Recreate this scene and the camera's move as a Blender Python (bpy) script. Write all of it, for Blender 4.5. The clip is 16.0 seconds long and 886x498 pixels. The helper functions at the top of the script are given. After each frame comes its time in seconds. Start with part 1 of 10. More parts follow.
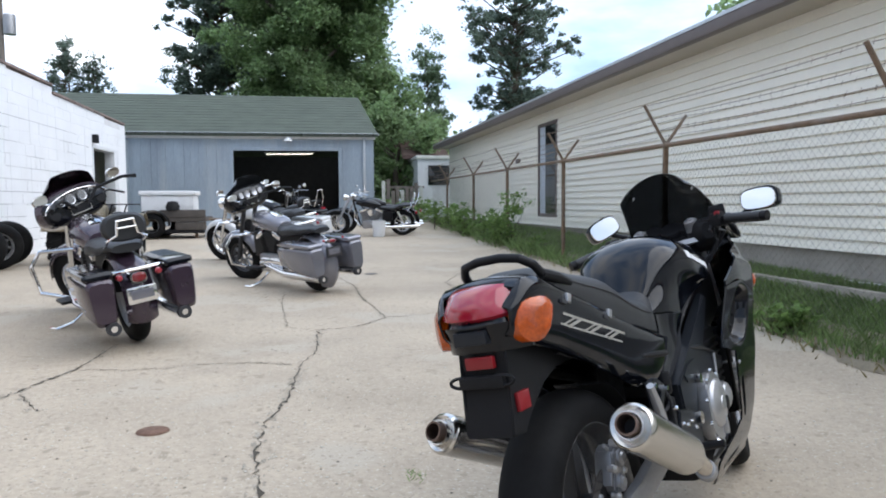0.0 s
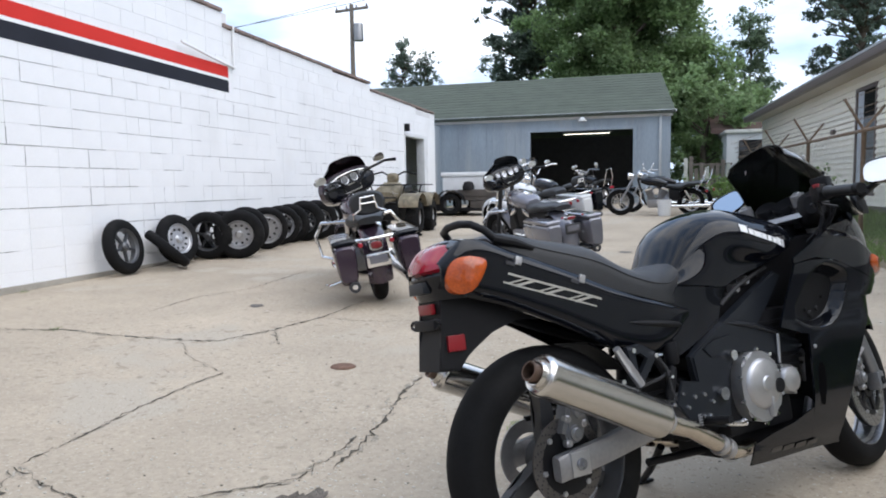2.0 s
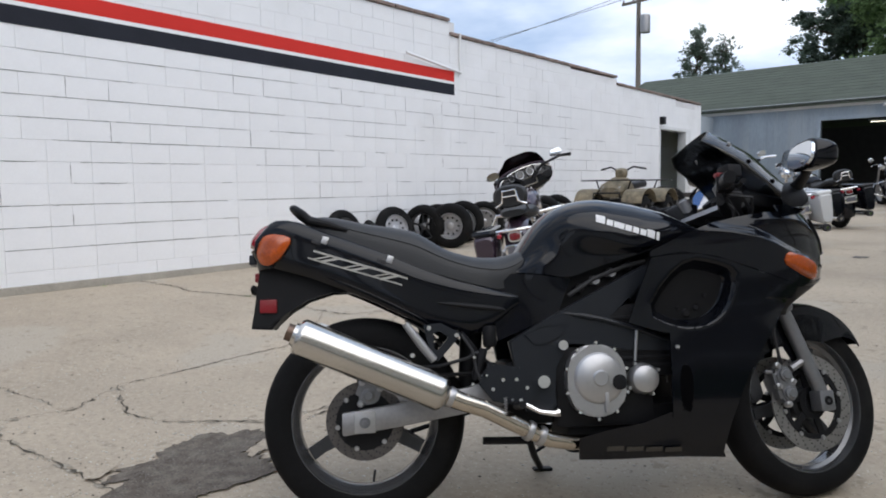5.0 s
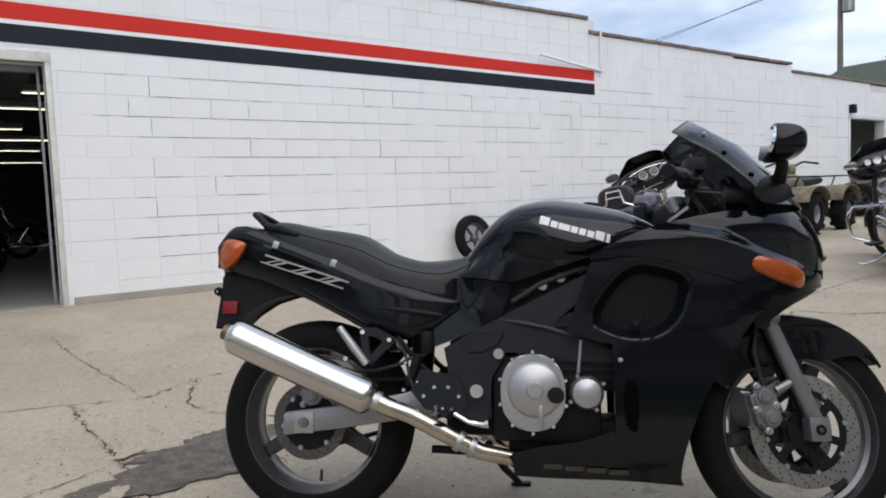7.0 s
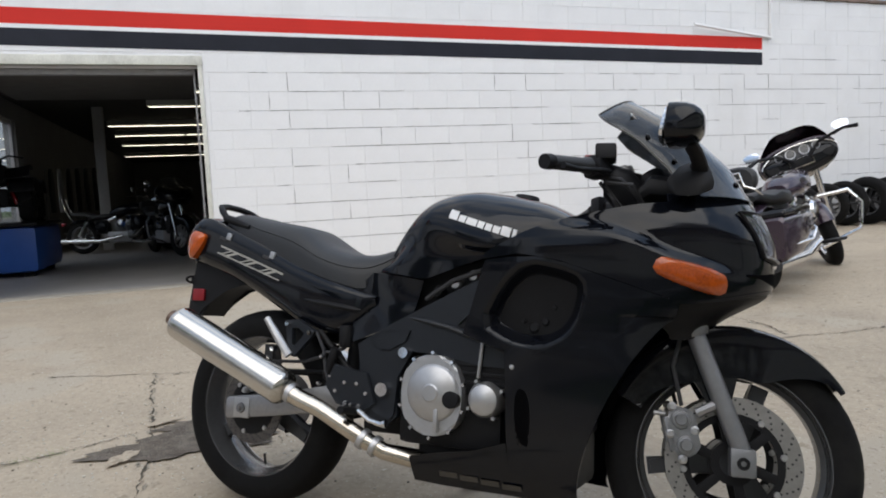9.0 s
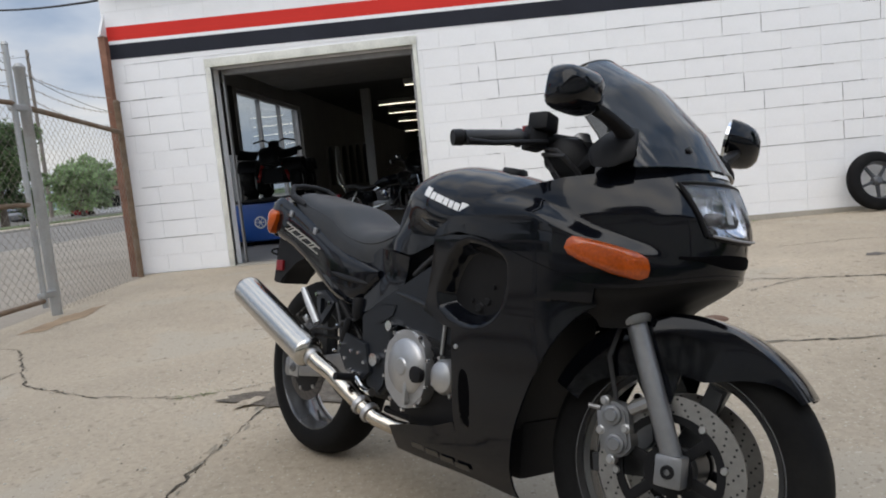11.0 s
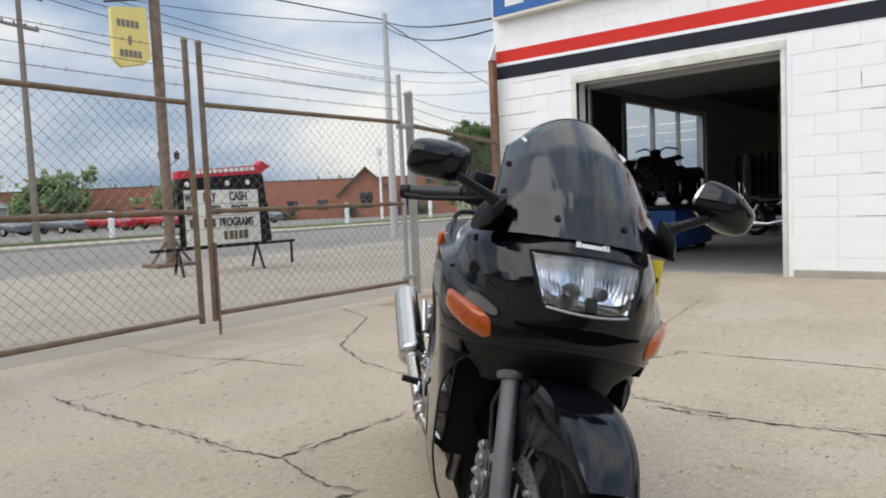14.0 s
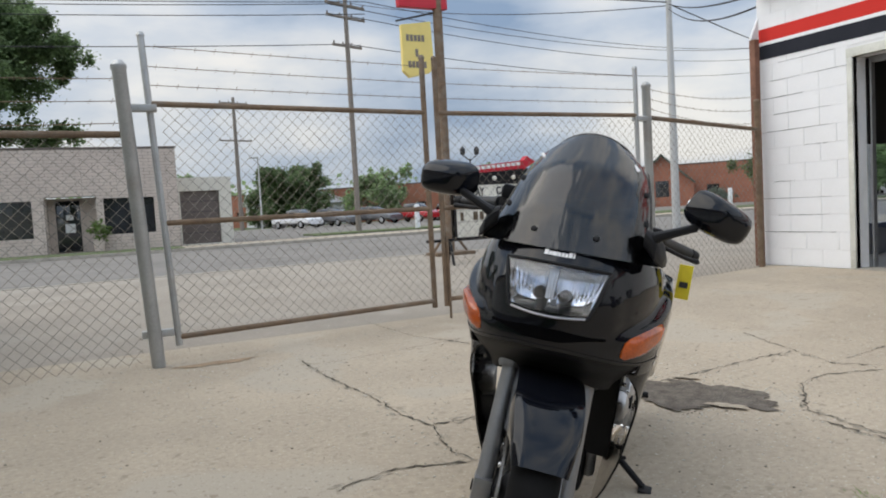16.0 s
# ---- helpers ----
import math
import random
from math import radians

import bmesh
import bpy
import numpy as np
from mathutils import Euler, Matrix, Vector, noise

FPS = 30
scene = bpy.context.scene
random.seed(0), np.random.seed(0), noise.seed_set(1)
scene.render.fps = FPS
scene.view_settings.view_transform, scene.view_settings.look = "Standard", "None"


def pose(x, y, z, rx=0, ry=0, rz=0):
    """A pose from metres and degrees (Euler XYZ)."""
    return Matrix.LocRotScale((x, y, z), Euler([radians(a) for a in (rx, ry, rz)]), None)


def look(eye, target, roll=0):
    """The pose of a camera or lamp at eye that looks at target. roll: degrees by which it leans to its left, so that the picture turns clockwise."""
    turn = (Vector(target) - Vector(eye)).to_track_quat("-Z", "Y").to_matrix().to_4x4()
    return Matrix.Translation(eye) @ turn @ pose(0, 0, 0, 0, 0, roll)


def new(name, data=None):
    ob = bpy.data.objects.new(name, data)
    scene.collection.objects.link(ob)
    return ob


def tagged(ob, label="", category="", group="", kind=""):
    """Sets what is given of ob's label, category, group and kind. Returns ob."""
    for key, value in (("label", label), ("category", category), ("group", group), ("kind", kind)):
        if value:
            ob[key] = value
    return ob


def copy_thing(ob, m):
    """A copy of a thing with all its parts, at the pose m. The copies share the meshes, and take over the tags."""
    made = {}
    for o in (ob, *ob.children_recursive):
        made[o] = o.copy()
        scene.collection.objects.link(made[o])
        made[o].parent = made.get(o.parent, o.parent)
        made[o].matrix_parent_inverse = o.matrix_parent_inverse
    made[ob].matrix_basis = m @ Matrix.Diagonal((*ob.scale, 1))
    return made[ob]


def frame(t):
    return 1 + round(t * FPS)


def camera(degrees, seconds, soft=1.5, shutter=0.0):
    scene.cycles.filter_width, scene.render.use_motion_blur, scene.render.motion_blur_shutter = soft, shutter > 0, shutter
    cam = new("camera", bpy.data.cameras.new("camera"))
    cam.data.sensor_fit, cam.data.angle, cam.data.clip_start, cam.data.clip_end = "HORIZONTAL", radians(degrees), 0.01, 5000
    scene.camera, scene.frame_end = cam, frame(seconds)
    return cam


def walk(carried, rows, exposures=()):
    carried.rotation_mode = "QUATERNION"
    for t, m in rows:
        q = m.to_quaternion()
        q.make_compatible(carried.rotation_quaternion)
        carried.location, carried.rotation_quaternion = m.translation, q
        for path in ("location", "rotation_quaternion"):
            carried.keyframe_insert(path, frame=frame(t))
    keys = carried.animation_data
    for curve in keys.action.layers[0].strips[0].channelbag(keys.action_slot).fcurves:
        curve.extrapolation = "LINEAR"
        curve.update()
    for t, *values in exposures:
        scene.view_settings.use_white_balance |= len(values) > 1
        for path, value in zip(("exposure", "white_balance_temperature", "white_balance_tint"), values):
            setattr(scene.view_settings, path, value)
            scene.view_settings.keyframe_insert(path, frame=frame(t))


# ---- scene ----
cam = camera(64.5, 16.0, soft=1.9)
PATH = [
    (0, (0.29, 0.263, 1.062), (0.626, 2.23, 0.931), -0.4),
    (0.5, (0.494, 0.21, 1.035), (0.639, 2.199, 0.888), -0.7),
    (0.8, (0.635, 0.177, 1.029), (0.655, 2.172, 0.903), 0.2),
    (1, (0.719, 0.164, 1.031), (0.646, 2.157, 0.887), -0.1),
    (1.5, (0.923, 0.071, 1.032), (0.637, 2.044, 0.879), -0.2),
    (2, (1.15, 0.002, 1.038), (0.597, 1.915, 0.86), -0.9),
    (2.5, (1.386, 0.061, 1.013), (0.69, 1.93, 0.857), -0.8),
    (3, (1.621, 0.108, 1.025), (0.766, 1.909, 0.863), -0.9),
    (3.5, (1.863, 0.119, 1.022), (0.789, 1.801, 0.887), -0.9),
    (4, (2.08, 0.183, 1.016), (0.898, 1.788, 0.849), -1.3),
    (4.5, (2.275, 0.316, 0.998), (0.973, 1.825, 0.831), 0.6),
    (5, (2.461, 0.43, 0.995), (1.161, 1.94, 0.821), -0.9),
    (5.2, (2.534, 0.476, 0.992), (1.184, 1.942, 0.829), -1.1),
    (7.3, (2.993, 1.103, 0.968), (1.269, 2.105, 0.814), -2.3),
    (7.5, (3.046, 1.184, 0.983), (1.28, 2.108, 0.82), -2.5),
    (8, (3.123, 1.394, 0.962), (1.346, 2.29, 0.762), -3.6),
    (8.5, (3.151, 1.604, 0.964), (1.316, 2.379, 0.789), -2.5),
    (9, (3.213, 1.73, 0.962), (1.318, 2.347, 0.793), -2.9),
    (9.5, (3.31, 1.908, 0.961), (1.349, 2.269, 0.808), -3.0),
    (9.7, (3.329, 1.986, 0.951), (1.359, 2.288, 0.779), -3.8),
    (11.8, (3.273, 2.86, 0.93), (1.343, 2.396, 0.684), -3.8),
    (12, (3.257, 2.934, 0.925), (1.347, 2.403, 0.662), -3.2),
    (12.5, (3.224, 3.133, 0.95), (1.431, 2.292, 0.676), -1.6),
    (13, (3.226, 3.35, 0.976), (1.513, 2.334, 0.787), -2.1),
    (13.5, (3.19, 3.53, 0.977), (1.576, 2.359, 0.818), -3.1),
    (14, (3.085, 3.673, 0.977), (1.565, 2.38, 0.849), -2.5),
    (14.5, (2.98, 3.815, 1.001), (1.613, 2.36, 0.885), -2.3),
    (15, (2.923, 4.017, 1.022), (1.725, 2.418, 0.938), -3.0),
    (15.5, (2.827, 4.165, 1.01), (1.773, 2.468, 0.922), -4.0),
    (16, (2.731, 4.303, 0.994), (1.872, 2.501, 0.879), -3.2),
]
EXPOSURES = [(0, 0.49, 6200, 10), (1, 0.45, 6250, 10), (2, 0.38, 6330, 11), (3, 0.15, 6380, 10), (4, 0.0, 6430, 11), (5, -0.05, 6500, 11), (8, -0.01, 6690, 10), (9.5, 0.02, 6740, 10), (11.8, -0.03, 6820, 10), (12, 0.02, 6850, 10),
             (12.5, 0.21, 6850, 9), (13.5, 0.28, 6900, 9), (14, 0.29, 6900, 9), (14.5, 0.14, 6900, 9), (16, 0.17, 6900, 9)]
walk(cam, [(t, look(eye, target, roll)) for t, eye, target, roll in PATH],
     exposures=EXPOSURES)

# ---- daylight: bright broken overcast, high soft sun ----
world = bpy.data.worlds.new("daylight")
scene.world = world
world.use_nodes = True
wn, wl = world.node_tree.nodes, world.node_tree.links
wn.clear()
SUN_EL, SUN_AZ = radians(52), radians(110)
sky = wn.new("ShaderNodeTexSky")
sky.sky_type, sky.sun_disc = "NISHITA", False
sky.sun_elevation, sky.sun_rotation = SUN_EL, SUN_AZ
sky.air_density, sky.dust_density = 1.0, 2.0
tc = wn.new("ShaderNodeTexCoord")
mp = wn.new("ShaderNodeMapping")
mp.inputs["Scale"].default_value = (1.6, 1.6, 4.5)
mp.inputs["Location"].default_value = (0.35, 0.1, 0.2)
cn = wn.new("ShaderNodeTexNoise")
cn.inputs["Scale"].default_value, cn.inputs["Detail"].default_value, cn.inputs["Roughness"].default_value = 1.5, 7, 0.52
cr = wn.new("ShaderNodeValToRGB")
e = cr.color_ramp.elements
e[0].position, e[0].color = 0.36, (3.3, 4.7, 7.1, 1)
e[1].position, e[1].color = 0.66, (11.5, 11.6, 11.8, 1)
e.new(0.5).color = (6.8, 7.9, 9.7, 1)
mix = wn.new("ShaderNodeMix")
mix.data_type = "RGBA"
mix.inputs["Factor"].default_value = 0.86
bg = wn.new("ShaderNodeBackground")
bg.inputs["Strength"].default_value = 0.1
wo = wn.new("ShaderNodeOutputWorld")
wl.new(tc.outputs["Generated"], mp.inputs["Vector"])
wl.new(mp.outputs["Vector"], cn.inputs["Vector"])
wl.new(cn.outputs["Fac"], cr.inputs["Fac"])
wl.new(sky.outputs["Color"], mix.inputs["A"])
wl.new(cr.outputs["Color"], mix.inputs["B"])
# the cloud deck is thin and bright over the yard's end and thick over the street
sx = wn.new("ShaderNodeVectorMath")
sx.operation = "DOT_PRODUCT"
sx.inputs[1].default_value = (0.25, 0.72, 0.9)
gr = wn.new("ShaderNodeMapRange")
gr.inputs["From Min"].default_value, gr.inputs["From Max"].default_value = -0.8, 1.08
gr.inputs["To Min"].default_value, gr.inputs["To Max"].default_value = 0.62, 1.46
gm = wn.new("ShaderNodeMix")
gm.data_type, gm.blend_type = "RGBA", "MULTIPLY"
gm.inputs["Factor"].default_value = 1.0
wl.new(tc.outputs["Generated"], sx.inputs[0])
wl.new(sx.outputs["Value"], gr.inputs["Value"])
wl.new(mix.outputs["Result"], gm.inputs["A"])
wl.new(gr.outputs["Result"], gm.inputs["B"])
wl.new(gm.outputs["Result"], bg.inputs["Color"])
wl.new(bg.outputs["Background"], wo.inputs["Surface"])
sun_data = bpy.data.lights.new("sun", "SUN")
sun_data.energy, sun_data.angle, sun_data.color = 1.5, radians(75), (1.0, 0.96, 0.9)
sun = new("sun", sun_data)
sun.matrix_world = look((30 * math.sin(SUN_AZ) * math.cos(SUN_EL), 30 * math.cos(SUN_AZ) * math.cos(SUN_EL), 30 * math.sin(SUN_EL)), (0, 0, 0))


# ---- materials ----
def mat(name, color, rough=0.6, metal=0.0, var=0.12, scale=6.0, fine=60.0, bump=0.0, coat=0.0, dirt=None, dirt_amount=0.3, rand=0.0, spec=0.5, stretch=(1, 1, 1), flecks=()):
    """A principled surface whose colour varies at two scales, with fine relief, and stains of colour dirt."""
    m = bpy.data.materials.new(name)
    m.use_nodes = True
    n, l = m.node_tree.nodes, m.node_tree.links
    b = n["Principled BSDF"]
    b.inputs["Roughness"].default_value = rough
    b.inputs["Metallic"].default_value = metal
    b.inputs["Specular IOR Level"].default_value = spec
    b.inputs["Coat Weight"].default_value = coat
    b.inputs["Coat Roughness"].default_value = 0.04
    t = n.new("ShaderNodeTexCoord")
    mp_ = n.new("ShaderNodeMapping")
    mp_.inputs["Scale"].default_value = stretch
    l.new(t.outputs["Object"], mp_.inputs["Vector"])
    big, small = n.new("ShaderNodeTexNoise"), n.new("ShaderNodeTexNoise")
    for q, sc, det in ((big, scale, 5), (small, fine, 3)):
        q.inputs["Scale"].default_value, q.inputs["Detail"].default_value = sc, det
        l.new(mp_.outputs["Vector"], q.inputs["Vector"])
    add = n.new("ShaderNodeMath")
    add.operation = "MULTIPLY_ADD"
    add.inputs[1].default_value = 0.6
    l.new(big.outputs["Fac"], add.inputs[0])
    mul = n.new("ShaderNodeMath")
    mul.operation = "MULTIPLY"
    mul.inputs[1].default_value = 0.4
    l.new(small.outputs["Fac"], mul.inputs[0])
    l.new(mul.outputs[0], add.inputs[2])
    ramp = n.new("ShaderNodeValToRGB")
    c = Vector(color)
    ramp.color_ramp.elements[0].position, ramp.color_ramp.elements[1].position = 0.3, 0.7
    ramp.color_ramp.elements[0].color = (*(c * (1 - var)), 1)
    ramp.color_ramp.elements[1].color = (*(c * (1 + var)), 1)
    l.new(add.outputs[0], ramp.inputs["Fac"])
    out = ramp.outputs["Color"]
    if dirt:
        dn = n.new("ShaderNodeTexNoise")
        dn.inputs["Scale"].default_value, dn.inputs["Detail"].default_value = scale * 0.45, 8
        dn.inputs["Roughness"].default_value = 0.65
        l.new(mp_.outputs["Vector"], dn.inputs["Vector"])
        dr = n.new("ShaderNodeValToRGB")
        dr.color_ramp.elements[0].position, dr.color_ramp.elements[1].position = 0.5, 0.75
        dr.color_ramp.elements[0].color, dr.color_ramp.elements[1].color = (0, 0, 0, 1), (dirt_amount,) * 3 + (1,)
        l.new(dn.outputs["Fac"], dr.inputs["Fac"])
        mx = n.new("ShaderNodeMix")
        mx.data_type = "RGBA"
        l.new(dr.outputs["Color"], mx.inputs["Factor"])
        l.new(out, mx.inputs["A"])
        mx.inputs["B"].default_value = (*dirt, 1)
        out = mx.outputs["Result"]
    for size, edge, tone in flecks:
        fn_, fr_, fm_ = n.new("ShaderNodeTexNoise"), n.new("ShaderNodeMapRange"), n.new("ShaderNodeMix")
        fn_.inputs["Scale"].default_value, fn_.inputs["Detail"].default_value = size, 2
        fr_.inputs["From Min"].default_value, fr_.inputs["From Max"].default_value = edge, edge + 0.05
        fm_.data_type = "RGBA"
        fm_.inputs["B"].default_value = (*tone, 1)
        l.new(mp_.outputs["Vector"], fn_.inputs["Vector"])
        l.new(fn_.outputs["Fac"], fr_.inputs["Value"])
        l.new(fr_.outputs["Result"], fm_.inputs["Factor"])
        l.new(out, fm_.inputs["A"])
        out = fm_.outputs["Result"]
    if rand:
        oi = n.new("ShaderNodeObjectInfo")
        mr = n.new("ShaderNodeMapRange")
        mr.inputs["To Min"].default_value, mr.inputs["To Max"].default_value = 1 - rand, 1 + rand
        l.new(oi.outputs["Random"], mr.inputs["Value"])
        mv = n.new("ShaderNodeMix")
        mv.data_type, mv.blend_type = "RGBA", "MULTIPLY"
        mv.inputs["Factor"].default_value = 1
        l.new(out, mv.inputs["A"])
        l.new(mr.outputs["Result"], mv.inputs["B"])
        out = mv.outputs["Result"]
    l.new(out, b.inputs["Base Color"])
    if bump:
        bp = n.new("ShaderNodeBump")
        bp.inputs["Strength"].default_value, bp.inputs["Distance"].default_value = bump, 0.004
        l.new(add.outputs[0], bp.inputs["Height"])
        l.new(bp.outputs["Normal"], b.inputs["Normal"])
    return m


def glass(name, tint, gloss=0.08, rough=0.02, wavy=0.0, power=5.0):
    """A thin pane: tinted light passes, and a mirror share grows towards grazing."""
    m = bpy.data.materials.new(name)
    m.use_nodes = True
    n, l = m.node_tree.nodes, m.node_tree.links
    n.remove(n["Principled BSDF"])
    tr, gl, mx, lw, ad = (n.new(k) for k in ("ShaderNodeBsdfTransparent", "ShaderNodeBsdfGlossy", "ShaderNodeMixShader", "ShaderNodeLayerWeight", "ShaderNodeMath"))
    pw = n.new("ShaderNodeMath")
    pw.operation = "POWER"
    pw.inputs[1].default_value = power
    tr.inputs["Color"].default_value = (*tint, 1)
    gl.inputs["Roughness"].default_value = rough
    ad.inputs[1].default_value = gloss
    if wavy:
        tc_, mp_, nz_, bp_ = (n.new(k) for k in ("ShaderNodeTexCoord", "ShaderNodeMapping", "ShaderNodeTexNoise", "ShaderNodeBump"))
        mp_.inputs["Scale"].default_value = (5, 26, 5)
        nz_.inputs["Scale"].default_value, nz_.inputs["Detail"].default_value = 1.0, 2
        bp_.inputs["Strength"].default_value, bp_.inputs["Distance"].default_value = wavy, 0.006
        l.new(tc_.outputs["Object"], mp_.inputs["Vector"])
        l.new(mp_.outputs["Vector"], nz_.inputs["Vector"])
        l.new(nz_.outputs["Fac"], bp_.inputs["Height"])
        l.new(bp_.outputs["Normal"], gl.inputs["Normal"])
    l.new(lw.outputs["Facing"], pw.inputs[0])
    l.new(pw.outputs[0], ad.inputs[0])
    l.new(ad.outputs[0], mx.inputs["Fac"])
    l.new(tr.outputs[0], mx.inputs[1])
    l.new(gl.outputs[0], mx.inputs[2])
    l.new(mx.outputs[0], n["Material Output"].inputs["Surface"])
    return m


def glow(name, color, power):
    m = bpy.data.materials.new(name)
    m.use_nodes = True
    b = m.node_tree.nodes["Principled BSDF"]
    b.inputs["Base Color"].default_value = (*color, 1)
    b.inputs["Emission Color"].default_value, b.inputs["Emission Strength"].default_value = (*color, 1), power
    return m


CONCRETE = mat("concrete", (0.412, 0.345, 0.262), 0.9, var=0.24, scale=0.8, fine=34, bump=0.5, dirt=(0.265, 0.22, 0.165), dirt_amount=0.85, flecks=((0.9, 0.56, (0.415, 0.36, 0.285)), (14, 0.64, (0.31, 0.262, 0.195)), (55, 0.635, (0.29, 0.245, 0.185)), (80, 0.635, (0.50, 0.45, 0.37)), (26, 0.69, (0.25, 0.215, 0.17)), (45, 0.71, (0.56, 0.51, 0.42)), (130, 0.68, (0.15, 0.13, 0.10))))
FORECOURT = mat("grey_concrete", (0.305, 0.268, 0.222), 0.92, var=0.2, scale=0.7, fine=34, bump=0.4, dirt=(0.21, 0.188, 0.158), dirt_amount=0.8, flecks=((0.9, 0.56, (0.32, 0.285, 0.24)), (30, 0.64, (0.22, 0.195, 0.165)), (60, 0.64, (0.40, 0.365, 0.31))))
PATCH = mat("asphalt_patch", (0.135, 0.115, 0.095), 1.0, var=0.5, scale=16, fine=120, bump=0.7, dirt=(0.27, 0.245, 0.205), dirt_amount=0.7, spec=0.1, flecks=((110, 0.62, (0.23, 0.21, 0.19)), (160, 0.62, (0.05, 0.045, 0.045))))
CRACK = mat("crack_dirt", (0.075, 0.064, 0.048), 1.0, var=0.45, scale=14, fine=80, bump=0.5)
ASPHALT = mat("asphalt", (0.205, 0.19, 0.172), 0.92, var=0.15, scale=0.6, fine=60, bump=0.4, dirt=(0.16, 0.15, 0.138), dirt_amount=0.6, flecks=((0.5, 0.6, (0.17, 0.157, 0.142)),))
SOIL = mat("soil", (0.2, 0.17, 0.12), 1.0, var=0.3, scale=2, fine=40, bump=0.8)
LAWN = mat("lawn_soil", (0.11, 0.14, 0.06), 1.0, var=0.4, scale=1.5, fine=50, bump=1.0)
BLOCK = mat("painted_block", (0.83, 0.835, 0.845), 0.65, var=0.045, scale=2.5, fine=70, bump=0.4, dirt=(0.68, 0.68, 0.67), dirt_amount=0.35, rand=0.008)
MORTAR = mat("painted_mortar", (0.82, 0.82, 0.83), 0.9, var=0.05, scale=1.7, fine=25, bump=0.2, dirt=(0.34, 0.33, 0.31), dirt_amount=0.5)
BASE_GREY = mat("bare_footing", (0.33, 0.305, 0.26), 0.9, var=0.2, scale=4, fine=60, bump=0.6)
RED = mat("red_band_paint", (0.63, 0.036, 0.027), 0.75, spec=0.25, var=0.06, scale=3, fine=80, bump=0.3, rand=0.04)
BLACK_BAND = mat("black_band_paint", (0.022, 0.024, 0.033), 0.75, spec=0.2, var=0.2, scale=3, fine=80, bump=0.3)
SHINGLE = mat("green_shingle", (0.075, 0.09, 0.07), 0.95, var=0.22, scale=2, fine=50, bump=0.6, rand=0.03)
STEEL_BLUE = mat("weathered_blue_sheet", (0.30, 0.355, 0.41), 0.6, metal=0.15, var=0.2, scale=0.9, fine=20, dirt=(0.46, 0.47, 0.47), dirt_amount=0.9, stretch=(2.4, 2.4, 0.35))
WHITE_TRIM = mat("white_trim", (0.72, 0.73, 0.74), 0.6, var=0.08, scale=3, fine=50, dirt=(0.4, 0.38, 0.35), dirt_amount=0.5)
OLD_TRIM = mat("weathered_trim", (0.66, 0.66, 0.6), 0.8, var=0.2, scale=5, fine=60, bump=0.4, dirt=(0.2, 0.18, 0.15), dirt_amount=0.6)
SIDING = mat("cream_vinyl", (0.85, 0.82, 0.72), 0.55, var=0.04, scale=0.8, fine=20, rand=0.02)
SOFFIT = mat("tan_soffit", (0.5, 0.45, 0.38), 0.6, var=0.05)
FLASH = mat("roof_edge_metal", (0.5, 0.52, 0.53), 0.4, metal=0.6, var=0.1)
BROWN = mat("brown_gutter", (0.12, 0.095, 0.085), 0.5, var=0.1)
FOOT = mat("foundation", (0.3, 0.28, 0.25), 0.95, var=0.2, scale=2, fine=30, bump=0.6)
GALV = mat("galvanised", (0.42, 0.43, 0.43), 0.5, metal=0.75, var=0.15, scale=6, fine=80, dirt=(0.25, 0.16, 0.1), dirt_amount=0.35)
RUST = mat("rusty_pipe", (0.185, 0.128, 0.085), 0.8, metal=0.2, var=0.35, scale=9, fine=70, bump=0.4, dirt=(0.27, 0.25, 0.22), dirt_amount=0.6)
WIRE = mat("fence_wire", (0.24, 0.215, 0.185), 0.6, metal=0.5, var=0.2)
CABLE = mat("cable", (0.03, 0.03, 0.033), 0.7, var=0.1)
POLE = mat("pole_wood", (0.21, 0.18, 0.155), 0.9, var=0.25, scale=4, fine=40, bump=0.5, stretch=(6, 6, 0.5))
POLE_GREY = mat("grey_pole", (0.45, 0.45, 0.44), 0.7, var=0.12, scale=2, fine=30)
BRICK = mat("brick_wall", (0.33, 0.135, 0.085), 0.85, var=0.2, scale=1.5, fine=14, bump=0.3)
STONE = mat("pale_stone", (0.57, 0.485, 0.425), 0.85, var=0.14, scale=1.5, fine=18, bump=0.4, rand=0.08)
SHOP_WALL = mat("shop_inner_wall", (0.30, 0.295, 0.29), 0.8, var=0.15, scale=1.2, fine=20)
# Near-black: dim rooms' shade is put into the colour; the blind is dark itself.
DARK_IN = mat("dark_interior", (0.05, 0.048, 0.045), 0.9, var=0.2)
SHOP_FLOOR = mat("shop_floor", (0.28, 0.27, 0.26), 0.5, var=0.15, scale=1.5)
BARK = mat("bark", (0.12, 0.095, 0.075), 0.95, var=0.3, scale=5, fine=40, bump=0.8, stretch=(3, 3, 0.6))
TYRE = mat("tyre_rubber", (0.0085, 0.0085, 0.009), 0.78, var=0.25, scale=12, fine=90, bump=0.2, dirt=(0.035, 0.033, 0.03), dirt_amount=0.3, spec=0.13)
CHROME = mat("chrome", (0.82, 0.82, 0.83), 0.07, metal=1.0, var=0.02)
POLISHED = mat("polished_steel", (0.62, 0.60, 0.565), 0.2, metal=1.0, var=0.05, scale=8, fine=120)
PIPE = mat("heated_steel", (0.6, 0.545, 0.47), 0.17, metal=1.0, var=0.15, scale=9, fine=60)
ALLOY = mat("cast_alloy", (0.5, 0.5, 0.51), 0.38, metal=0.85, var=0.08, scale=12, fine=90)
ALLOY_DULL = mat("dull_alloy", (0.36, 0.36, 0.37), 0.5, metal=0.8, var=0.15, scale=12, fine=90)
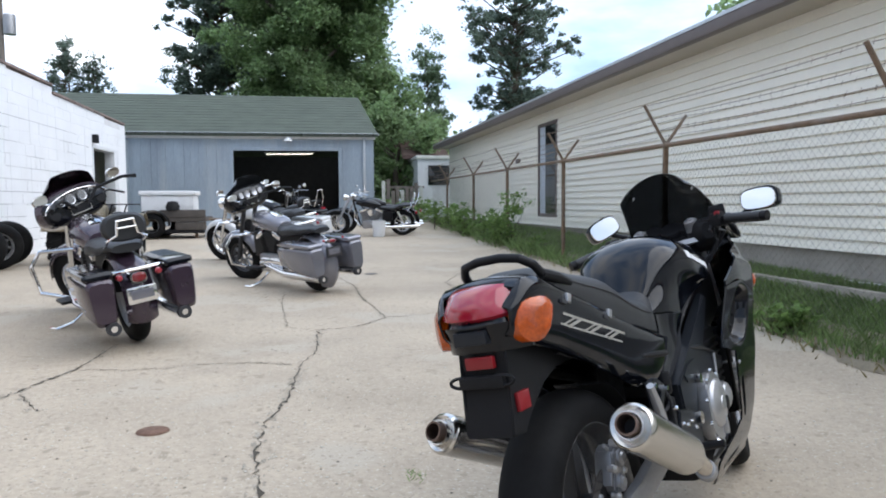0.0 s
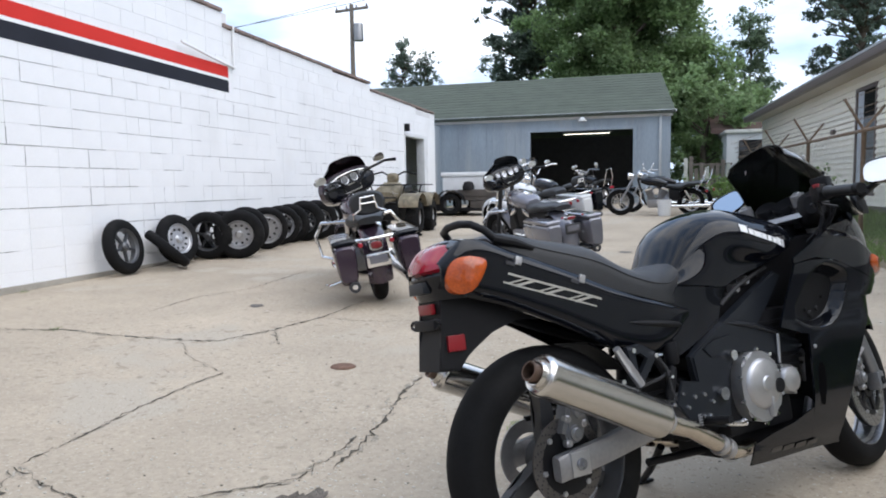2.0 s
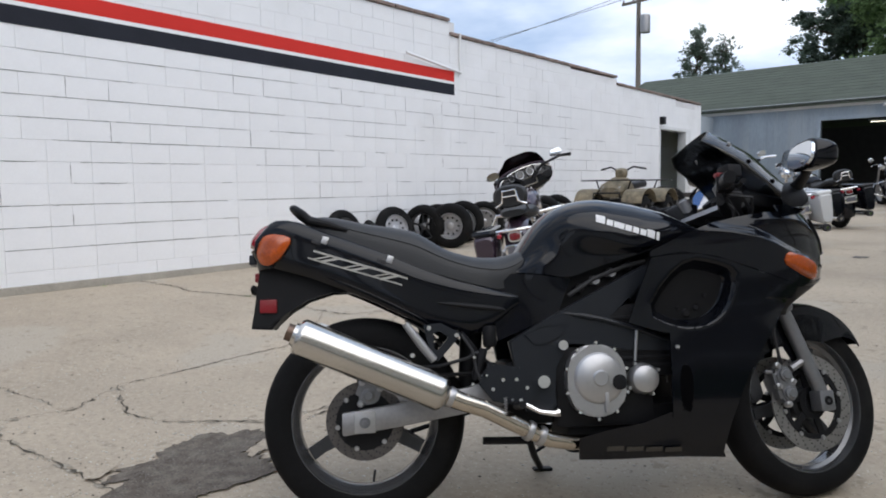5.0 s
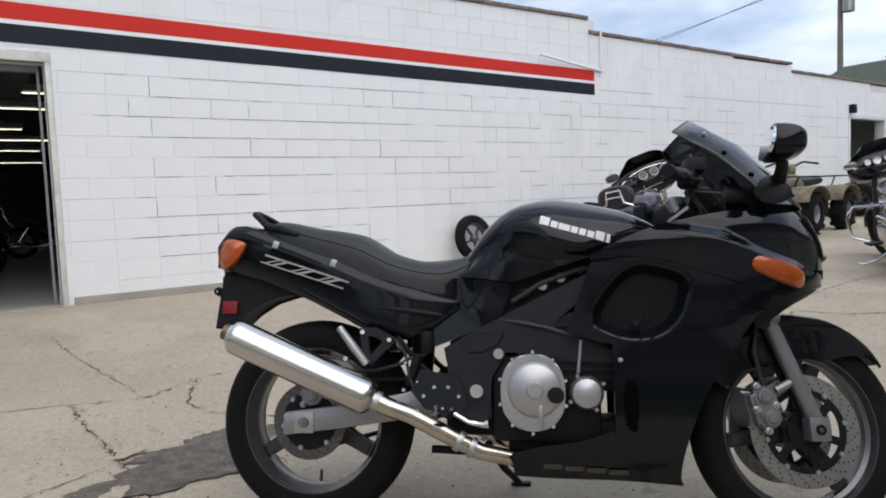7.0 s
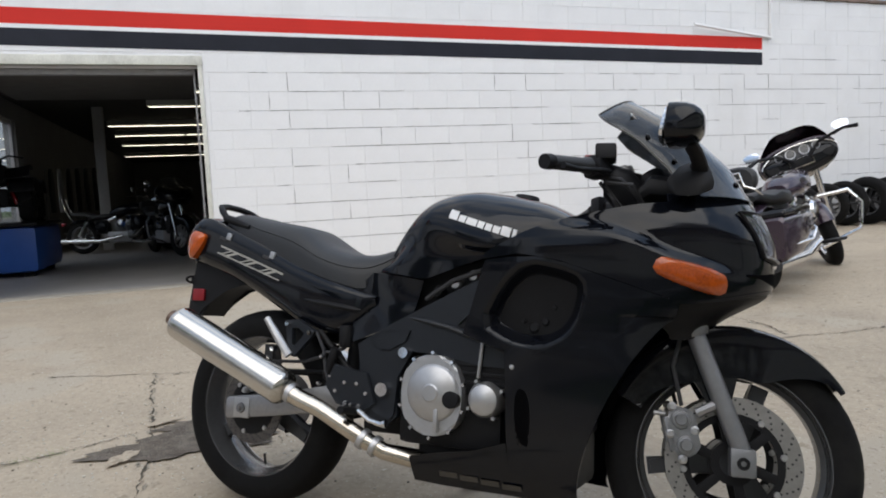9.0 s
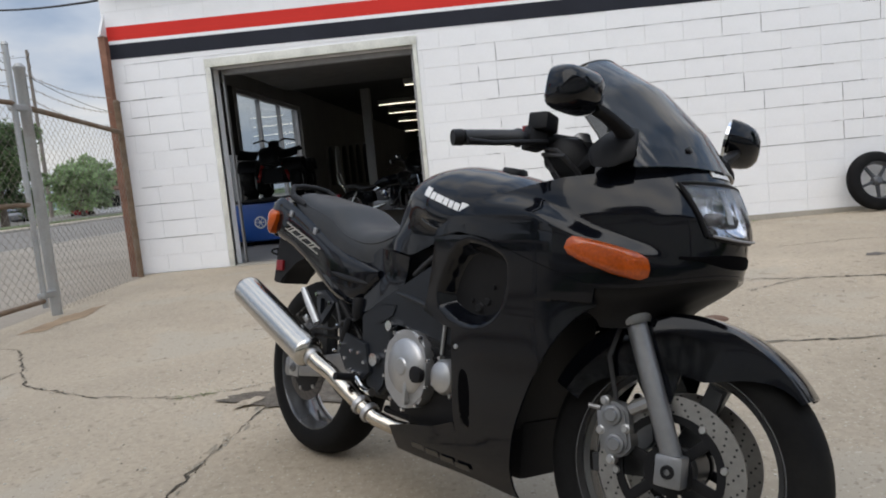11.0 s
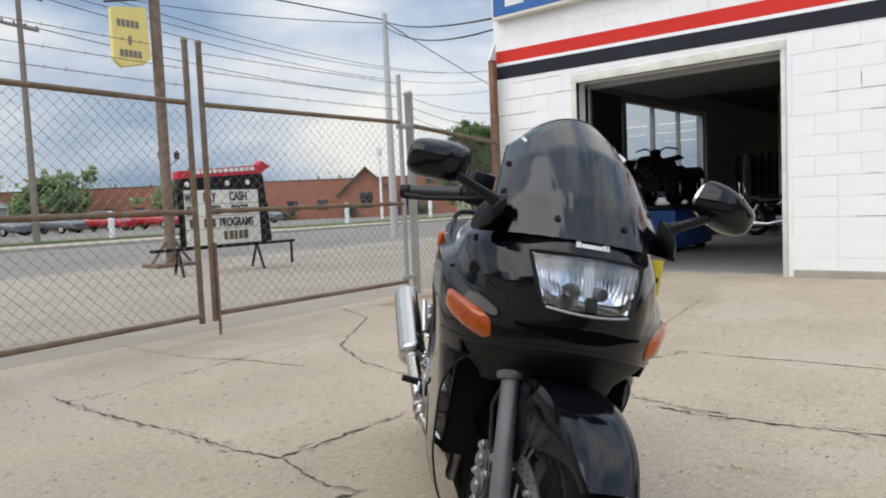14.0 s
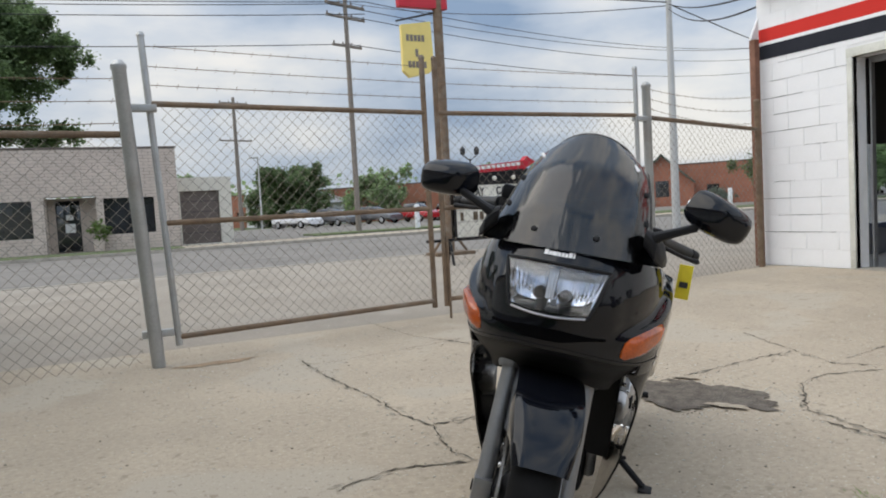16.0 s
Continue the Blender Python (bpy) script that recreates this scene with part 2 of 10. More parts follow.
DISC_DARK = mat("worn_disc", (0.13, 0.12, 0.115), 0.45, metal=0.8, var=0.2, scale=14, fine=90)
RIM_DARK = mat("grey_rim", (0.165, 0.168, 0.176), 0.25, metal=0.7, var=0.12, scale=10, fine=60)
RIM_LIP = mat("rim_lip", (0.5, 0.5, 0.52), 0.3, metal=0.25, var=0.08, scale=10, fine=60)
DISC_STEEL = mat("brake_steel", (0.34, 0.33, 0.32), 0.38, metal=0.85, var=0.15, scale=14, fine=90)
FORK_GREY = mat("fork_grey", (0.26, 0.265, 0.28), 0.36, metal=0.7, var=0.1, scale=12, fine=90)
RIM_GREY = mat("rim_grey", (0.12, 0.123, 0.13), 0.33, metal=0.6, var=0.1, scale=10, fine=60)
PAINT = mat("black_paint", (0.0042, 0.005, 0.0078), 0.07, var=0.1, spec=0.37)
SPOKE = mat("spoke_grey", (0.055, 0.057, 0.062), 0.4, metal=0.4, var=0.15, scale=10, fine=60)
PAINT_GREY = mat("charcoal_satin", (0.015, 0.0175, 0.0225), 0.36, metal=0.1, spec=0.35, var=0.1, scale=10, fine=60)
PLASTIC = mat("black_plastic", (0.010, 0.010, 0.0115), 0.5, var=0.15, scale=15, fine=120, spec=0.2)
VINYL = mat("seat_vinyl", (0.018, 0.019, 0.021), 0.48, var=0.12, scale=14, fine=220, bump=0.25)
# near-black that stands in for the shade inside slots
SLOT_SHADE = mat("slot_shade", (0.002, 0.002, 0.0025), 0.9, var=0.2, spec=0.05)
FAINT_MARK = mat("faint_grey_decal", (0.075, 0.07, 0.062), 0.35, metal=0.4, var=0.15)
AMBER = mat("amber_lens", (0.44, 0.072, 0.004), 0.14, var=0.45, scale=16, fine=150, bump=0.6, coat=0.6)
DARK_LENS = mat("dark_red_lens", (0.2, 0.012, 0.016), 0.15, var=0.2, coat=0.8)
RED_LENS = mat("red_lens", (0.31, 0.011, 0.026), 0.12, var=0.1, coat=0.9)
RED_REFL = mat("red_reflector", (0.22, 0.009, 0.014), 0.3, var=0.1)
WHITE_MARK = mat("white_decal", (0.8, 0.8, 0.8), 0.4, var=0.03)
SILVER_MARK = mat("silver_decal", (0.55, 0.53, 0.48), 0.3, metal=0.6, var=0.15)
YELLOW = mat("yellow_tag", (0.75, 0.6, 0.03), 0.5, var=0.1)
SCREEN = glass("smoked_screen", (0.14, 0.147, 0.157), 0.06, 0.11, 0.9, 4.0)
CLEAR = glass("window_glass", (0.8, 0.83, 0.85), 0.04)
LENS = glass("headlight_lens", (0.92, 0.93, 0.95), 0.05)
MIRROR = mat("mirror", (0.85, 0.87, 0.9), 0.02, metal=1.0, var=0.0)
DARK_PANE = mat("dark_pane", (0.02, 0.022, 0.025), 0.06, var=0.2, coat=0.5)
SIGN_YELLOW = mat("sign_yellow", (0.78, 0.62, 0.2), 0.5, var=0.06)
SIGN_RED = mat("sign_red", (0.55, 0.02, 0.04), 0.45, var=0.05)
SIGN_BLUE = mat("sign_blue", (0.012, 0.1, 0.33), 0.35, var=0.05)
SIGN_WHITE = mat("sign_white", (0.78, 0.76, 0.68), 0.5, var=0.06, dirt=(0.5, 0.45, 0.35), dirt_amount=0.4)
BLUE = mat("blue_lift", (0.02, 0.09, 0.36), 0.4, var=0.1)
PLUM_PAINT = mat("plum_paint", (0.043, 0.027, 0.043), 0.25, metal=0.3, var=0.08, coat=0.8)
GREY_PAINT = mat("pewter_paint", (0.19, 0.19, 0.22), 0.25, metal=0.4, var=0.08, coat=0.8)
PEARL = mat("pearl_paint", (0.6, 0.61, 0.62), 0.25, var=0.05, coat=0.8)
CAMO = mat("camo_plastic", (0.18, 0.148, 0.095), 0.6, var=0.6, scale=7, fine=20, dirt=(0.06, 0.06, 0.03), dirt_amount=0.9)
TUBE = glow("fluorescent_tube", (1.0, 0.94, 0.76), 2.6)


# ---- mesh tools ----
def lerp(a, b, k):
    return a + (b - a) * k


def curve_at(pts, x):
    """Piecewise linear value of a table of (x, value) pairs."""
    if x <= pts[0][0]:
        return pts[0][1]
    for (xa, va), (xb, vb) in zip(pts, pts[1:]):
        if x <= xb:
            return lerp(va, vb, (x - xa) / (xb - xa))
    return pts[-1][1]


def smooth_at(pts, x):
    """As curve_at, rounded at the knots."""
    return (curve_at(pts, x - 0.02) + 2 * curve_at(pts, x) + curve_at(pts, x + 0.02)) / 4


def ease(a, b, x):
    k = min(1, max(0, (x - a) / (b - a)))
    return k * k * (3 - 2 * k)


def mesh_of(bm, material, smooth=True, angle=35):
    me = bpy.data.meshes.new("mesh")
    bmesh.ops.recalc_face_normals(bm, faces=bm.faces)
    if smooth:
        for f in bm.faces:
            f.smooth = True
        for ed in bm.edges:
            if len(ed.link_faces) == 2 and ed.calc_face_angle(0) > radians(angle):
                ed.smooth = False
    bm.to_mesh(me)
    bm.free()
    for m in (material if isinstance(material, (list, tuple)) else [material]):
        me.materials.append(m)
    return me


def part(name, bm, material, parent=None, label="", smooth=True, angle=35):
    ob = new(name, mesh_of(bm, material, smooth, angle))
    if parent:
        ob.parent = parent
    return tagged(ob, label) if label else ob


def thing(name, label, category, m=None, group="", kind=""):
    ob = new(name)
    ob.empty_display_size = 0.1
    if m is not None:
        ob.matrix_basis = m
    return tagged(ob, label, category, group, kind)


def solid(name, bm, material, label, category="", group="", kind="", smooth=True, m=None):
    ob = part(name, bm, material, None, "", smooth)
    if m is not None:
        ob.matrix_basis = m
    return tagged(ob, label, category, group, kind)


def add_box(bm, x0, x1, y0, y1, z0, z1, bevel=0.0, m=None):
    vs = [bm.verts.new((x, y, z)) for x in (x0, x1) for y in (y0, y1) for z in (z0, z1)]
    fs = [bm.faces.new([vs[i] for i in q]) for q in ((0, 1, 3, 2), (4, 6, 7, 5), (0, 4, 5, 1), (2, 3, 7, 6), (0, 2, 6, 4), (1, 5, 7, 3))]
    if bevel:
        es = list({ed for f in fs for ed in f.edges})
        r = bmesh.ops.bevel(bm, geom=es, offset=bevel, segments=2, affect="EDGES", profile=0.6)
        vs = list({v for f in r["faces"] for v in f.verts} | {v for v in vs if v.is_valid})
    if m is not None:
        bmesh.ops.transform(bm, matrix=m, verts=[v for v in vs if v.is_valid])
    return bm


def box(x0, x1, y0, y1, z0, z1, bevel=0.0, m=None):
    return add_box(bmesh.new(), x0, x1, y0, y1, z0, z1, bevel, m)


def add_tube(bm, pts, r, seg=10, cap=True):
    """A round tube along points; r: one radius or one for each point."""
    pts = [Vector(p) for p in pts]
    rs = r if isinstance(r, (list, tuple)) else [r] * len(pts)
    rings, side = [], None
    for i, p in enumerate(pts):
        d = (pts[min(i + 1, len(pts) - 1)] - pts[max(i - 1, 0)]).normalized()
        if side is None:
            side = d.cross(Vector((0, 0, 1)) if abs(d.z) < 0.9 else Vector((1, 0, 0))).normalized()
        side = (side - d * side.dot(d)).normalized()
        up = d.cross(side)
        rings.append([bm.verts.new(p + rs[i] * (math.cos(a) * side + math.sin(a) * up)) for a in [2 * math.pi * k / seg for k in range(seg)]])
    for a, b in zip(rings, rings[1:]):
        for k in range(seg):
            bm.faces.new((a[k], a[(k + 1) % seg], b[(k + 1) % seg], b[k]))
    if cap:
        bm.faces.new(rings[0][::-1])
        bm.faces.new(rings[-1])
    return bm


def tube(pts, r, seg=10, cap=True):
    return add_tube(bmesh.new(), pts, r, seg, cap)


def add_lathe(bm, prof, m=None, seg=32, closed=False):
    """Turns a profile of (radius, height) about the z axis of m."""
    m = m or Matrix()
    rings = []
    for r, h in prof:
        rings.append([bm.verts.new(m @ Vector((r * math.cos(a), r * math.sin(a), h))) for a in [2 * math.pi * k / seg for k in range(seg)]] if r > 1e-6 else [bm.verts.new(m @ Vector((0, 0, h)))])
    pairs = list(zip(rings, rings[1:])) + ([(rings[-1], rings[0])] if closed else [])
    for a, b in pairs:
        for k in range(seg):
            q = [a[k % len(a)], a[(k + 1) % len(a)], b[(k + 1) % len(b)], b[k % len(b)]]
            q = [v for i, v in enumerate(q) if v not in q[:i]]
            if len(q) > 2:
                bm.faces.new(q)
    return bm


def lathe(prof, m=None, seg=32, closed=False):
    return add_lathe(bmesh.new(), prof, m, seg, closed)


AXIS_Y = Matrix.Rotation(radians(90), 4, "X")


def add_grid(bm, fn, nu, nv, wrap_u=False, wrap_v=False):
    """A sheet of quads through fn(u, v), u and v from 0 to 1."""
    g = [[bm.verts.new(fn(i / (nu if wrap_u else nu - 1), j / (nv if wrap_v else nv - 1))) for j in range(nv)] for i in range(nu)]
    for i in range(nu if wrap_u else nu - 1):
        for j in range(nv if wrap_v else nv - 1):
            q = (g[i][j], g[(i + 1) % nu][j], g[(i + 1) % nu][(j + 1) % nv], g[i][(j + 1) % nv])
            try:
                bm.faces.new(q)
            except ValueError:
                pass
    return g


def shell(fn, nu, nv, thick):
    """A sheet with thickness: thick is a vector or a function of (u, v) that gives the way inwards."""
    bm = bmesh.new()
    f2 = thick if callable(thick) else (lambda u, v: Vector(thick))
    a = add_grid(bm, fn, nu, nv)
    b = add_grid(bm, lambda u, v: Vector(fn(u, v)) + f2(u, v), nu, nv)
    ring = lambda g: [g[i][0] for i in range(nu)] + [g[-1][j] for j in range(1, nv)] + [g[i][-1] for i in range(nu - 2, -1, -1)] + [g[0][j] for j in range(nv - 2, 0, -1)]
    ra, rb = ring(a), ring(b)
    for i in range(len(ra)):
        j = (i + 1) % len(ra)
        try:
            bm.faces.new((ra[i], ra[j], rb[j], rb[i]))
        except ValueError:
            pass
    return bm


def add_loft(bm, rings, cap=True):
    vr = [[bm.verts.new(p) for p in r] for r in rings]
    n = len(vr[0])
    for a, b in zip(vr, vr[1:]):
        for k in range(n):
            bm.faces.new((a[k], a[(k + 1) % n], b[(k + 1) % n], b[k]))
    if cap:
        bm.faces.new(vr[0][::-1])
        bm.faces.new(vr[-1])
    return bm


def loft(rings, cap=True):
    return add_loft(bmesh.new(), rings, cap)


def add_plate(bm, pts, y0, y1, bevel=0.0):
    """A polygon in x and z, thick from y0 to y1."""
    a = [bm.verts.new((x, y0, z)) for x, z in pts]
    b = [bm.verts.new((x, y1, z)) for x, z in pts]
    fs = [bm.faces.new(a), bm.faces.new(b[::-1])]
    for i in range(len(a)):
        j = (i + 1) % len(a)
        fs.append(bm.faces.new((a[i], b[i], b[j], a[j])))
    if bevel:
        bmesh.ops.bevel(bm, geom=list({ed for f in fs[:2] for ed in f.edges}), offset=bevel, segments=2, affect="EDGES")
    return bm


def plate(pts, y0, y1, bevel=0.0):
    return add_plate(bmesh.new(), pts, y0, y1, bevel)


def spin(b, m):
    bmesh.ops.transform(b, matrix=m, verts=b.verts)
    return b


def join_pydata(name, verts, faces, material, label, category, kind="stuff", parent=None, smooth=False):
    me = bpy.data.meshes.new("mesh")
    me.from_pydata(verts, [], faces)
    me.materials.append(material)
    if smooth:
        me.polygons.foreach_set("use_smooth", [True] * len(me.polygons))
    ob = new(name, me)
    ob.parent = parent
    return tagged(ob, label, category, "", kind)


def superring(cx, cy, cz, wy, wz, n=24, p=2.6, x_axis=True):
    """A ring of a superellipse in the y-z plane at x = cx."""
    out = []
    for k in range(n):
        a = 2 * math.pi * k / n
        ca, sa = math.cos(a), math.sin(a)
        out.append(Vector((cx, cy + wy * math.copysign(abs(ca) ** (2 / p), ca), cz + wz * math.copysign(abs(sa) ** (2 / p), sa))))
    return out


# ---- ground ----
WALL_X, WALL_Y0, WALL_Y1 = -4.56, -1.80, 19.07


def ground_z(x, y):
    """The lot climbs gently to the back and to the shop's wall, and the lawn lies higher."""
    a = 0.45 * max(0, (y - 2.5) / 19.4) ** 1.1 if y > 2.5 else 0
    b = 0.09 * ease(-1.0, -4.5, x) * ease(-6, -1, y)
    lawn = 0.22 * ease(3.7, 5.2, x) * ease(-3, -1, y) * (1 - 0.6 * ease(14, 22, y))
    return math.sqrt(a * a + b * b) + lawn


def terrain(x0, x1, y0, y1, step, lift):
    bm = bmesh.new()
    nx, ny = max(2, int((x1 - x0) / step) + 1), max(2, int((y1 - y0) / step) + 1)
    add_grid(bm, lambda u, v: (lerp(x0, x1, u), lerp(y0, y1, v), ground_z(lerp(x0, x1, u), lerp(y0, y1, v)) + lift), nx, ny)
    return bm


bm = bmesh.new()
xs = [-3000, -300, -60, -20, -9, -4.4] + [-3 + 0.7 * k for k in range(17)] + [12, 30, 80, 300, 3000]
ys = [-3000, -300, -70, -30, -14, -6, -3, -1] + [1 + 1.0 * k for k in range(24)] + [32, 60, 300, 3000]
gv = [[bm.verts.new((x, y, ground_z(x, min(y, 24)) - 0.035)) for y in ys] for x in xs]
for i in range(len(xs) - 1):
    for j in range(len(ys) - 1):
        bm.faces.new((gv[i][j], gv[i + 1][j], gv[i + 1][j + 1], gv[i][j + 1]))
solid("ground", bm, LAWN, "flat ground with thin grass to the horizon", "ground", kind="structure")
solid("pavement", terrain(WALL_X + 0.02, 3.75, -1.6, 22.2, 0.5, 0.0), CONCRETE, "worn beige concrete of the yard and forecourt, cracked and stained", "pavement", kind="structure")
solid("pavement_forecourt", terrain(WALL_X + 0.02, 3.75, -9.9, -1.6, 0.5, 0.0), FORECOURT, "worn grey concrete forecourt outside the gate", "pavement", kind="structure")
solid("pavement_apron", terrain(-45, WALL_X + 0.02, -9.9, -1.85, 1.0, 0.0), FORECOURT, "worn concrete forecourt before the shop", "pavement", kind="structure")
solid("pavement_side", terrain(3.75, 30, -9.9, -1.6, 1.0, -0.002), FORECOURT, "worn concrete forecourt along the road", "pavement", kind="structure")
solid("road", box(-200, 200, -22.2, -9.9, -0.2, -0.012), ASPHALT, "grey worn asphalt street", "road", kind="structure")
solid("kerb", box(-200, 200, -10.05, -9.88, -0.2, 0.012, 0.01), BASE_GREY, "pale concrete kerb along the street", "kerb", kind="structure")
solid("kerb", box(-200, 200, -22.35, -22.15, -0.2, 0.10, 0.01), BASE_GREY, "pale concrete kerb along the street", "kerb", kind="structure")
solid("pavement_far", box(-200, 200, -25.0, -22.35, -0.2, 0.09), CONCRETE, "pale concrete walk along the street", "pavement", kind="structure")
solid("parking_lot", box(-120, -1, -62, -25.0, -0.2, 0.02), ASPHALT, "grey asphalt car park across the street", "road", kind="structure")

# ---- shop: long white block building ----
C = 0.2          # course height
L = 0.4          # block length
DOOR_Y0, DOOR_Y1, DOOR_TOP = -0.60, 1.70, 2.36
SIDE_Y0, SIDE_Y1, SIDE_TOP = 16.45, 18.35, 2.36


def wall_top(y):
    return 3.50 if y < 8.92 else (3.30 - 0.012 * (y - 8.92) if y < 14.3 else 3.10 - 0.013 * (y - 14.3))


bm = bmesh.new()
for y0, y1, z0, z1 in ((WALL_Y0, DOOR_Y0, 0, 3.5), (DOOR_Y0, DOOR_Y1, DOOR_TOP, 3.5), (DOOR_Y1, 8.92, 0, 3.5), (8.92, 14.3, 0, 3.22), (14.3, SIDE_Y0, 0, 3.04), (SIDE_Y0, SIDE_Y1, SIDE_TOP, 3.03), (SIDE_Y1, WALL_Y1, 0, 3.03)):
    add_box(bm, WALL_X - 0.2, WALL_X + 0.003, y0, y1, z0, z1)
wall_shop = solid("wall_shop", bm, MORTAR, "white painted concrete block wall with a red and black band", "wall", kind="structure", smooth=False)
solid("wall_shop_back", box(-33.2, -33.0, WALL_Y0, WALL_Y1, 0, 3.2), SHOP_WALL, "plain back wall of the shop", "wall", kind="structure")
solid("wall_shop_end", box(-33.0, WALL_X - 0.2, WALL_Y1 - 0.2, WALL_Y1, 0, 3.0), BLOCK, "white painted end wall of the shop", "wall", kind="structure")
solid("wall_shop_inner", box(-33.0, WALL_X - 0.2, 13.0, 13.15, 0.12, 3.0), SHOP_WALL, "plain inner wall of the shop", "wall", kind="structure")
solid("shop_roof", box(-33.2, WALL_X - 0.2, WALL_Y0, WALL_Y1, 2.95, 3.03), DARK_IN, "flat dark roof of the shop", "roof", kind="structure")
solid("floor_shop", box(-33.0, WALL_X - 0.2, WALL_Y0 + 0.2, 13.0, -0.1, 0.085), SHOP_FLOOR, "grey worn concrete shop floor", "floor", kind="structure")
solid("door_sill", box(WALL_X - 0.2, WALL_X + 0.06, DOOR_Y0, DOOR_Y1, -0.05, 0.10, 0.01), BASE_GREY, "worn concrete sill of the shop door", "door sill", kind="structure")
solid("footing", box(WALL_X - 0.01, WALL_X + 0.035, DOOR_Y1 + 0.1, 8.5, -0.05, 0.165, 0.01), BASE_GREY, "bare grey concrete footing below the white wall", "footing", kind="structure")

# parapet coping: clay caps along the wall's top
cap = bmesh.new()
add_box(cap, -0.14, 0.14, -0.19, 0.19, 0, 0.05, 0.012)
cap_mesh = mesh_of(cap, mat("clay_coping", (0.2, 0.15, 0.13), 0.85, var=0.3, scale=5, fine=40, bump=0.4, rand=0.2))
y = WALL_Y0 + 0.2
while y < WALL_Y1:
    ob = new("coping_cap", cap_mesh)
    ob.parent = wall_shop
    ob.matrix_basis = pose(WALL_X - 0.1, y, wall_top(y) + 0.002, random.uniform(-0.8, 0.8), 0, random.uniform(-1.5, 1.5))
    y += 0.392

# shop door: frame and rolled-up door
shop_door = thing("door_1", "open overhead shop door with a peeling white frame", "door", kind="structure")
part("frame_jamb", box(WALL_X - 0.06, WALL_X + 0.025, DOOR_Y0 - 0.06, DOOR_Y0, 0.03, DOOR_TOP + 0.09, 0.006), OLD_TRIM, shop_door)
part("frame_jamb", box(WALL_X - 0.06, WALL_X + 0.025, DOOR_Y1, DOOR_Y1 + 0.045, 0.03, DOOR_TOP + 0.09, 0.006), OLD_TRIM, shop_door)
part("frame_head", box(WALL_X - 0.06, WALL_X + 0.028, DOOR_Y0 - 0.065, DOOR_Y1 + 0.05, DOOR_TOP, DOOR_TOP + 0.095, 0.006), OLD_TRIM, shop_door)
# darker than the white frame: the shade under the ceiling is in its colour
part("rolled_door", box(-7.2, WALL_X - 0.22, DOOR_Y0 + 0.05, DOOR_Y1 - 0.05, 2.38, 2.44, 0.01), mat("shaded_underside", (0.10, 0.095, 0.09), 0.8, var=0.2), shop_door, "underside of the raised door, coloured dark for the shade there")
part("bottom_rail", box(WALL_X - 0.3, WALL_X - 0.22, DOOR_Y0 + 0.05, DOOR_Y1 - 0.05, 2.30, 2.40, 0.01), ALLOY_DULL, shop_door)
for yy in (DOOR_Y0 + 0.03, DOOR_Y1 - 0.05):
    part("track", box(WALL_X - 0.28, WALL_X - 0.22, yy, yy + 0.02, 0.1, 2.36), ALLOY_DULL, shop_door)

# side door near the back
side_door = thing("door_2", "open doorway with a wide white frame", "door", kind="structure")
part("frame_jamb", box(WALL_X - 0.2, WALL_X + 0.02, SIDE_Y0, SIDE_Y0 + 0.07, 0.3, SIDE_TOP, 0.005), WHITE_TRIM, side_door)
part("frame_jamb", box(WALL_X - 0.2, WALL_X + 0.02, SIDE_Y1 - 0.3, SIDE_Y1, 0.3, SIDE_TOP, 0.005), WHITE_TRIM, side_door)
part("frame_head", box(WALL_X - 0.2, WALL_X + 0.022, SIDE_Y0, SIDE_Y1, SIDE_TOP - 0.06, SIDE_TOP + 0.02, 0.005), WHITE_TRIM, side_door)
solid("wall_bracket", box(WALL_X, WALL_X + 0.12, SIDE_Y0 + 0.02, SIDE_Y0 + 0.14, SIDE_TOP + 0.04, SIDE_TOP + 0.22, 0.01), PLASTIC, "dark metal bracket on the white wall", "bracket")

# front wall of the shop with display windows (seen through the door)
FRONT_Y = WALL_Y0
bm = bmesh.new()
wins = [(-7.85, -5.2, 0.42), (-11.7, -8.0, 0.5)]
add_box(bm, -33.0, WALL_X - 0.2, FRONT_Y, FRONT_Y + 0.2, 0, 0.42)
add_box(bm, -33.0, WALL_X - 0.2, FRONT_Y, FRONT_Y + 0.2, 2.62, 3.5)
edges = [WALL_X - 0.2]
for a, b, z in wins:
    edges += [b, a]
edges.append(-33.0)
for k in range(0, len(edges), 2):
    add_box(bm, edges[k + 1], edges[k], FRONT_Y, FRONT_Y + 0.2, 0.42, 2.62)
solid("wall_shop_front", bm, SHOP_WALL, "front wall of the shop with large display windows", "wall", kind="structure", smooth=False)
for k, (a, b, z) in enumerate(wins):
    w = thing("window_%d" % (k + 1), "tall shop window in a dark metal frame", "window", kind="structure")
    part("window_frame", add_box(add_box(add_box(add_box(bmesh.new(), a, a + 0.06, FRONT_Y + 0.05, FRONT_Y + 0.15, 0.42, 2.62), b - 0.06, b, FRONT_Y + 0.05, FRONT_Y + 0.15, 0.42, 2.62), a + 0.06, b - 0.06, FRONT_Y + 0.05, FRONT_Y + 0.15, 0.42, 0.48), a + 0.06, b - 0.06, FRONT_Y + 0.05, FRONT_Y + 0.15, 2.56, 2.62), ALLOY_DULL, w)
    n = 2 if b - a < 3 else 3
    for i in range(n):
        x0, x1 = lerp(a + 0.06, b - 0.06, i / n), lerp(a + 0.06, b - 0.06, (i + 1) / n)
        p = part("pane", box(x0 + 0.02, x1 - 0.02, FRONT_Y + 0.095, FRONT_Y + 0.101, 0.48, 2.56), CLEAR, w)
        p.visible_shadow = False
        if i:
            part("mullion", box(x0 - 0.02, x0 + 0.02, FRONT_Y + 0.06, FRONT_Y + 0.14, 0.48, 2.56), ALLOY_DULL, w)

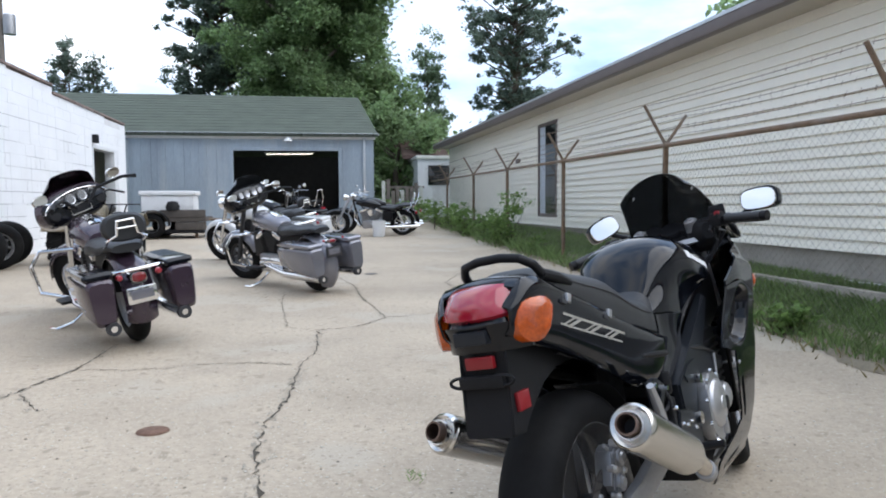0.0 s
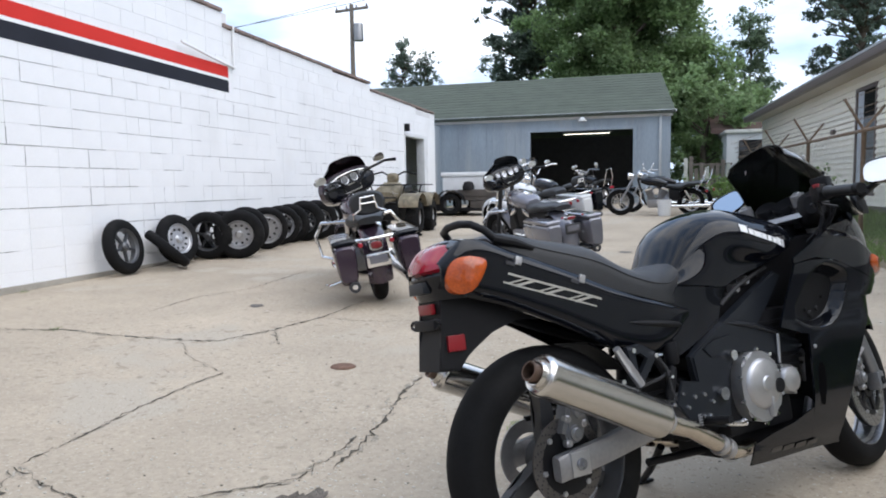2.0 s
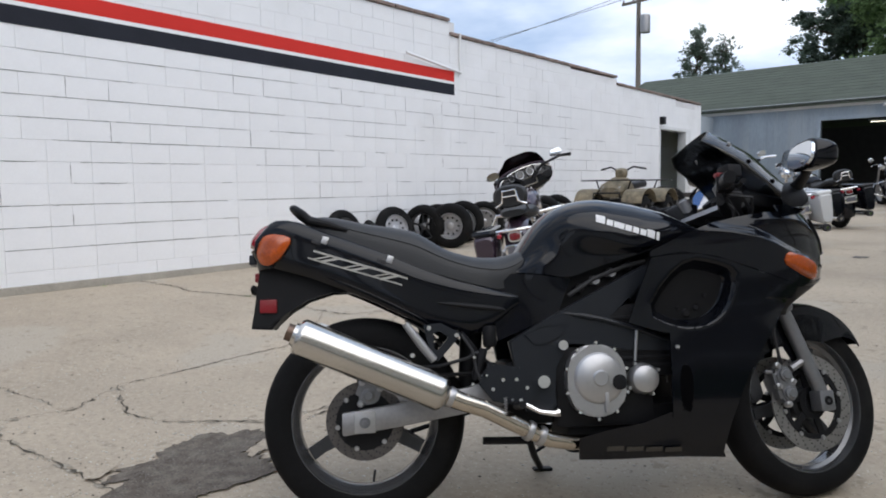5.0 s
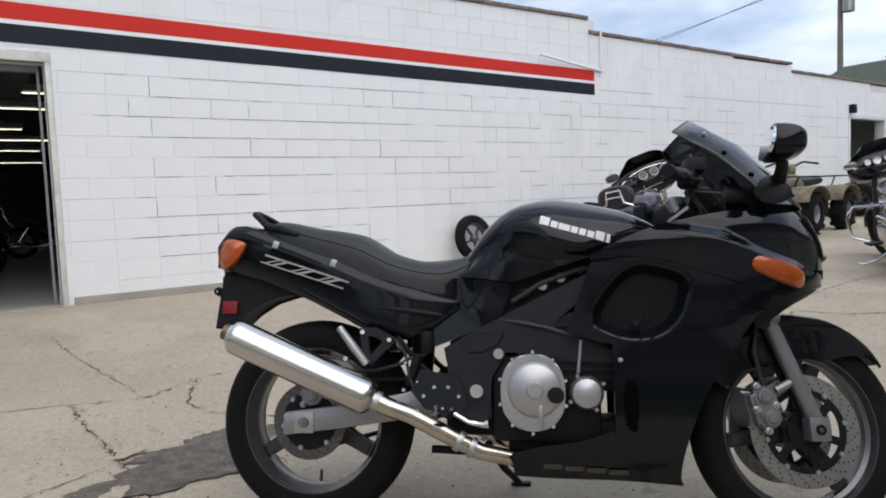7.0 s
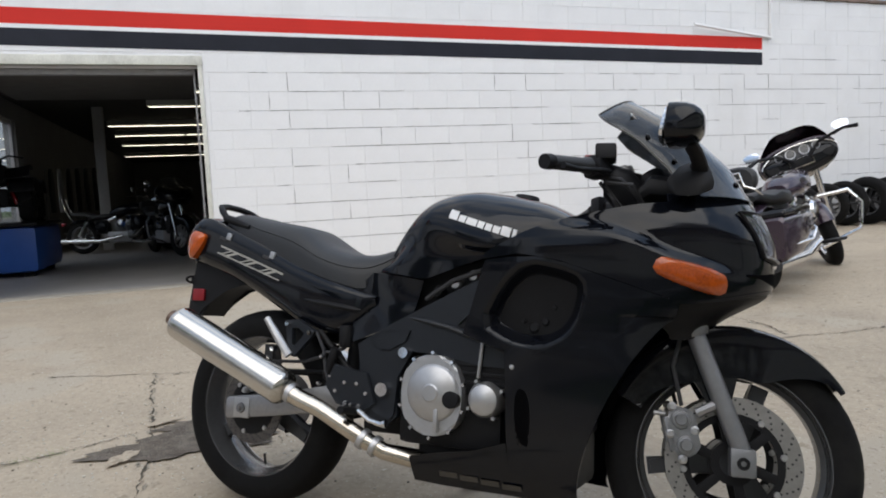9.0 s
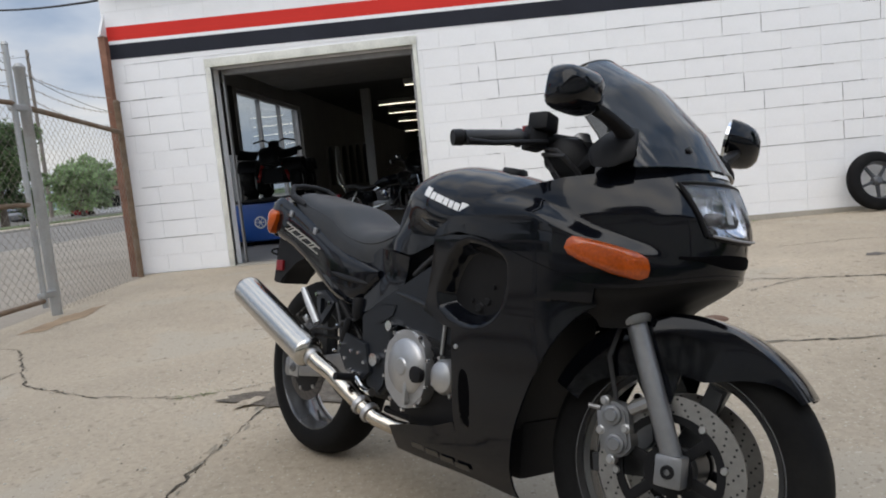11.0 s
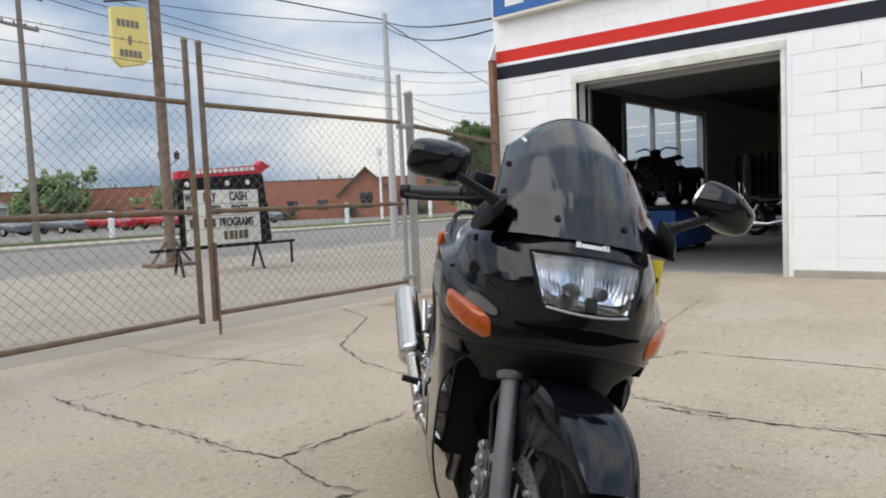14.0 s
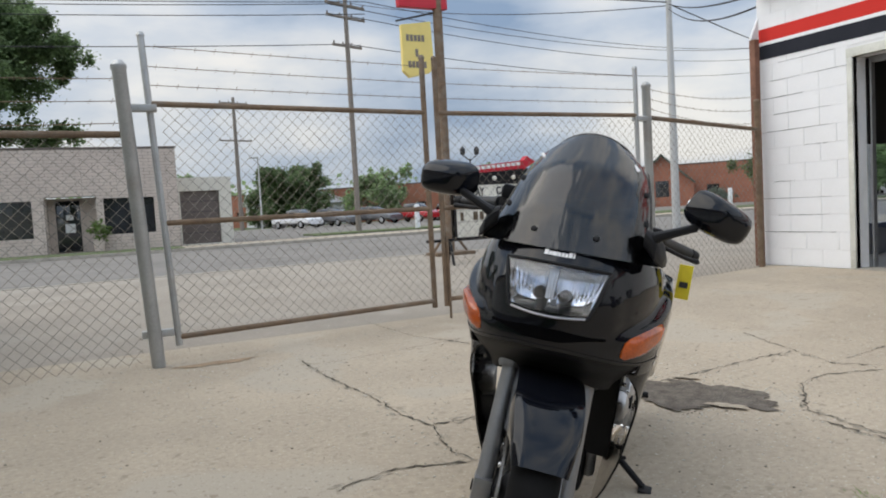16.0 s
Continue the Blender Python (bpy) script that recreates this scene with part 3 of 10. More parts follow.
# ---- blue sign over the corner ----
sign = thing("wall_sign", "blue lightbox sign with white lettering over the shop door", "sign")
part("sign_box", box(WALL_X, WALL_X + 0.14, -1.72, 1.1, 3.30, 4.15, 0.015), SIGN_WHITE, sign)
part("sign_face", box(WALL_X + 0.14, WALL_X + 0.146, -1.69, 1.07, 3.335, 4.115), SIGN_BLUE, sign)
for k in range(6):
    part("letter_bar", box(WALL_X + 0.146, WALL_X + 0.151, -1.5 + k * 0.42, -1.22 + k * 0.42, 3.43, 4.0, 0.002), WHITE_MARK, sign)

# conduit at the step of the wall
pipe = thing("conduit", "thin white painted conduit on the block wall", "pipe")
part("riser", tube([(WALL_X + 0.03, 9.03, 2.76), (WALL_X + 0.03, 9.03, 3.36)], 0.022), BLOCK, pipe)
part("arm", tube([(WALL_X + 0.03, 9.03, 2.77), (WALL_X + 0.06, 8.5, 2.82), (WALL_X + 0.10, 7.75, 2.90)], 0.018), BLOCK, pipe)

# ---- grey-blue garage at the back ----
GY = 21.5
GX0, GX1, GD0, GD1, GTOP = -9.0, 1.83, -2.24, 0.78, 2.62
bm = bmesh.new()
for x0, x1, z0, z1 in ((GX0, GD0, 0.3, 3.0), (GD0, GD1, GTOP, 3.0), (GD1, GX1, 0.3, 3.0)):
    add_box(bm, x0, x1, GY + 0.01, GY + 0.12, z0, z1)
wall_garage = solid("wall_garage", bm, STEEL_BLUE, "weathered blue-grey sheet metal garage front", "wall", kind="structure", smooth=False)
sheet = {}
x = GX0
while x < GX1 - 0.05:
    w = min(0.9, GX1 - x)
    for a, b, z0, z1 in ((x, min(x + w, GD0) if x < GD0 else x + w, 0.42, 2.98),):
        if b > GD0 and a < GD1:
            pieces = [(max(a, GD0), min(b, GD1), GTOP, 2.98)] + ([(a, GD0, 0.42, 2.98)] if a < GD0 else []) + ([(GD1, b, 0.42, 2.98)] if b > GD1 else [])
        else:
            pieces = [(a, b, 0.42, 2.98)]
        for pa, pb, p0, p1 in pieces:
            if pb - pa > 0.03:
                bmp = box(pa + 0.004, pb - 0.004, GY - 0.004, GY + 0.012, p0, p1, 0.003)
                r = pa + 0.15
                while r < pb - 0.1:
                    add_box(bmp, r, r + 0.025, GY - 0.012, GY - 0.004, p0, p1)
                    r += 0.225
                part("sheet", bmp, STEEL_BLUE, wall_garage, smooth=False)
    x += w
part("eave_board", box(GX0, GX1 + 0.05, GY - 0.06, GY + 0.0, 2.96, 3.08, 0.006), WHITE_TRIM, wall_garage)
part("gutter", box(GX0, GX1 + 0.15, GY - 0.2, GY - 0.06, 3.06, 3.13, 0.01), FLASH, wall_garage)
solid("wall_garage_side", box(GX1 - 0.12, GX1, GY + 0.12, 30.2, 0.3, 3.0), STEEL_BLUE, "weathered sheet metal side of the garage", "wall", kind="structure")
# near-black wall colour carries the gloom behind the open doorway
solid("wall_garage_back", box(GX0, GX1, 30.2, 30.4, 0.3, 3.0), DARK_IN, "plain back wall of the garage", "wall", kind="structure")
solid("wall_garage_left", box(GX0 - 0.12, GX0, GY + 0.12, 30.2, 0.3, 3.0), STEEL_BLUE, "weathered sheet metal side of the garage", "wall", kind="structure")
solid("floor_garage", box(GX0, GX1 - 0.12, GY + 0.12, 30.2, 0.2, 0.47), SHOP_FLOOR, "dark worn garage floor", "floor", kind="structure")
bm = bmesh.new()
EV, RD = 3.10, 4.86
prof = [(GY - 0.2, EV), (26.0, RD), (30.8, EV - 0.05), (30.8, EV - 0.13), (26.0, RD - 0.09), (GY - 0.2, EV - 0.08)]
a = [bm.verts.new((GX0 - 0.3, yy, zz)) for yy, zz in prof]
b = [bm.verts.new(((1.62 if zz > 4 else GX1 + 0.12), yy, zz)) for yy, zz in prof]
bm.faces.new(a)
bm.faces.new(b[::-1])
for i in range(6):
    bm.faces.new((a[i], b[i], b[(i + 1) % 6], a[(i + 1) % 6]))
roof_garage = solid("roof_garage", bm, SHINGLE, "faded green shingle roof of the garage", "roof", kind="structure", smooth=False)
n = 14
for k in range(n):
    y0, y1 = lerp(GY - 0.2, 26, k / n), lerp(GY - 0.2, 26, (k + 1) / n)
    z0, z1 = lerp(EV, RD, k / n), lerp(EV, RD, (k + 1) / n)
    x1a, x1b = lerp(GX1 + 0.12, 1.62, k / n), lerp(GX1 + 0.12, 1.62, (k + 1) / n)
    bmp = bmesh.new()
    vs = [bmp.verts.new(p) for p in ((GX0 - 0.3, y0 - 0.02, z0 + 0.006), (x1a, y0 - 0.02, z0 + 0.006), (x1b, y1, z1 + 0.004), (GX0 - 0.3, y1, z1 + 0.004), (GX0 - 0.3, y0 - 0.02, z0), (x1a, y0 - 0.02, z0))]
    bmp.faces.new(vs[:4])
    bmp.faces.new((vs[4], vs[5], vs[1], vs[0]))
    part("shingle_course", bmp, SHINGLE, roof_garage, smooth=False)
frame_ = thing("door_3", "open garage doorway with a pale frame", "door", kind="structure")
for x0, x1, z0, z1 in ((GD0 - 0.09, GD0, 0.42, GTOP + 0.09), (GD1, GD1 + 0.09, 0.42, GTOP + 0.09), (GD0, GD1, GTOP, GTOP + 0.09)):
    part("frame_board", box(x0, x1, GY - 0.03, GY + 0.1, z0, z1, 0.005), STEEL_BLUE, frame_)
lamp = thing("barn_lamp", "small white barn lamp on the garage eave", "lamp", pose(-0.67, GY - 0.14, 2.86))
part("shade", lathe([(0.02, 0.16), (0.05, 0.15), (0.13, 0.05), (0.135, 0.03), (0.12, 0.04), (0.04, 0.13)], seg=20), WHITE_TRIM, lamp)
part("bracket", tube([(0, 0.1, 0.24), (0, 0.02, 0.26), (0, 0, 0.15)], 0.012), WHITE_TRIM, lamp)
part("bulb", lathe([(0, -0.01), (0.04, 0.01), (0.045, 0.04), (0.02, 0.1)], seg=16), LENS, lamp)
solid("downspout", box(GX1 - 0.32, GX1 - 0.25, GY - 0.07, GY - 0.01, 0.45, 3.0, 0.01), FLASH, "grey downspout on the garage front", "downspout")
lamp = thing("ceiling_light", "lit fluorescent tube light under the garage ceiling", "ceiling light")
part("housing", box(-1.55, 0.05, 23.92, 24.03, 2.725, 2.75, 0.005), WHITE_TRIM, lamp)
for q in (-1.3, -0.2):
    part("hanger", tube([(q, 23.97, 2.77), (q, 23.97, 3.97)], 0.006, 6), FLASH, lamp)
part("tube", tube([(-1.5, 23.97, 2.69), (0.0, 23.97, 2.70)], 0.009), TUBE, lamp)
# small lean-to strip between the shop and the garage
solid("wall_link", box(-5.3, -5.1, WALL_Y1 - 0.1, GY, 0.3, 2.9), STEEL_BLUE, "weathered sheet metal link wall", "wall", kind="structure")

# ---- cream sided house beyond the fence ----
HM = Matrix.Translation((5.28, 4.0, 0)) @ Matrix.Rotation(radians(1.35), 4, "Z")
HL0, HL1, HB, HT = -9.0, 21.0, 0.57, 3.0
wall_house = solid("wall_house", box(0.02, 0.2, HL0, HL1, 0.2, HT), FOOT, "cream vinyl siding on a grey foundation", "wall", kind="structure", m=HM)
HW = [(10.15, 11.2, 0.82, 2.68)]
lap = 0
z = HB
while z < HT - 0.02:
    z1 = min(z + 0.115, HT)
    spans = [(HL0, HL1)]
    for a, b, za, zb in HW:
        if z1 > za and z < zb:
            spans = [(HL0, a - 0.05), (b + 0.05, HL1)]
    for a, b in spans:
        bmp = bmesh.new()
        vs = [bmp.verts.new((xx, yy, zz)) for yy in (a, b) for xx, zz in ((-0.03, z), (-0.002, z1), (0.03, z1), (0.03, z))]
        for q in ((0, 1, 2, 3), (4, 7, 6, 5), (0, 4, 5, 1), (1, 5, 6, 2), (3, 2, 6, 7), (0, 3, 7, 4)):
            bmp.faces.new([vs[i] for i in q])
        part("siding_course", bmp, SIDING, wall_house, smooth=False)
    z = z1
part("edging", box(-0.5, -0.4, HL0, HL1, 0.16, 0.30, 0.008), BASE_GREY, wall_house, "pale edging along the foundation")
part("base_strip", box(-0.03, 0.02, HL0, HL1, 0.24, 0.30, 0.004), WHITE_TRIM, wall_house)
solid("wall_house_end", box(0.2, 9, HL1 - 0.2, HL1, 0.2, HT), SIDING, "cream sided end wall of the house", "wall", kind="structure", m=HM)
bm = bmesh.new()
add_box(bm, -0.42, 0.25, HL0 - 0.3, HL1 + 0.3, HT - 0.02, HT + 0.02)
part("soffit", bm, SOFFIT, wall_house)
part("gutter", box(-0.55, -0.42, HL0 - 0.3, HL1 + 0.3, HT - 0.04, HT + 0.10, 0.015), BROWN, wall_house)
bm = bmesh.new()
pr = [(-0.56, HT + 0.13), (5.0, HT + 1.5), (5.0, HT + 1.4), (-0.56, HT + 0.09)]
a = [bm.verts.new((xx, HL0 - 0.35, zz)) for xx, zz in pr]
b = [bm.verts.new((xx, HL1 + 0.35, zz)) for xx, zz in pr]
bm.faces.new(a)
bm.faces.new(b[::-1])
for i in range(4):
    bm.faces.new((a[i], b[i], b[(i + 1) % 4], a[(i + 1) % 4]))
solid("roof_house", bm, FLASH, "pale metal roof edge of the sided house", "roof", kind="structure", m=HM, smooth=False)
wd = thing("window_9", "tall narrow window with a brown frame and pale blind", "window", HM, kind="structure")
for a, b, za, zb in HW:
    for q in ((a - 0.07, a, za - 0.07, zb + 0.07), (b, b + 0.07, za - 0.07, zb + 0.07), (a, b, za - 0.07, za), (a, b, zb, zb + 0.07)):
        part("window_frame", box(-0.03, 0.03, *q, 0.005), BROWN, wd)
    part("pane", box(0.0, 0.012, a, b - 0.35, za, zb), DARK_PANE, wd)
    part("blind", box(0.0, 0.012, b - 0.35, b, za, zb), mat("pale_blind", (0.45, 0.5, 0.55), 0.5, var=0.1), wd)
solid("hose_box", box(-0.06, 0.0, 12.6, 12.85, 2.0, 2.1, 0.01), BROWN, "small brown fitting on the siding", "fitting", m=HM)
solid("vent_stack", tube([(1.2, 15.5, 3.2), (1.2, 15.5, 3.85)], 0.05), FLASH, "grey vent pipe on the house roof", "vent pipe", m=HM)


# ---- chain link ----
def chain_link(name, p0, p1, z0a, z1a, z0b, z1b, parent, pitch=0.075, r=0.0018):
    """Diagonal wires between two upright lines, from z0 to z1 at either end."""
    p0, p1 = Vector(p0), Vector(p1)
    W = (p1 - p0).length
    side = (p1 - p0).normalized()
    nrm = Vector((-side.y, side.x, 0))
    verts, faces = [], []
    H = max(z1a - z0a, z1b - z0b)

    def put(s, k):
        zl, zh = lerp(z0a, z0b, s / W), lerp(z1a, z1b, s / W)
        return p0 + side * s + Vector((0, 0, lerp(zl, zh, k / H)))

    for sgn in (1, -1):
        s0 = -H
        while s0 < W + H:
            lo, hi = (s0, 0.0), (s0 + sgn * H, H)
            t0, t1 = 0.0, 1.0
            if sgn > 0:
                t0, t1 = max(0, -s0 / H), min(1, (W - s0) / H)
            else:
                t0, t1 = max(0, (s0 - W) / H), min(1, s0 / H)
            if t1 - t0 > 0.02:
                a, b = put(s0 + sgn * H * t0, H * t0), put(s0 + sgn * H * t1, H * t1)
                i = len(verts)
                d = (b - a).normalized()
                q = d.cross(nrm)
                off = nrm * (0.002 * sgn)
                for base in (a, b):
                    for ang in (0, 2.094, 4.189):
                        verts.append(base + off + r * (math.cos(ang) * nrm + math.sin(ang) * q))
                faces += [(i, i + 1, i + 4, i + 3), (i + 1, i + 2, i + 5, i + 4), (i + 2, i, i + 3, i + 5)]
            s0 += pitch
    return join_pydata(name, verts, faces, WIRE, "rusty diamond wire mesh", "", "stuff", parent)


def barbed(p0, p1, sag, parent, name="barbed_wire", n=14):
    p0, p1 = Vector(p0), Vector(p1)
    bm = bmesh.new()
    pts = [p0.lerp(p1, k / n) - Vector((0, 0, sag * 4 * (k / n) * (1 - k / n))) for k in range(n + 1)]
    add_tube(bm, pts, 0.0028, 4, False)
    d = (p1 - p0).normalized()
    s = 0.1
    while s < (p1 - p0).length:
        k = s / (p1 - p0).length
        c = p0.lerp(p1, k) - Vector((0, 0, sag * 4 * k * (1 - k)))
        add_tube(bm, [c + Vector((0, 0, 0.018)) - d * 0.008, c - Vector((0, 0, 0.018)) + d * 0.008], 0.0018, 3, False)
        s += 0.14
    return part(name, bm, RUST, parent)


def post(x, y, z0, z1, r, material, parent, name="post"):
    p = part(name, lathe([(0, z1 + r * 0.9), (r * 0.6, z1 + r * 0.75), (r * 1.12, z1 + r * 0.1), (r * 1.12, z1 - 0.02), (r, z1 - 0.03), (r, z0), (0, z0)], Matrix.Translation((x, y, 0)), 14), material, parent)
    return p


# fence along the lawn, with Y arms and barbed wire
FX = 3.9
fence = thing("chain_link_fence", "rusty chain link fence with barbed wire on Y-shaped arms", "fence")
PY = [4.2, 7.28, 10.5, 13.8, 16.95, 20.6]
rail_z = lambda y: 1.64 + 0.008 * (y - 5)
for yy in PY:
    post(FX, yy, ground_z(FX, yy) - 0.1, rail_z(yy) + 0.02, 0.03, RUST, fence)
    for s in (-1, 1):
        part("arm", tube([(FX, yy, rail_z(yy)), (FX + 0.24 * s, yy + 0.02, rail_z(yy) + (0.42 if s < 0 else 0.32))], 0.018, 8), RUST, fence)
part("top_rail", tube([(FX, PY[0] - 3, rail_z(PY[0] - 3)), (FX, PY[-1] + 3, rail_z(PY[-1] + 3))], 0.024, 10), RUST, fence)
chain_link("wire_mesh", (FX + 0.03, 1.5, 0), (FX + 0.03, 23.5, 0), 0.05, rail_z(1.5), 0.5, rail_z(23.5), fence, 0.075, 0.0009)
for a, b in zip([1.4] + PY, PY + [23.5]):
    for s in (-1, 1):
        for k in (0.35, 0.65, 0.97):
            hh = 0.42 if s < 0 else 0.32
            barbed((FX + 0.24 * s * k, a, rail_z(a) + hh * k), (FX + 0.24 * s * k, b, rail_z(b) + hh * k), 0.02, fence)

# ---- gates ----
gate_fence = thing("gate_posts", "galvanised gate posts with a short length of chain link", "fence")
post(-2.42, -1.40, -0.1, 2.15, 0.044, GALV, gate_fence)
p2 = post(0, 0, -0.1, 2.08, 0.046, GALV, gate_fence)
p2.matrix_basis = pose(2.47, -0.95, 0, 0, 2.9, 0)
post(-4.30, -1.62, -0.1, 2.05, 0.034, RUST, gate_fence)
part("tall_post", box(-4.48, -4.40, -1.79, -1.71, -0.05, 2.80, 0.005), mat("red_rust", (0.21, 0.105, 0.07), 0.85, metal=0.2, var=0.35, scale=9, fine=60, bump=0.4), gate_fence, "red-brown rusted steel post")
part("wire_bracket", plate([(-4.50, 2.80), (-4.36, 2.80), (-4.50, 3.06)], -1.76, -1.73, 0.002), WHITE_TRIM, gate_fence)
part("top_rail", tube([(-2.42, -1.40, 1.82), (-4.32, -1.62, 1.72)], 0.024), RUST, gate_fence)
chain_link("wire_mesh", (-2.45, -1.40, 0), (-4.3, -1.62, 0), 0.05, 1.8, 0.05, 1.7, gate_fence, 0.088)
for k in range(3):
    barbed((-2.42, -1.40, 1.92 + 0.1 * k), (-4.36, -1.72, 1.8 + 0.16 * k), 0.06, gate_fence)
part("top_rail", tube([(2.53, -1.0, 1.62), (6.5, -0.55, 1.6)], 0.024), RUST, gate_fence)
post(5.6, -0.65, -0.1, 1.7, 0.03, RUST, gate_fence)
chain_link("wire_mesh", (2.56, -1.0, 0), (8.5, -0.33, 0), 0.03, 1.6, 0.03, 1.6, gate_fence, 0.088)
for k in range(3):
    barbed((2.53, -1.0, 1.7 + 0.15 * k), (6.5, -0.55, 1.7 + 0.15 * k), 0.05, gate_fence)


def gate(xa, ya, xb, yb, label, lean=0.0):
    g = thing("chain_link_gate", label, "gate", group="gate leaves")
    A, B = Vector((xa, ya, 0)), Vector((xb, yb, 0))
    up = lambda p, z: (p.x + (lean * (z - 0.15) if p is B else 0), p.y, z)
    for p, m_ in ((A, RUST), (B, GALV)):
        part("stile", tube([up(p, 0.12), up(p, 2.32)], 0.024, 10), m_, g)
        part("stile_cap", lathe([(0, 0.03), (0.02, 0.025), (0.03, 0)], Matrix.Translation(up(p, 2.31)), 12), m_, g)
    for z in (0.18, 1.0, 1.84):
        part("rail", tube([up(A, z), up(B, z)], 0.021, 10), RUST, g)
    chain_link("wire_mesh", A, B, 0.19, 1.83, 0.19, 1.83, g, 0.088)
    for z in (1.97, 2.1, 2.24):
        barbed(up(A, z), up(B, z), 0.004, g)
    return g


g1 = gate(0.02, -1.36, -2.27, -1.39, "rusty chain link gate leaf with barbed wire above")
part("drop_rod", tube([(0.0, -1.33, 0.01), (0.0, -1.33, 0.75)], 0.012, 8), RUST, g1)
g2 = gate(0.15, -1.34, 2.32, -1.05, "rusty chain link gate leaf with barbed wire above", 0.045)
for g, px, py, gx, gy in ((g1, -2.42, -1.40, -2.27, -1.39), (g2, 2.53, -1.0, 2.38, -1.05)):
    for z in (0.2, 1.78):
        part("hinge", box(min(px, gx) - 0.03, max(px, gx) + 0.03, (py + gy) / 2 - 0.035, (py + gy) / 2 + 0.035, z, z + 0.05, 0.006), GALV, g)


# ---- wheels, shared by all motorcycles ----
def tyre_bm(R, w, rim, seg=56):
    """A motorcycle tyre about the y axis, standing with its centre at the origin."""
    prof = []
    for k in range(15):
        a = math.pi * (k / 14 - 0.5)
        prof.append((rim + (R - rim) * max(0.0, math.cos(a)) ** 0.62, w / 2 * math.sin(a)))
    prof = [(rim - 0.004, -w / 2 * 0.82)] + prof[1:-1] + [(rim - 0.004, w / 2 * 0.82)]
    prof[1] = (rim + 0.012, -w / 2 * 0.93)
    prof[-2] = (rim + 0.012, w / 2 * 0.93)
    return lathe(prof, AXIS_Y, seg, True)


def rim_bm(rim, w, seg=56):
    h = w / 2 * 0.82
    prof = [(rim + 0.006, -h), (rim + 0.006, -h + 0.012), (rim - 0.006, -h + 0.022), (rim - 0.016, -h * 0.4), (rim - 0.016, h * 0.4), (rim - 0.006, h - 0.022), (rim + 0.006, h - 0.012), (rim + 0.006, h),
            (rim - 0.006, h), (rim - 0.011, h - 0.010), (rim - 0.013, h - 0.022), (rim - 0.024, h * 0.4), (rim - 0.024, -h * 0.4), (rim - 0.013, -h + 0.022), (rim - 0.011, -h + 0.010), (rim - 0.006, -h)]
    return lathe(prof, AXIS_Y, seg, True)


def add_spokes(bm, n, r0, r1, w0, w1, thick, start=0.0, bevel=0.006):
    for k in range(n):
        b2 = bmesh.new()
        add_plate(b2, [(r0, -w0), (r1 * 0.6, -w1 * 0.8), (r1, -w1), (r1, w1), (r1 * 0.6, w1 * 0.8), (r0, w0)], -thick / 2, thick / 2, bevel)
        bmesh.ops.transform(b2, matrix=Matrix.Rotation(start + 2 * math.pi * k / n, 4, "Y"), verts=b2.verts)
        me_ = bpy.data.meshes.new("tmp")
        b2.to_mesh(me_)
        b2.free()
        bm.from_mesh(me_)
        bpy.data.meshes.remove(me_)
    return bm


def disc_parts(parent, x, y, z, r, r_in, carrier_r, bolts=8, holes=True, metal=None):
    d = part("brake_disc", lathe([(r_in, -0.0025), (r, -0.0025), (r, 0.0025), (r_in, 0.0025)], Matrix.Translation((x, y, z)) @ AXIS_Y, 56, True), metal or ALLOY_DULL, parent, "drilled steel brake disc")
    c = bmesh.new()
    if carrier_r > 0.1:
        add_lathe(c, [(carrier_r - 0.016, -0.004), (carrier_r, -0.004), (carrier_r, 0.004), (carrier_r - 0.016, 0.004)], Matrix.Translation((x, y, z)) @ AXIS_Y, 40, True)
        part("carrier_hub", lathe([(0.03, -0.006), (0.05, -0.006), (0.05, 0.006), (0.03, 0.006)], Matrix.Translation((x, y, z)) @ AXIS_Y, 28, True), PLASTIC, d)
        for k in range(6):
            part("carrier_arm", box(0.045, carrier_r - 0.012, -0.0038, 0.0038, -0.011, 0.011, 0.002, Matrix.Translation((x, y, z)) @ Matrix.Rotation(math.pi * k / 3 + 0.3, 4, "Y")), PLASTIC, d)
    else:
        add_lathe(c, [(0.03, -0.006), (carrier_r, -0.004), (carrier_r, 0.004), (0.03, 0.006)], Matrix.Translation((x, y, z)) @ AXIS_Y, 40, True)
    part("disc_carrier", c, PLASTIC, d)
    for k in range(bolts):
        a = 2 * math.pi * k / bolts + 0.2
        part("disc_bobbin", lathe([(0, 0.008), (0.0065, 0.008), (0.008, 0.004), (0.008, -0.008), (0, -0.008)], Matrix.Translation((x + math.cos(a) * (r_in + carrier_r) / 2, y, z + math.sin(a) * (r_in + carrier_r) / 2)) @ AXIS_Y, 10), ALLOY, d)
    if holes:
        # holes are not cut: small proud black plugs imitate their shade
        h = bmesh.new()
        for k in range(24):
            for j, rr in enumerate((0.2, 0.42, 0.64, 0.84)):
                a = 2 * math.pi * (k + 0.28 * j) / 24
                q = lerp(r_in, r, rr)
                add_lathe(h, [(0, -0.0031), (0.0028, -0.0031), (0.0028, 0.0031), (0, 0.0031)], Matrix.Translation((x + math.cos(a) * q, y, z + math.sin(a) * q)) @ AXIS_Y, 6)
        tagged(part("drill_hole", h, CABLE, d), "black plugs that imitate the shade in the disc's drilled holes", "", "", "stuff")
    return d


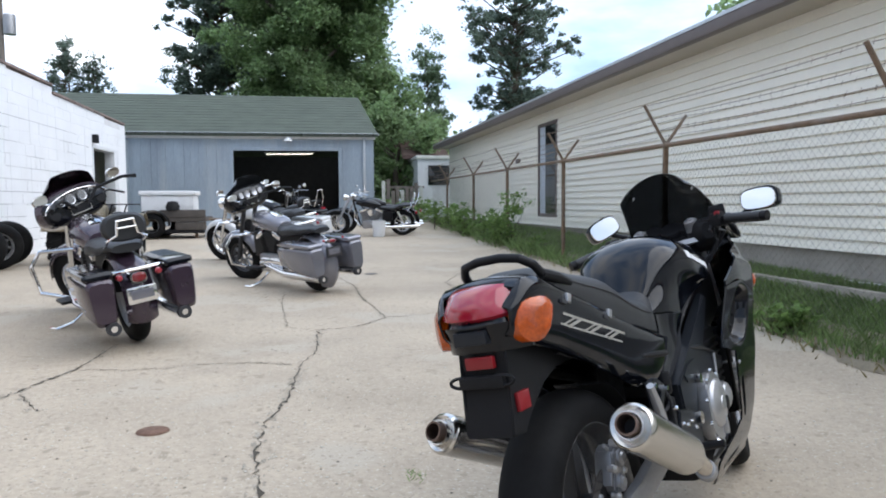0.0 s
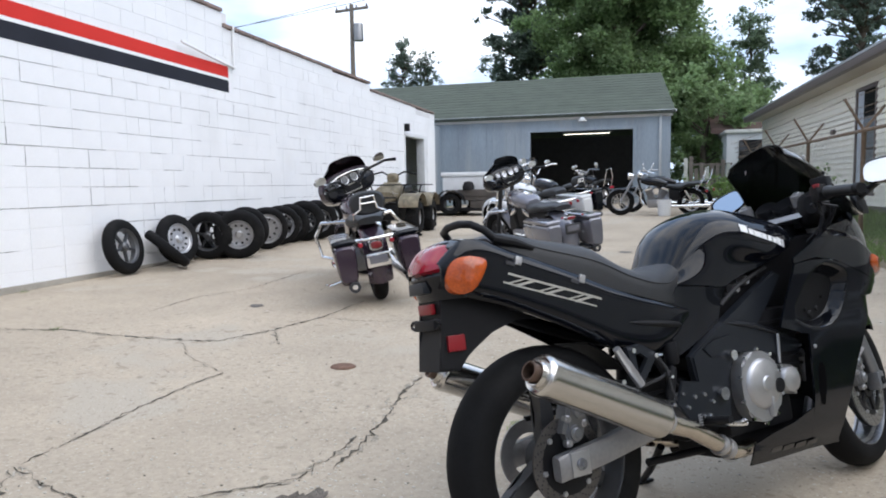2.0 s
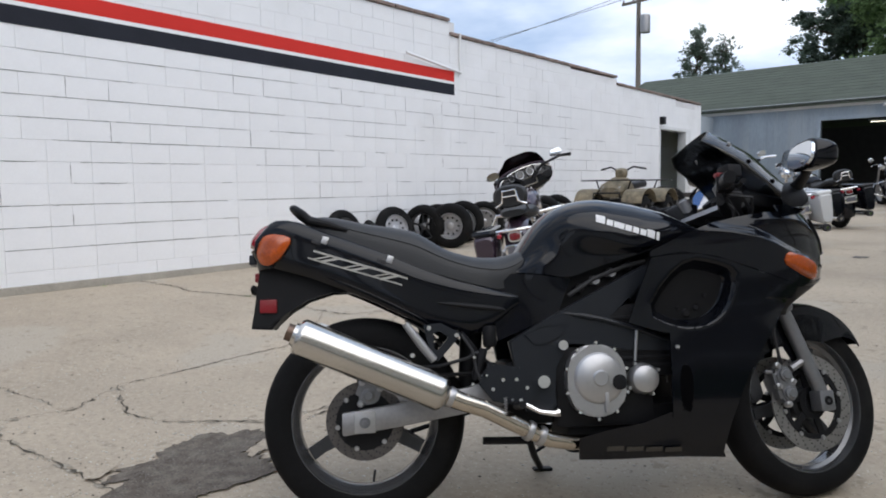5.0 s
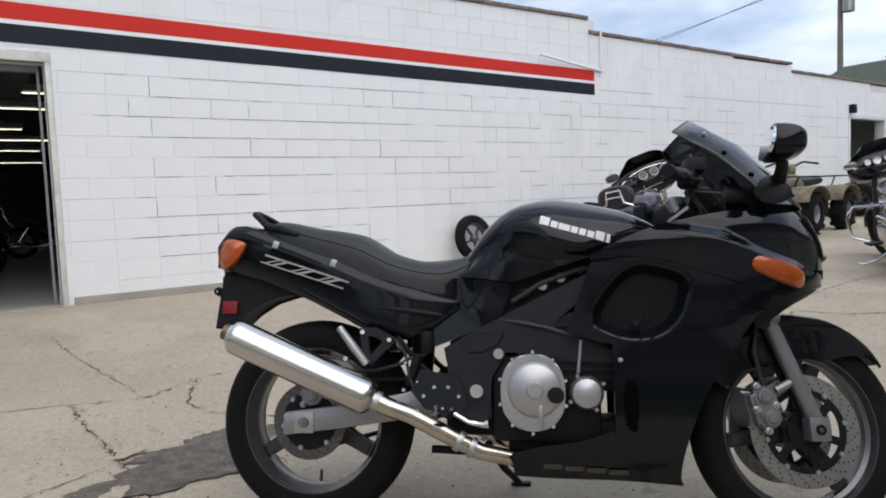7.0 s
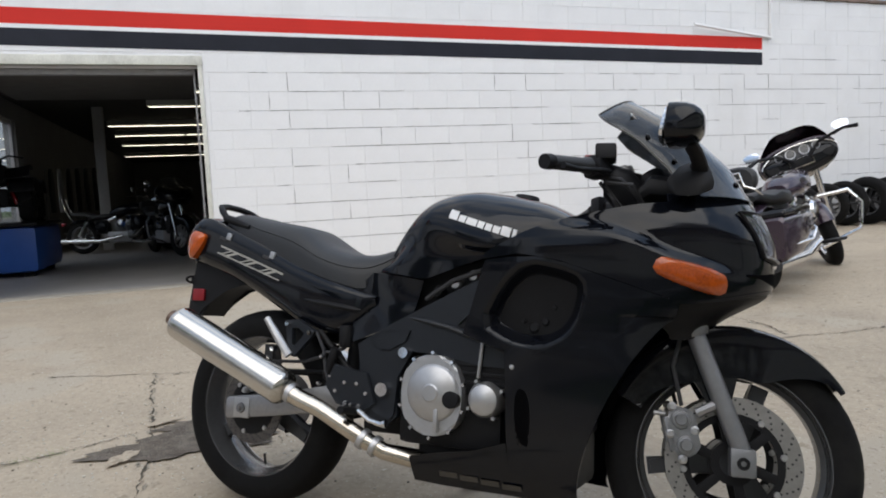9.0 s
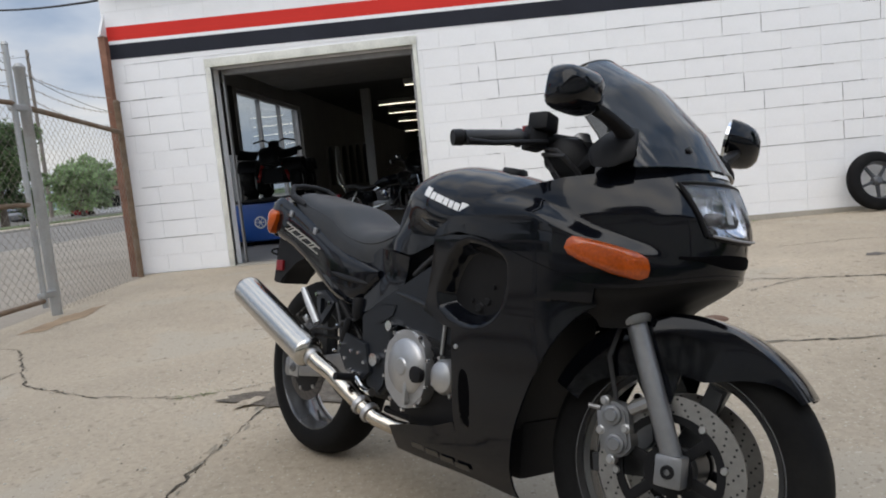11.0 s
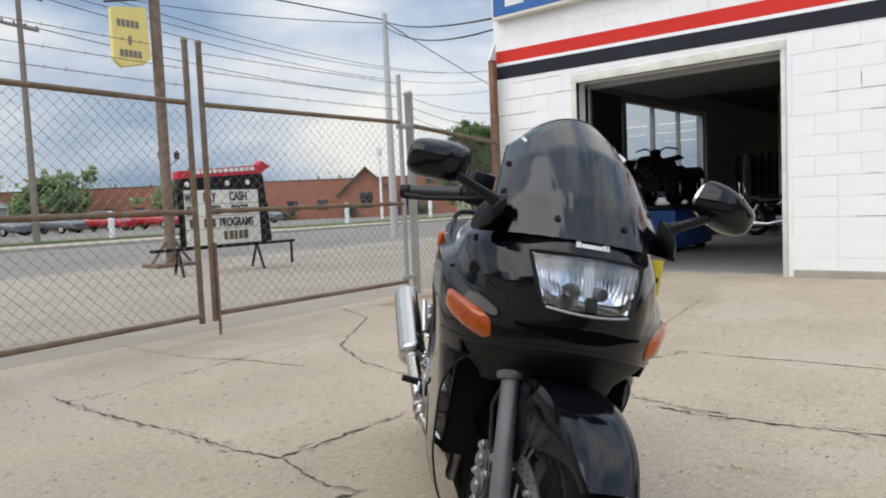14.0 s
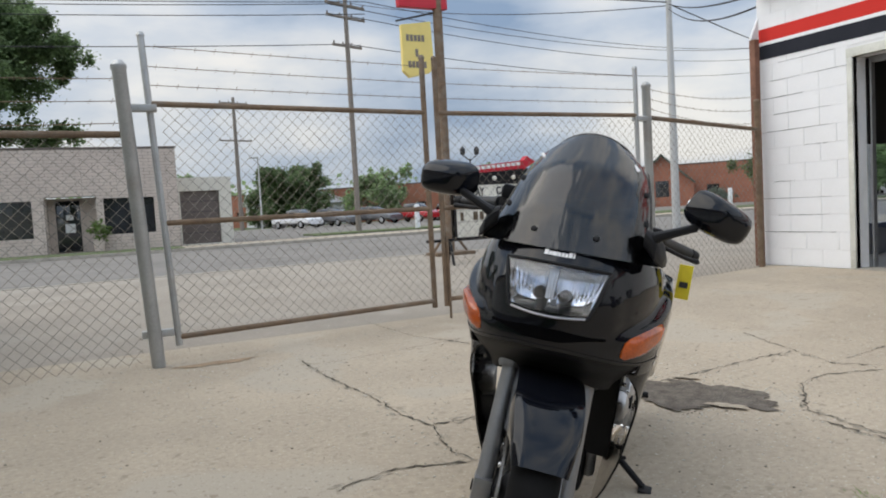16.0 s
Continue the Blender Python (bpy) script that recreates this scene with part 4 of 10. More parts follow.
def caliper(parent, x, y, z, ang, material=None):
    material = material or FORK_GREY
    m = Matrix.Translation((x, y, z)) @ Matrix.Rotation(ang, 4, "Y")
    side = 1 if y > 0 else -1
    lobes = [(0.031 * math.cos(a) + 0.004 * math.cos(2 * a), (0.031 * math.sin(a)) + (0.027 if math.sin(a) >= 0 else -0.027)) for a in [2 * math.pi * k / 24 for k in range(24)]]
    c = part("caliper", spin(plate(lobes, -0.026, 0.026, 0.006), m), material, parent, "grey cast brake caliper")
    for q in (-0.029, 0.029):
        part("piston_cap", lathe([(0, 0.012), (0.012, 0.012), (0.015, 0.008), (0.020, 0.007), (0.022, -0.004)], m @ Matrix.Translation((0.002, side * 0.026, q)) @ Matrix.Rotation(radians(-90 * side), 4, "X"), 18), material, c)
    for px, pz in ((-0.028, 0.0), (0.027, 0.0), (-0.012, 0.06), (-0.012, -0.06)):
        part("caliper_bolt", lathe([(0, 0.010), (0.006, 0.010), (0.007, 0.006), (0.010, 0.004), (0.011, -0.012)], m @ Matrix.Translation((px, side * 0.022, pz)) @ Matrix.Rotation(radians(-90 * side), 4, "X"), 10), ALLOY, c)
    part("bridge", spin(box(-0.036, -0.022, -0.02, 0.02, -0.04, 0.04, 0.004), m), material, c)
    part("bleed_bolt", tube([m @ Vector((-0.03, -0.01, 0.045)), m @ Vector((-0.055, -0.012, 0.052))], 0.005, 8), ALLOY_DULL, c)
    return c


def wheel(parent, x, z, R, w, rim, spokes, spoke_mat, rim_mat, start=0.3):
    wh = part("wheel", rim_bm(rim, w), rim_mat, parent, "cast motorcycle wheel")
    wh.location = (x, 0, z)
    part("tyre", tyre_bm(R, w, rim), TYRE, wh, "black rubber tyre")
    part("spokes", add_spokes(bmesh.new(), spokes, 0.03, rim - 0.03, 0.028, 0.02, 0.045, start), spoke_mat, wh)
    part("hub", lathe([(0, -0.055), (0.035, -0.055), (0.05, -0.04), (0.05, 0.04), (0.035, 0.055), (0, 0.055)], AXIS_Y, 28), spoke_mat, wh)
    return wh


# ---- the black sport tourer ----
BIKE = Matrix.Translation((0.947, 1.822, 0.0)) @ Matrix.Rotation(radians(46.0), 4, "Z") @ Matrix.Rotation(radians(-12), 4, "X")
bike = thing("motorcycle", "black faired sport touring motorcycle leaning on its side stand", "motorcycle", BIKE)
RW, FW = (0.0, 0.302), (1.405, 0.288)
wr = wheel(bike, *RW, 0.305, 0.155, 0.222, 3, SPOKE, RIM_DARK, 0.5)
part("valve", tube([(0.02, -0.03, -0.185), (0.025, -0.045, -0.15)], 0.004, 6), CABLE, wr)
wf = wheel(bike, *FW, 0.288, 0.118, 0.219, 3, SPOKE, RIM_DARK, 0.9)
part("rim_edge", lathe([(0.221, -0.0735), (0.2285, -0.071), (0.224, -0.060), (0.208, -0.061), (0.211, -0.071)], AXIS_Y, 56, True), RIM_LIP, wr, "bright machined rim edge")
part("rim_edge", lathe([(0.218, -0.0575), (0.2255, -0.055), (0.221, -0.045), (0.205, -0.046), (0.208, -0.055)], AXIS_Y, 56, True), RIM_LIP, wf, "bright machined rim edge")
disc_parts(bike, *(RW[0], -0.085, RW[1]), 0.115, 0.08, 0.085, 6, True, DISC_DARK)
for s in (-1, 1):
    disc_parts(bike, FW[0], 0.068 * s, FW[1], 0.15, 0.108, 0.112, 8, True, DISC_STEEL)
    caliper(bike, FW[0] - 0.112, 0.075 * s, FW[1] + 0.062, radians(-12))


# body shape: half width over height, and the nose
BODY_W = [(0.15, 0.142), (0.22, 0.178), (0.32, 0.206), (0.45, 0.221), (0.58, 0.236), (0.66, 0.25), (0.74, 0.263), (0.80, 0.264), (0.86, 0.255), (0.90, 0.238), (0.94, 0.215), (0.98, 0.195)]
NOSE_X = [(0.58, 1.38), (0.62, 1.44), (0.66, 1.472), (0.70, 1.486), (0.74, 1.488), (0.80, 1.486), (0.86, 1.462), (0.92, 1.428), (0.98, 1.39)]
NX0, NP = 1.16, 1.88


RIDGE = [(0.98, 0.83), (1.08, 0.822), (1.16, 0.806), (1.22, 0.782), (1.28, 0.752), (1.38, 0.722), (1.44, 0.70)]


def shoulder(x, z):
    """How far the nose stands in above the ridge that runs along each cheek over the turn signal."""
    r = smooth_at(RIDGE, x)
    return 0.024 * ease(r - 0.006, r + 0.030, z) * ease(0.97, 1.08, x) * ease(1.46, 1.38, x)


def body_y(x, z):
    """Half width of the fairing at x, z."""
    w = smooth_at(BODY_W, z) - shoulder(x, z)
    s = (x - NX0) / (smooth_at(NOSE_X, z) - NX0) if z > 0.62 else (x - NX0) / (lerp(1.9, 1.36, ease(0.2, 0.62, z)) - NX0)
    if s > 0:
        w *= max(0.0, 1 - min(1, s) ** NP) ** (1 / NP)
    if x < 1.0:
        w -= 0.05 * ease(1.0, 0.55, x) * ease(0.3, 0.7, z)
    if DUCT:
        w -= 0.045 * ease(-0.012, 0.022, inside(DUCT, x, z))
    return w


# outline of the duct's mouth in each side of the fairing
MOUTH = [(0.832, 0.592), (0.90, 0.556), (0.96, 0.546), (1.02, 0.56), (1.062, 0.60), (1.082, 0.66), (1.082, 0.70), (1.03, 0.722), (0.95, 0.736), (0.885, 0.682)]
DUCT = []


def inside(pts, x, z):
    """Depth inside a convex outline that runs counter-clockwise (negative: outside)."""
    d = 9.0
    for (xa, za), (xb, zb) in zip(pts, pts[1:] + pts[:1]):
        k = math.hypot(xb - xa, zb - za)
        d = min(d, ((xb - xa) * (z - za) - (zb - za) * (x - xa)) / k)
    return d


def rounded(pts, n=2):
    for _ in range(n):
        pts = [q for a, b in zip(pts, pts[1:] + pts[:1]) for q in ((lerp(a[0], b[0], 0.25), lerp(a[1], b[1], 0.25)), (lerp(a[0], b[0], 0.75), lerp(a[1], b[1], 0.75)))]
    return pts


def fairing(name, low, high, material, label="", nu=26, nv=12, inset=0.0, parent=None, bow=0.0):
    """A panel on the fairing's skin between two lines of x, z, on both sides of the machine; bow hollows its front edge."""
    def line(pts, u):
        f = u * (len(pts) - 1)
        i = min(int(f), len(pts) - 2)
        k = f - i
        return lerp(pts[i][0], pts[i + 1][0], k), lerp(pts[i][1], pts[i + 1][1], k)
    obs = []
    for s in (-1, 1):
        def fn(u, v):
            (xa, za), (xb, zb) = line(low, u), line(high, u)
            x, z = lerp(xa, xb, v) - bow * u ** 2 * math.sin(math.pi * v) ** 0.6, lerp(za, zb, v)
            return Vector((x, s * (body_y(x, z) - inset), z))
        obs.append(part(name, shell(fn, nu, nv, (0, -s * 0.006, 0)), material, parent or bike, label))
    return obs


# nose: sheet round the front, from one side to the other
def nose_fn(zl, zh, inset=0.0, amax=1.0):
    def fn(u, v):
        a = math.pi / 2 * (2 * u - 1) * amax
        z = lerp(zl(abs(a)), zh(abs(a)), v)
        xn, w = smooth_at(NOSE_X, z) - inset, smooth_at(BODY_W, z) - inset
        x = NX0 + (xn - NX0) * math.cos(a) ** (2 / NP)
        return Vector((x, max(0, w - shoulder(x, z)) * math.copysign(abs(math.sin(a)) ** (2 / NP), a), z))
    return fn


def towards_axis(fn, d):
    def way(u, v):
        p = fn(u, v)
        q = Vector((NX0 - 0.1 - p.x, -p.y, 0))
        return q.normalized() * d
    return way


f1 = nose_fn(lambda a: lerp(0.688, 0.655, ease(0.1, 1.1, a)), lambda a: lerp(0.916, 0.905, ease(0.5, 1.3, a)))
f0 = nose_fn(lambda a: lerp(0.688, 0.655, ease(0.1, 1.1, a)), lambda a: lerp(0.916, 0.905, ease(0.5, 1.3, a)), 0.0, 0.73)
bm = shell(f0, 97, 46, towards_axis(f0, 0.006))
# the headlight sits in a hole of the cowl
bmesh.ops.delete(bm, geom=[f for f in bm.faces for c in [f.calc_center_median()] if 0.77 < c.z < 0.866 and abs(c.y) < lerp(0.088, 0.119, ((c.z - 0.766) / 0.103) ** 0.8) - 0.003], context="FACES")
cowl = part("nose_cowl", bm, PAINT, bike, "glossy black nose cowl")
# proud black strip imitates the shade of the slot below the lamp
f2 = nose_fn(lambda a: lerp(0.705, 0.718, ease(0.1, 0.5, a)), lambda a: lerp(0.733, 0.724, ease(0.1, 0.5, a)), -0.002, 0.36)
part("chin_slot", shell(f2, 31, 4, towards_axis(f2, 0.008)), SLOT_SHADE, cowl, "black strip standing in for the shaded slot under the headlight")
f3 = nose_fn(lambda a: lerp(0.688, 0.655, ease(0.1, 1.1, a)) - 0.004, lambda a: lerp(0.688, 0.655, ease(0.1, 1.1, a)) + 0.004, -0.002, 0.92)
part("lip", shell(f3, 41, 3, towards_axis(f3, 0.014)), PAINT, cowl)


def under_fn(u, v):
    q = f1(0.06 + 0.88 * u, 0)
    k = ease(0, 1, v)
    return Vector((lerp(q.x - 0.006, 1.30 + 0.3 * (q.x - 1.30), k), q.y * lerp(0.975, 0.62, k), q.z - 0.085 * v))


part("under_chin", shell(under_fn, 41, 9, (-0.004, 0, 0.002)), PLASTIC, cowl, "black panel under the nose")
# headlight: rim, bowl, clear lens
def hl(u, v, d):
    y = lerp(-1, 1, u) * lerp(0.088, 0.119, v ** 0.8)
    z = lerp(0.766, 0.869, v) + 0.006 * (1 - (2 * u - 1) ** 2) * (1 if v > 0.5 else -1)
    w, xn = smooth_at(BODY_W, z), smooth_at(NOSE_X, z)
    x = NX0 + (xn - NX0) * max(0, 1 - (abs(y) / w) ** NP) ** (1 / NP)
    return Vector((x + d, y, z))


def bowl(u, v):
    deep = 0.055 * (1 - (2 * u - 1) ** 4) * (1 - (2 * v - 1) ** 4)
    flute = 0.0022 * math.sin(u * 150) * ease(0.3, 0.5, v)
    return hl(u, v, -0.004 - deep + flute)


lamp_ = part("headlight", shell(bowl, 141, 16, (-0.003, 0, 0)), mat("lamp_bowl", (0.8, 0.81, 0.83), 0.12, metal=1.0, var=0.08, scale=30, fine=120), bike, "clear rectangular headlight")
part("lens", shell(lambda u, v: hl(u, v, 0.006), 21, 12, (-0.003, 0, 0)), LENS, lamp_, "clear ribbed lens")
for k in range(30):
    u = 0.04 + 0.92 * k / 29
    v0, v1 = (0.40, 0.97) if 0.40 < u < 0.60 else (0.56, 0.96)
    part("lens_rib", tube([hl(u, v0, 0.0065), hl(u, (v0 + v1) / 2, 0.0065), hl(u, v1, 0.0065)], 0.0014, 5), LENS, lamp_)
for u in (0.36, 0.64):
    c = hl(u, 0.42, -0.03)
    part("bulb_shield", lathe([(0, 0.016), (0.011, 0.014), (0.014, 0.008), (0.014, -0.02)], Matrix.Translation(c) @ Matrix.Rotation(radians(90), 4, "Y"), 16), DISC_DARK, lamp_, "dark bulb cap")
# white strip put in for the bright reflection down the bowl's middle
part("reflector_step", shell(lambda u, v: hl(lerp(0.44, 0.53, u), lerp(0.36, 0.97, v), -0.012), 5, 5, (-0.003, 0, 0)), WHITE_TRIM, lamp_, "white strip that imitates the bright reflection in the reflector")
part("lens_lip", tube([hl(0.03 + 0.94 * k / 20, 0.02, 0.011) for k in range(21)], 0.0028, 6), ALLOY_DULL, lamp_)
fr = bmesh.new()
edge = [hl(u / 20, 0, 0.003) for u in range(21)] + [hl(1, v / 8, 0.003) for v in range(1, 9)] + [hl(1 - u / 20, 1, 0.003) for u in range(1, 21)] + [hl(0, 1 - v / 8, 0.003) for v in range(1, 8)]
add_tube(fr, edge + [edge[0]], 0.005, 6, False)
part("headlight_rim", fr, PLASTIC, lamp_)
# maker's name over the lamp: plain white bars of uneven width
BARS = [(0.0, 0.135, 1.0), (0.155, 0.25, 0.74), (0.265, 0.42, 0.74), (0.435, 0.53, 0.74), (0.55, 0.64, 0.74), (0.66, 0.755, 0.74), (0.775, 0.895, 1.0), (0.92, 0.97, 1.0)]
for b0, b1, bh in BARS:
    def nb(u, v):
        y = lerp(-0.034, 0.038, lerp(b0, b1, u))
        z = lerp(0.892, 0.892 + 0.011 * bh, v)
        return Vector((NX0 + (smooth_at(NOSE_X, z) - NX0) * (1 - (abs(y) / smooth_at(BODY_W, z)) ** NP) ** (1 / NP) + 0.003, y, z))
    part("name_bar", shell(nb, 3, 3, (-0.002, 0, 0)), WHITE_MARK, cowl, "white maker's mark")

# screen
SC = [(0.0, 1.443, 0.904), (0.3, 1.39, 0.995), (0.65, 1.285, 1.105), (1.0, 1.15, 1.192)]
SE = [(0.0, 1.318, 0.892, 0.216), (0.3, 1.268, 0.968, 0.186), (0.65, 1.19, 1.05, 0.168), (0.9, 1.11, 1.105, 0.15), (1.0, 1.085, 1.135, 0.112)]


def tab(t, v, i):
    return smooth_at([(r[0], r[i]) for r in t], v)


def screen_fn(u, v, d=0.0):
    s = 2 * u - 1
    k = abs(s) ** 2
    x = lerp(tab(SC, v, 1), tab(SE, v, 1), k)
    z = lerp(tab(SC, v, 2), tab(SE, v, 2), k)
    return Vector((x - d * 0.7, tab(SE, v, 3) * s * (1.12 - 0.12 * s * s), z - d * 0.3))


screen = part("windscreen", shell(screen_fn, 33, 21, lambda u, v: Vector((-0.003, 0, -0.001))), SCREEN, bike, "smoked grey tinted windscreen")
for u, v in ((0.05, 0.35), (0.05, 0.62), (0.95, 0.35), (0.95, 0.62), (0.34, 0.13), (0.66, 0.13)):
    part("screen_bolt", lathe([(0, 0.006), (0.006, 0.005), (0.008, 0)], Matrix.Translation(screen_fn(u, v)) @ Matrix.Rotation(radians(60), 4, "Y"), 10), PLASTIC, screen)
for u, v in ((0.14, 0.82), (0.86, 0.82)):
    p = screen_fn(u, v)
    part("decal_bar", box(-0.012, 0.012, -0.004, 0.004, -0.001, 0.002, 0, Matrix.Translation(p) @ Matrix.Rotation(radians(48), 4, "Y") @ Matrix.Rotation(radians(40), 4, "Z")), WHITE_MARK, screen)
part("screen_trim", tube([screen_fn(0, v / 10) for v in range(11)] + [screen_fn(u / 20, 1) for u in range(1, 21)] + [screen_fn(1, 1 - v / 10) for v in range(1, 11)], 0.0018, 6, False), FAINT_MARK, screen)
# inner fairing and dash behind the screen
part("dash", loft([superring(1.18, 0, 0.905, 0.15, 0.03, 20), superring(1.22, 0, 0.935, 0.15, 0.045, 20), superring(1.33, 0, 0.92, 0.13, 0.04, 20)]), PLASTIC, bike, "black instrument dash")
for yy, r in ((-0.07, 0.04), (0.0, 0.045), (0.075, 0.04)):
    part("gauge", lathe([(0, 0.012), (r - 0.004, 0.012), (r, 0.006), (r, -0.02), (0, -0.02)], Matrix.Translation((1.205, yy, 0.965)) @ Matrix.Rotation(radians(-35), 4, "Y"), 20), PLASTIC, bike)

# side panels
fairing("upper_fairing", [(0.838, 0.750), (0.93, 0.762), (1.03, 0.747), (1.12, 0.716), (1.21, 0.686), (1.298, 0.655)], [(0.838, 0.766), (0.936, 0.812), (1.03, 0.847), (1.12, 0.866), (1.21, 0.880), (1.298, 0.888)], PAINT, "glossy black upper fairing", 60, 44)
DUCT = rounded(MOUTH, 1)
fairing("side_fairing", [(0.772, 0.562), (0.86, 0.533), (0.96, 0.52), (1.05, 0.535), (1.14, 0.56), (1.22, 0.59), (1.29, 0.62)], [(0.840, 0.747), (0.90, 0.754), (0.98, 0.7535), (1.06, 0.736), (1.14, 0.707), (1.22, 0.681), (1.30, 0.653)], PAINT, "glossy black side fairing with an air duct", 84, 48)
DUCT = []
fairing("lower_fairing", [(0.895, 0.165), (0.96, 0.162), (1.02, 0.158), (1.068, 0.155)], [(0.89, 0.535), (0.97, 0.52), (1.09, 0.545), (1.29, 0.62)], PAINT, "glossy black lower fairing", 24, 28, bow=0.058)
fairing("belly_pan", [(0.62, 0.17), (0.7, 0.166), (0.8, 0.165), (0.905, 0.165)], [(0.615, 0.235), (0.7, 0.255), (0.8, 0.27), (0.89, 0.30)], PAINT, "glossy black belly pan", 14, 6)
# duct opening in the side fairing: a dark mouth behind a raised edge
def blister(outline, place, high, deep=0.008, rings=5, power=3, soft=2):
    """A lens or panel with a rounded outline, bulged by high, its rim sunk by deep."""
    pts = rounded(outline, soft)
    cx, cz = sum(q[0] for q in pts) / len(pts), sum(q[1] for q in pts) / len(pts)
    bm = bmesh.new()
    rows = [[bm.verts.new(place(q[0], q[1], -deep)) for q in pts]]
    for k in range(rings, 0, -1):
        f = k / rings
        rows.append([bm.verts.new(place(lerp(cx, q[0], f), lerp(cz, q[1], f), high * (1 - f ** power))) for q in pts])
    for a, b in zip(rows, rows[1:]):
        for i in range(len(pts)):
            j = (i + 1) % len(pts)
            bm.faces.new((a[i], a[j], b[j], b[i]))
    bm.faces.new(rows[-1])
    return bm


for s in (-1, 1):
    skin = lambda x, z, h: Vector((x, s * (body_y(x, z) + h), z))
    floor_ = [(lerp(0.955, x, 0.88), lerp(0.64, z, 0.85)) for x, z in MOUTH]
    part("air_duct", blister(floor_, lambda x, z, h: skin(x, z, h - 0.042), 0.0, 0.0, 2), PLASTIC, bike, "dark recessed air duct")
    # engine fittings seen inside the mouth
    for x, z, r in ((0.985, 0.60, 0.010), (0.955, 0.585, 0.014), (1.01, 0.635, 0.006), (0.93, 0.60, 0.006)):
        part("duct_fitting", lathe([(0, 0.004), (r * 0.7, 0.004), (r, 0)], Matrix.Translation(skin(x, z, -0.040)) @ Matrix.Rotation(radians(90 if s < 0 else -90), 4, "X"), 10), PLASTIC, bike)
    # upright slot in the lower fairing: its shade as a flat black patch
    part("fairing_slot", blister([(0.915, 0.44), (0.955, 0.43), (0.955, 0.31), (0.935, 0.285), (0.915, 0.31)], lambda x, z, h: skin(x, z, h), 0.001, 0.0, 2), SLOT_SHADE, bike, "flat black patch for the shade of a slot in the lower fairing")
    part("panel_bolt", lathe([(0, 0.004), (0.006, 0.003), (0.007, 0)], Matrix.Translation(skin(0.91, 0.487, 0.0)) @ Matrix.Rotation(radians(90 if s < 0 else -90), 4, "X"), 8), ALLOY, bike)
    # long slanted emblem on the belly
    for k in range(4):
        xx = 0.70 + 0.058 * k
        part("belly_emblem", shell(lambda u, v: Vector((xx + 0.05 * u, s * (body_y(xx + 0.05 * u, 0.19 + 0.014 * v) + 0.002), 0.192 - 0.012 * (xx - 0.7) / 0.2 + 0.014 * v)), 5, 3, (0, -s * 0.001, 0)), FAINT_MARK, bike)
    # front indicators, proud of the cheeks
    ind = [(1.243, 0.722), (1.256, 0.754), (1.285, 0.752), (1.345, 0.738), (1.39, 0.722), (1.397, 0.70), (1.389, 0.672), (1.35, 0.676), (1.29, 0.698)]
    part("front_indicator", blister(ind, lambda x, z, h: skin(x, min(z, smooth_at(RIDGE, x) - 0.006), 0.004 + h) + Vector((0.4 * h, 0, max(0, z - smooth_at(RIDGE, x) + 0.006))), 0.010, 0.014, 5, 7, 1), AMBER, bike, "amber front turn signal")
    # mirror: shell, glass, stalk
    mc = Vector((1.318, s * 0.328, 1.024))
    pod = part("mirror", loft([[Vector((mc.x + dx, mc.y + s * (dx * 0.3) + p.y * q, mc.z + p.z * q * (1.0 if p.z > 0 else 0.94))) for p in superring(0, 0, 0, 0.067, 0.045, 24, 3.4)] for dx, q in ((-0.03, 0.96), (-0.028, 1.0), (-0.012, 1.0), (0.008, 0.95), (0.025, 0.84), (0.037, 0.66), (0.044, 0.42), (0.046, 0.1))]), PAINT, bike, "black mirror pod on a stalk")
    part("mirror_glass", loft([[Vector((mc.x + dx + 0.115 * p.z, mc.y + s * (dx * 0.3) + p.y * q, mc.z + p.z * q)) for p in superring(0, 0, 0, 0.061, 0.039, 20, 3.2)] for dx, q in ((-0.038, 0.98), (-0.031, 1.0))]), MIRROR, pod)
    part("mirror_stalk", loft([[Vector((a[0] + p.y, a[1], a[2] + p.z)) for p in superring(0, 0, 0, a[3], a[4], 12)] for a in ((1.325, s * 0.285, 1.0, 0.016, 0.011), (1.335, s * 0.25, 0.985, 0.016, 0.011), (1.34, s * 0.212, 0.968, 0.017, 0.013), (1.335, s * 0.19, 0.955, 0.024, 0.019))]), PLASTIC, bike)
    pod.matrix_basis = Matrix.Translation(mc) @ Matrix.Rotation(radians(28 if s > 0 else 0), 4, "Z") @ Matrix.Rotation(radians(7), 4, "Y") @ Matrix.Rotation(radians(-22 if s > 0 else 0), 4, "X") @ Matrix.Translation(-mc)
    part("mirror_base", loft([[Vector((a[0] + p.y, a[1] + 0.2 * p.y * s * -1, a[2] + p.z)) for p in superring(0, 0, 0, a[3], a[4], 16, 3)] for a in ((1.315, s * 0.225, 0.905, 0.03, 0.012), (1.32, s * 0.212, 0.925, 0.05, 0.024), (1.325, s * 0.195, 0.945, 0.038, 0.026), (1.33, s * 0.178, 0.957, 0.026, 0.022))]), PLASTIC, bike, "black mirror base")

# tank
TZ = [(0.462, 0.765), (0.50, 0.826), (0.54, 0.882), (0.58, 0.918), (0.62, 0.941), (0.662, 0.955), (0.71, 0.962), (0.757, 0.962), (0.85, 0.946), (0.946, 0.920), (1.02, 0.882), (1.05, 0.853)]
TL = [(0.462, 0.727), (0.54, 0.717), (0.622, 0.703), (0.726, 0.739), (0.85, 0.772), (0.95, 0.81), (1.05, 0.838)]
TW = [(0.462, 0.085), (0.54, 0.12), (0.62, 0.16), (0.72, 0.188), (0.84, 0.195), (0.95, 0.17), (1.05, 0.12)]
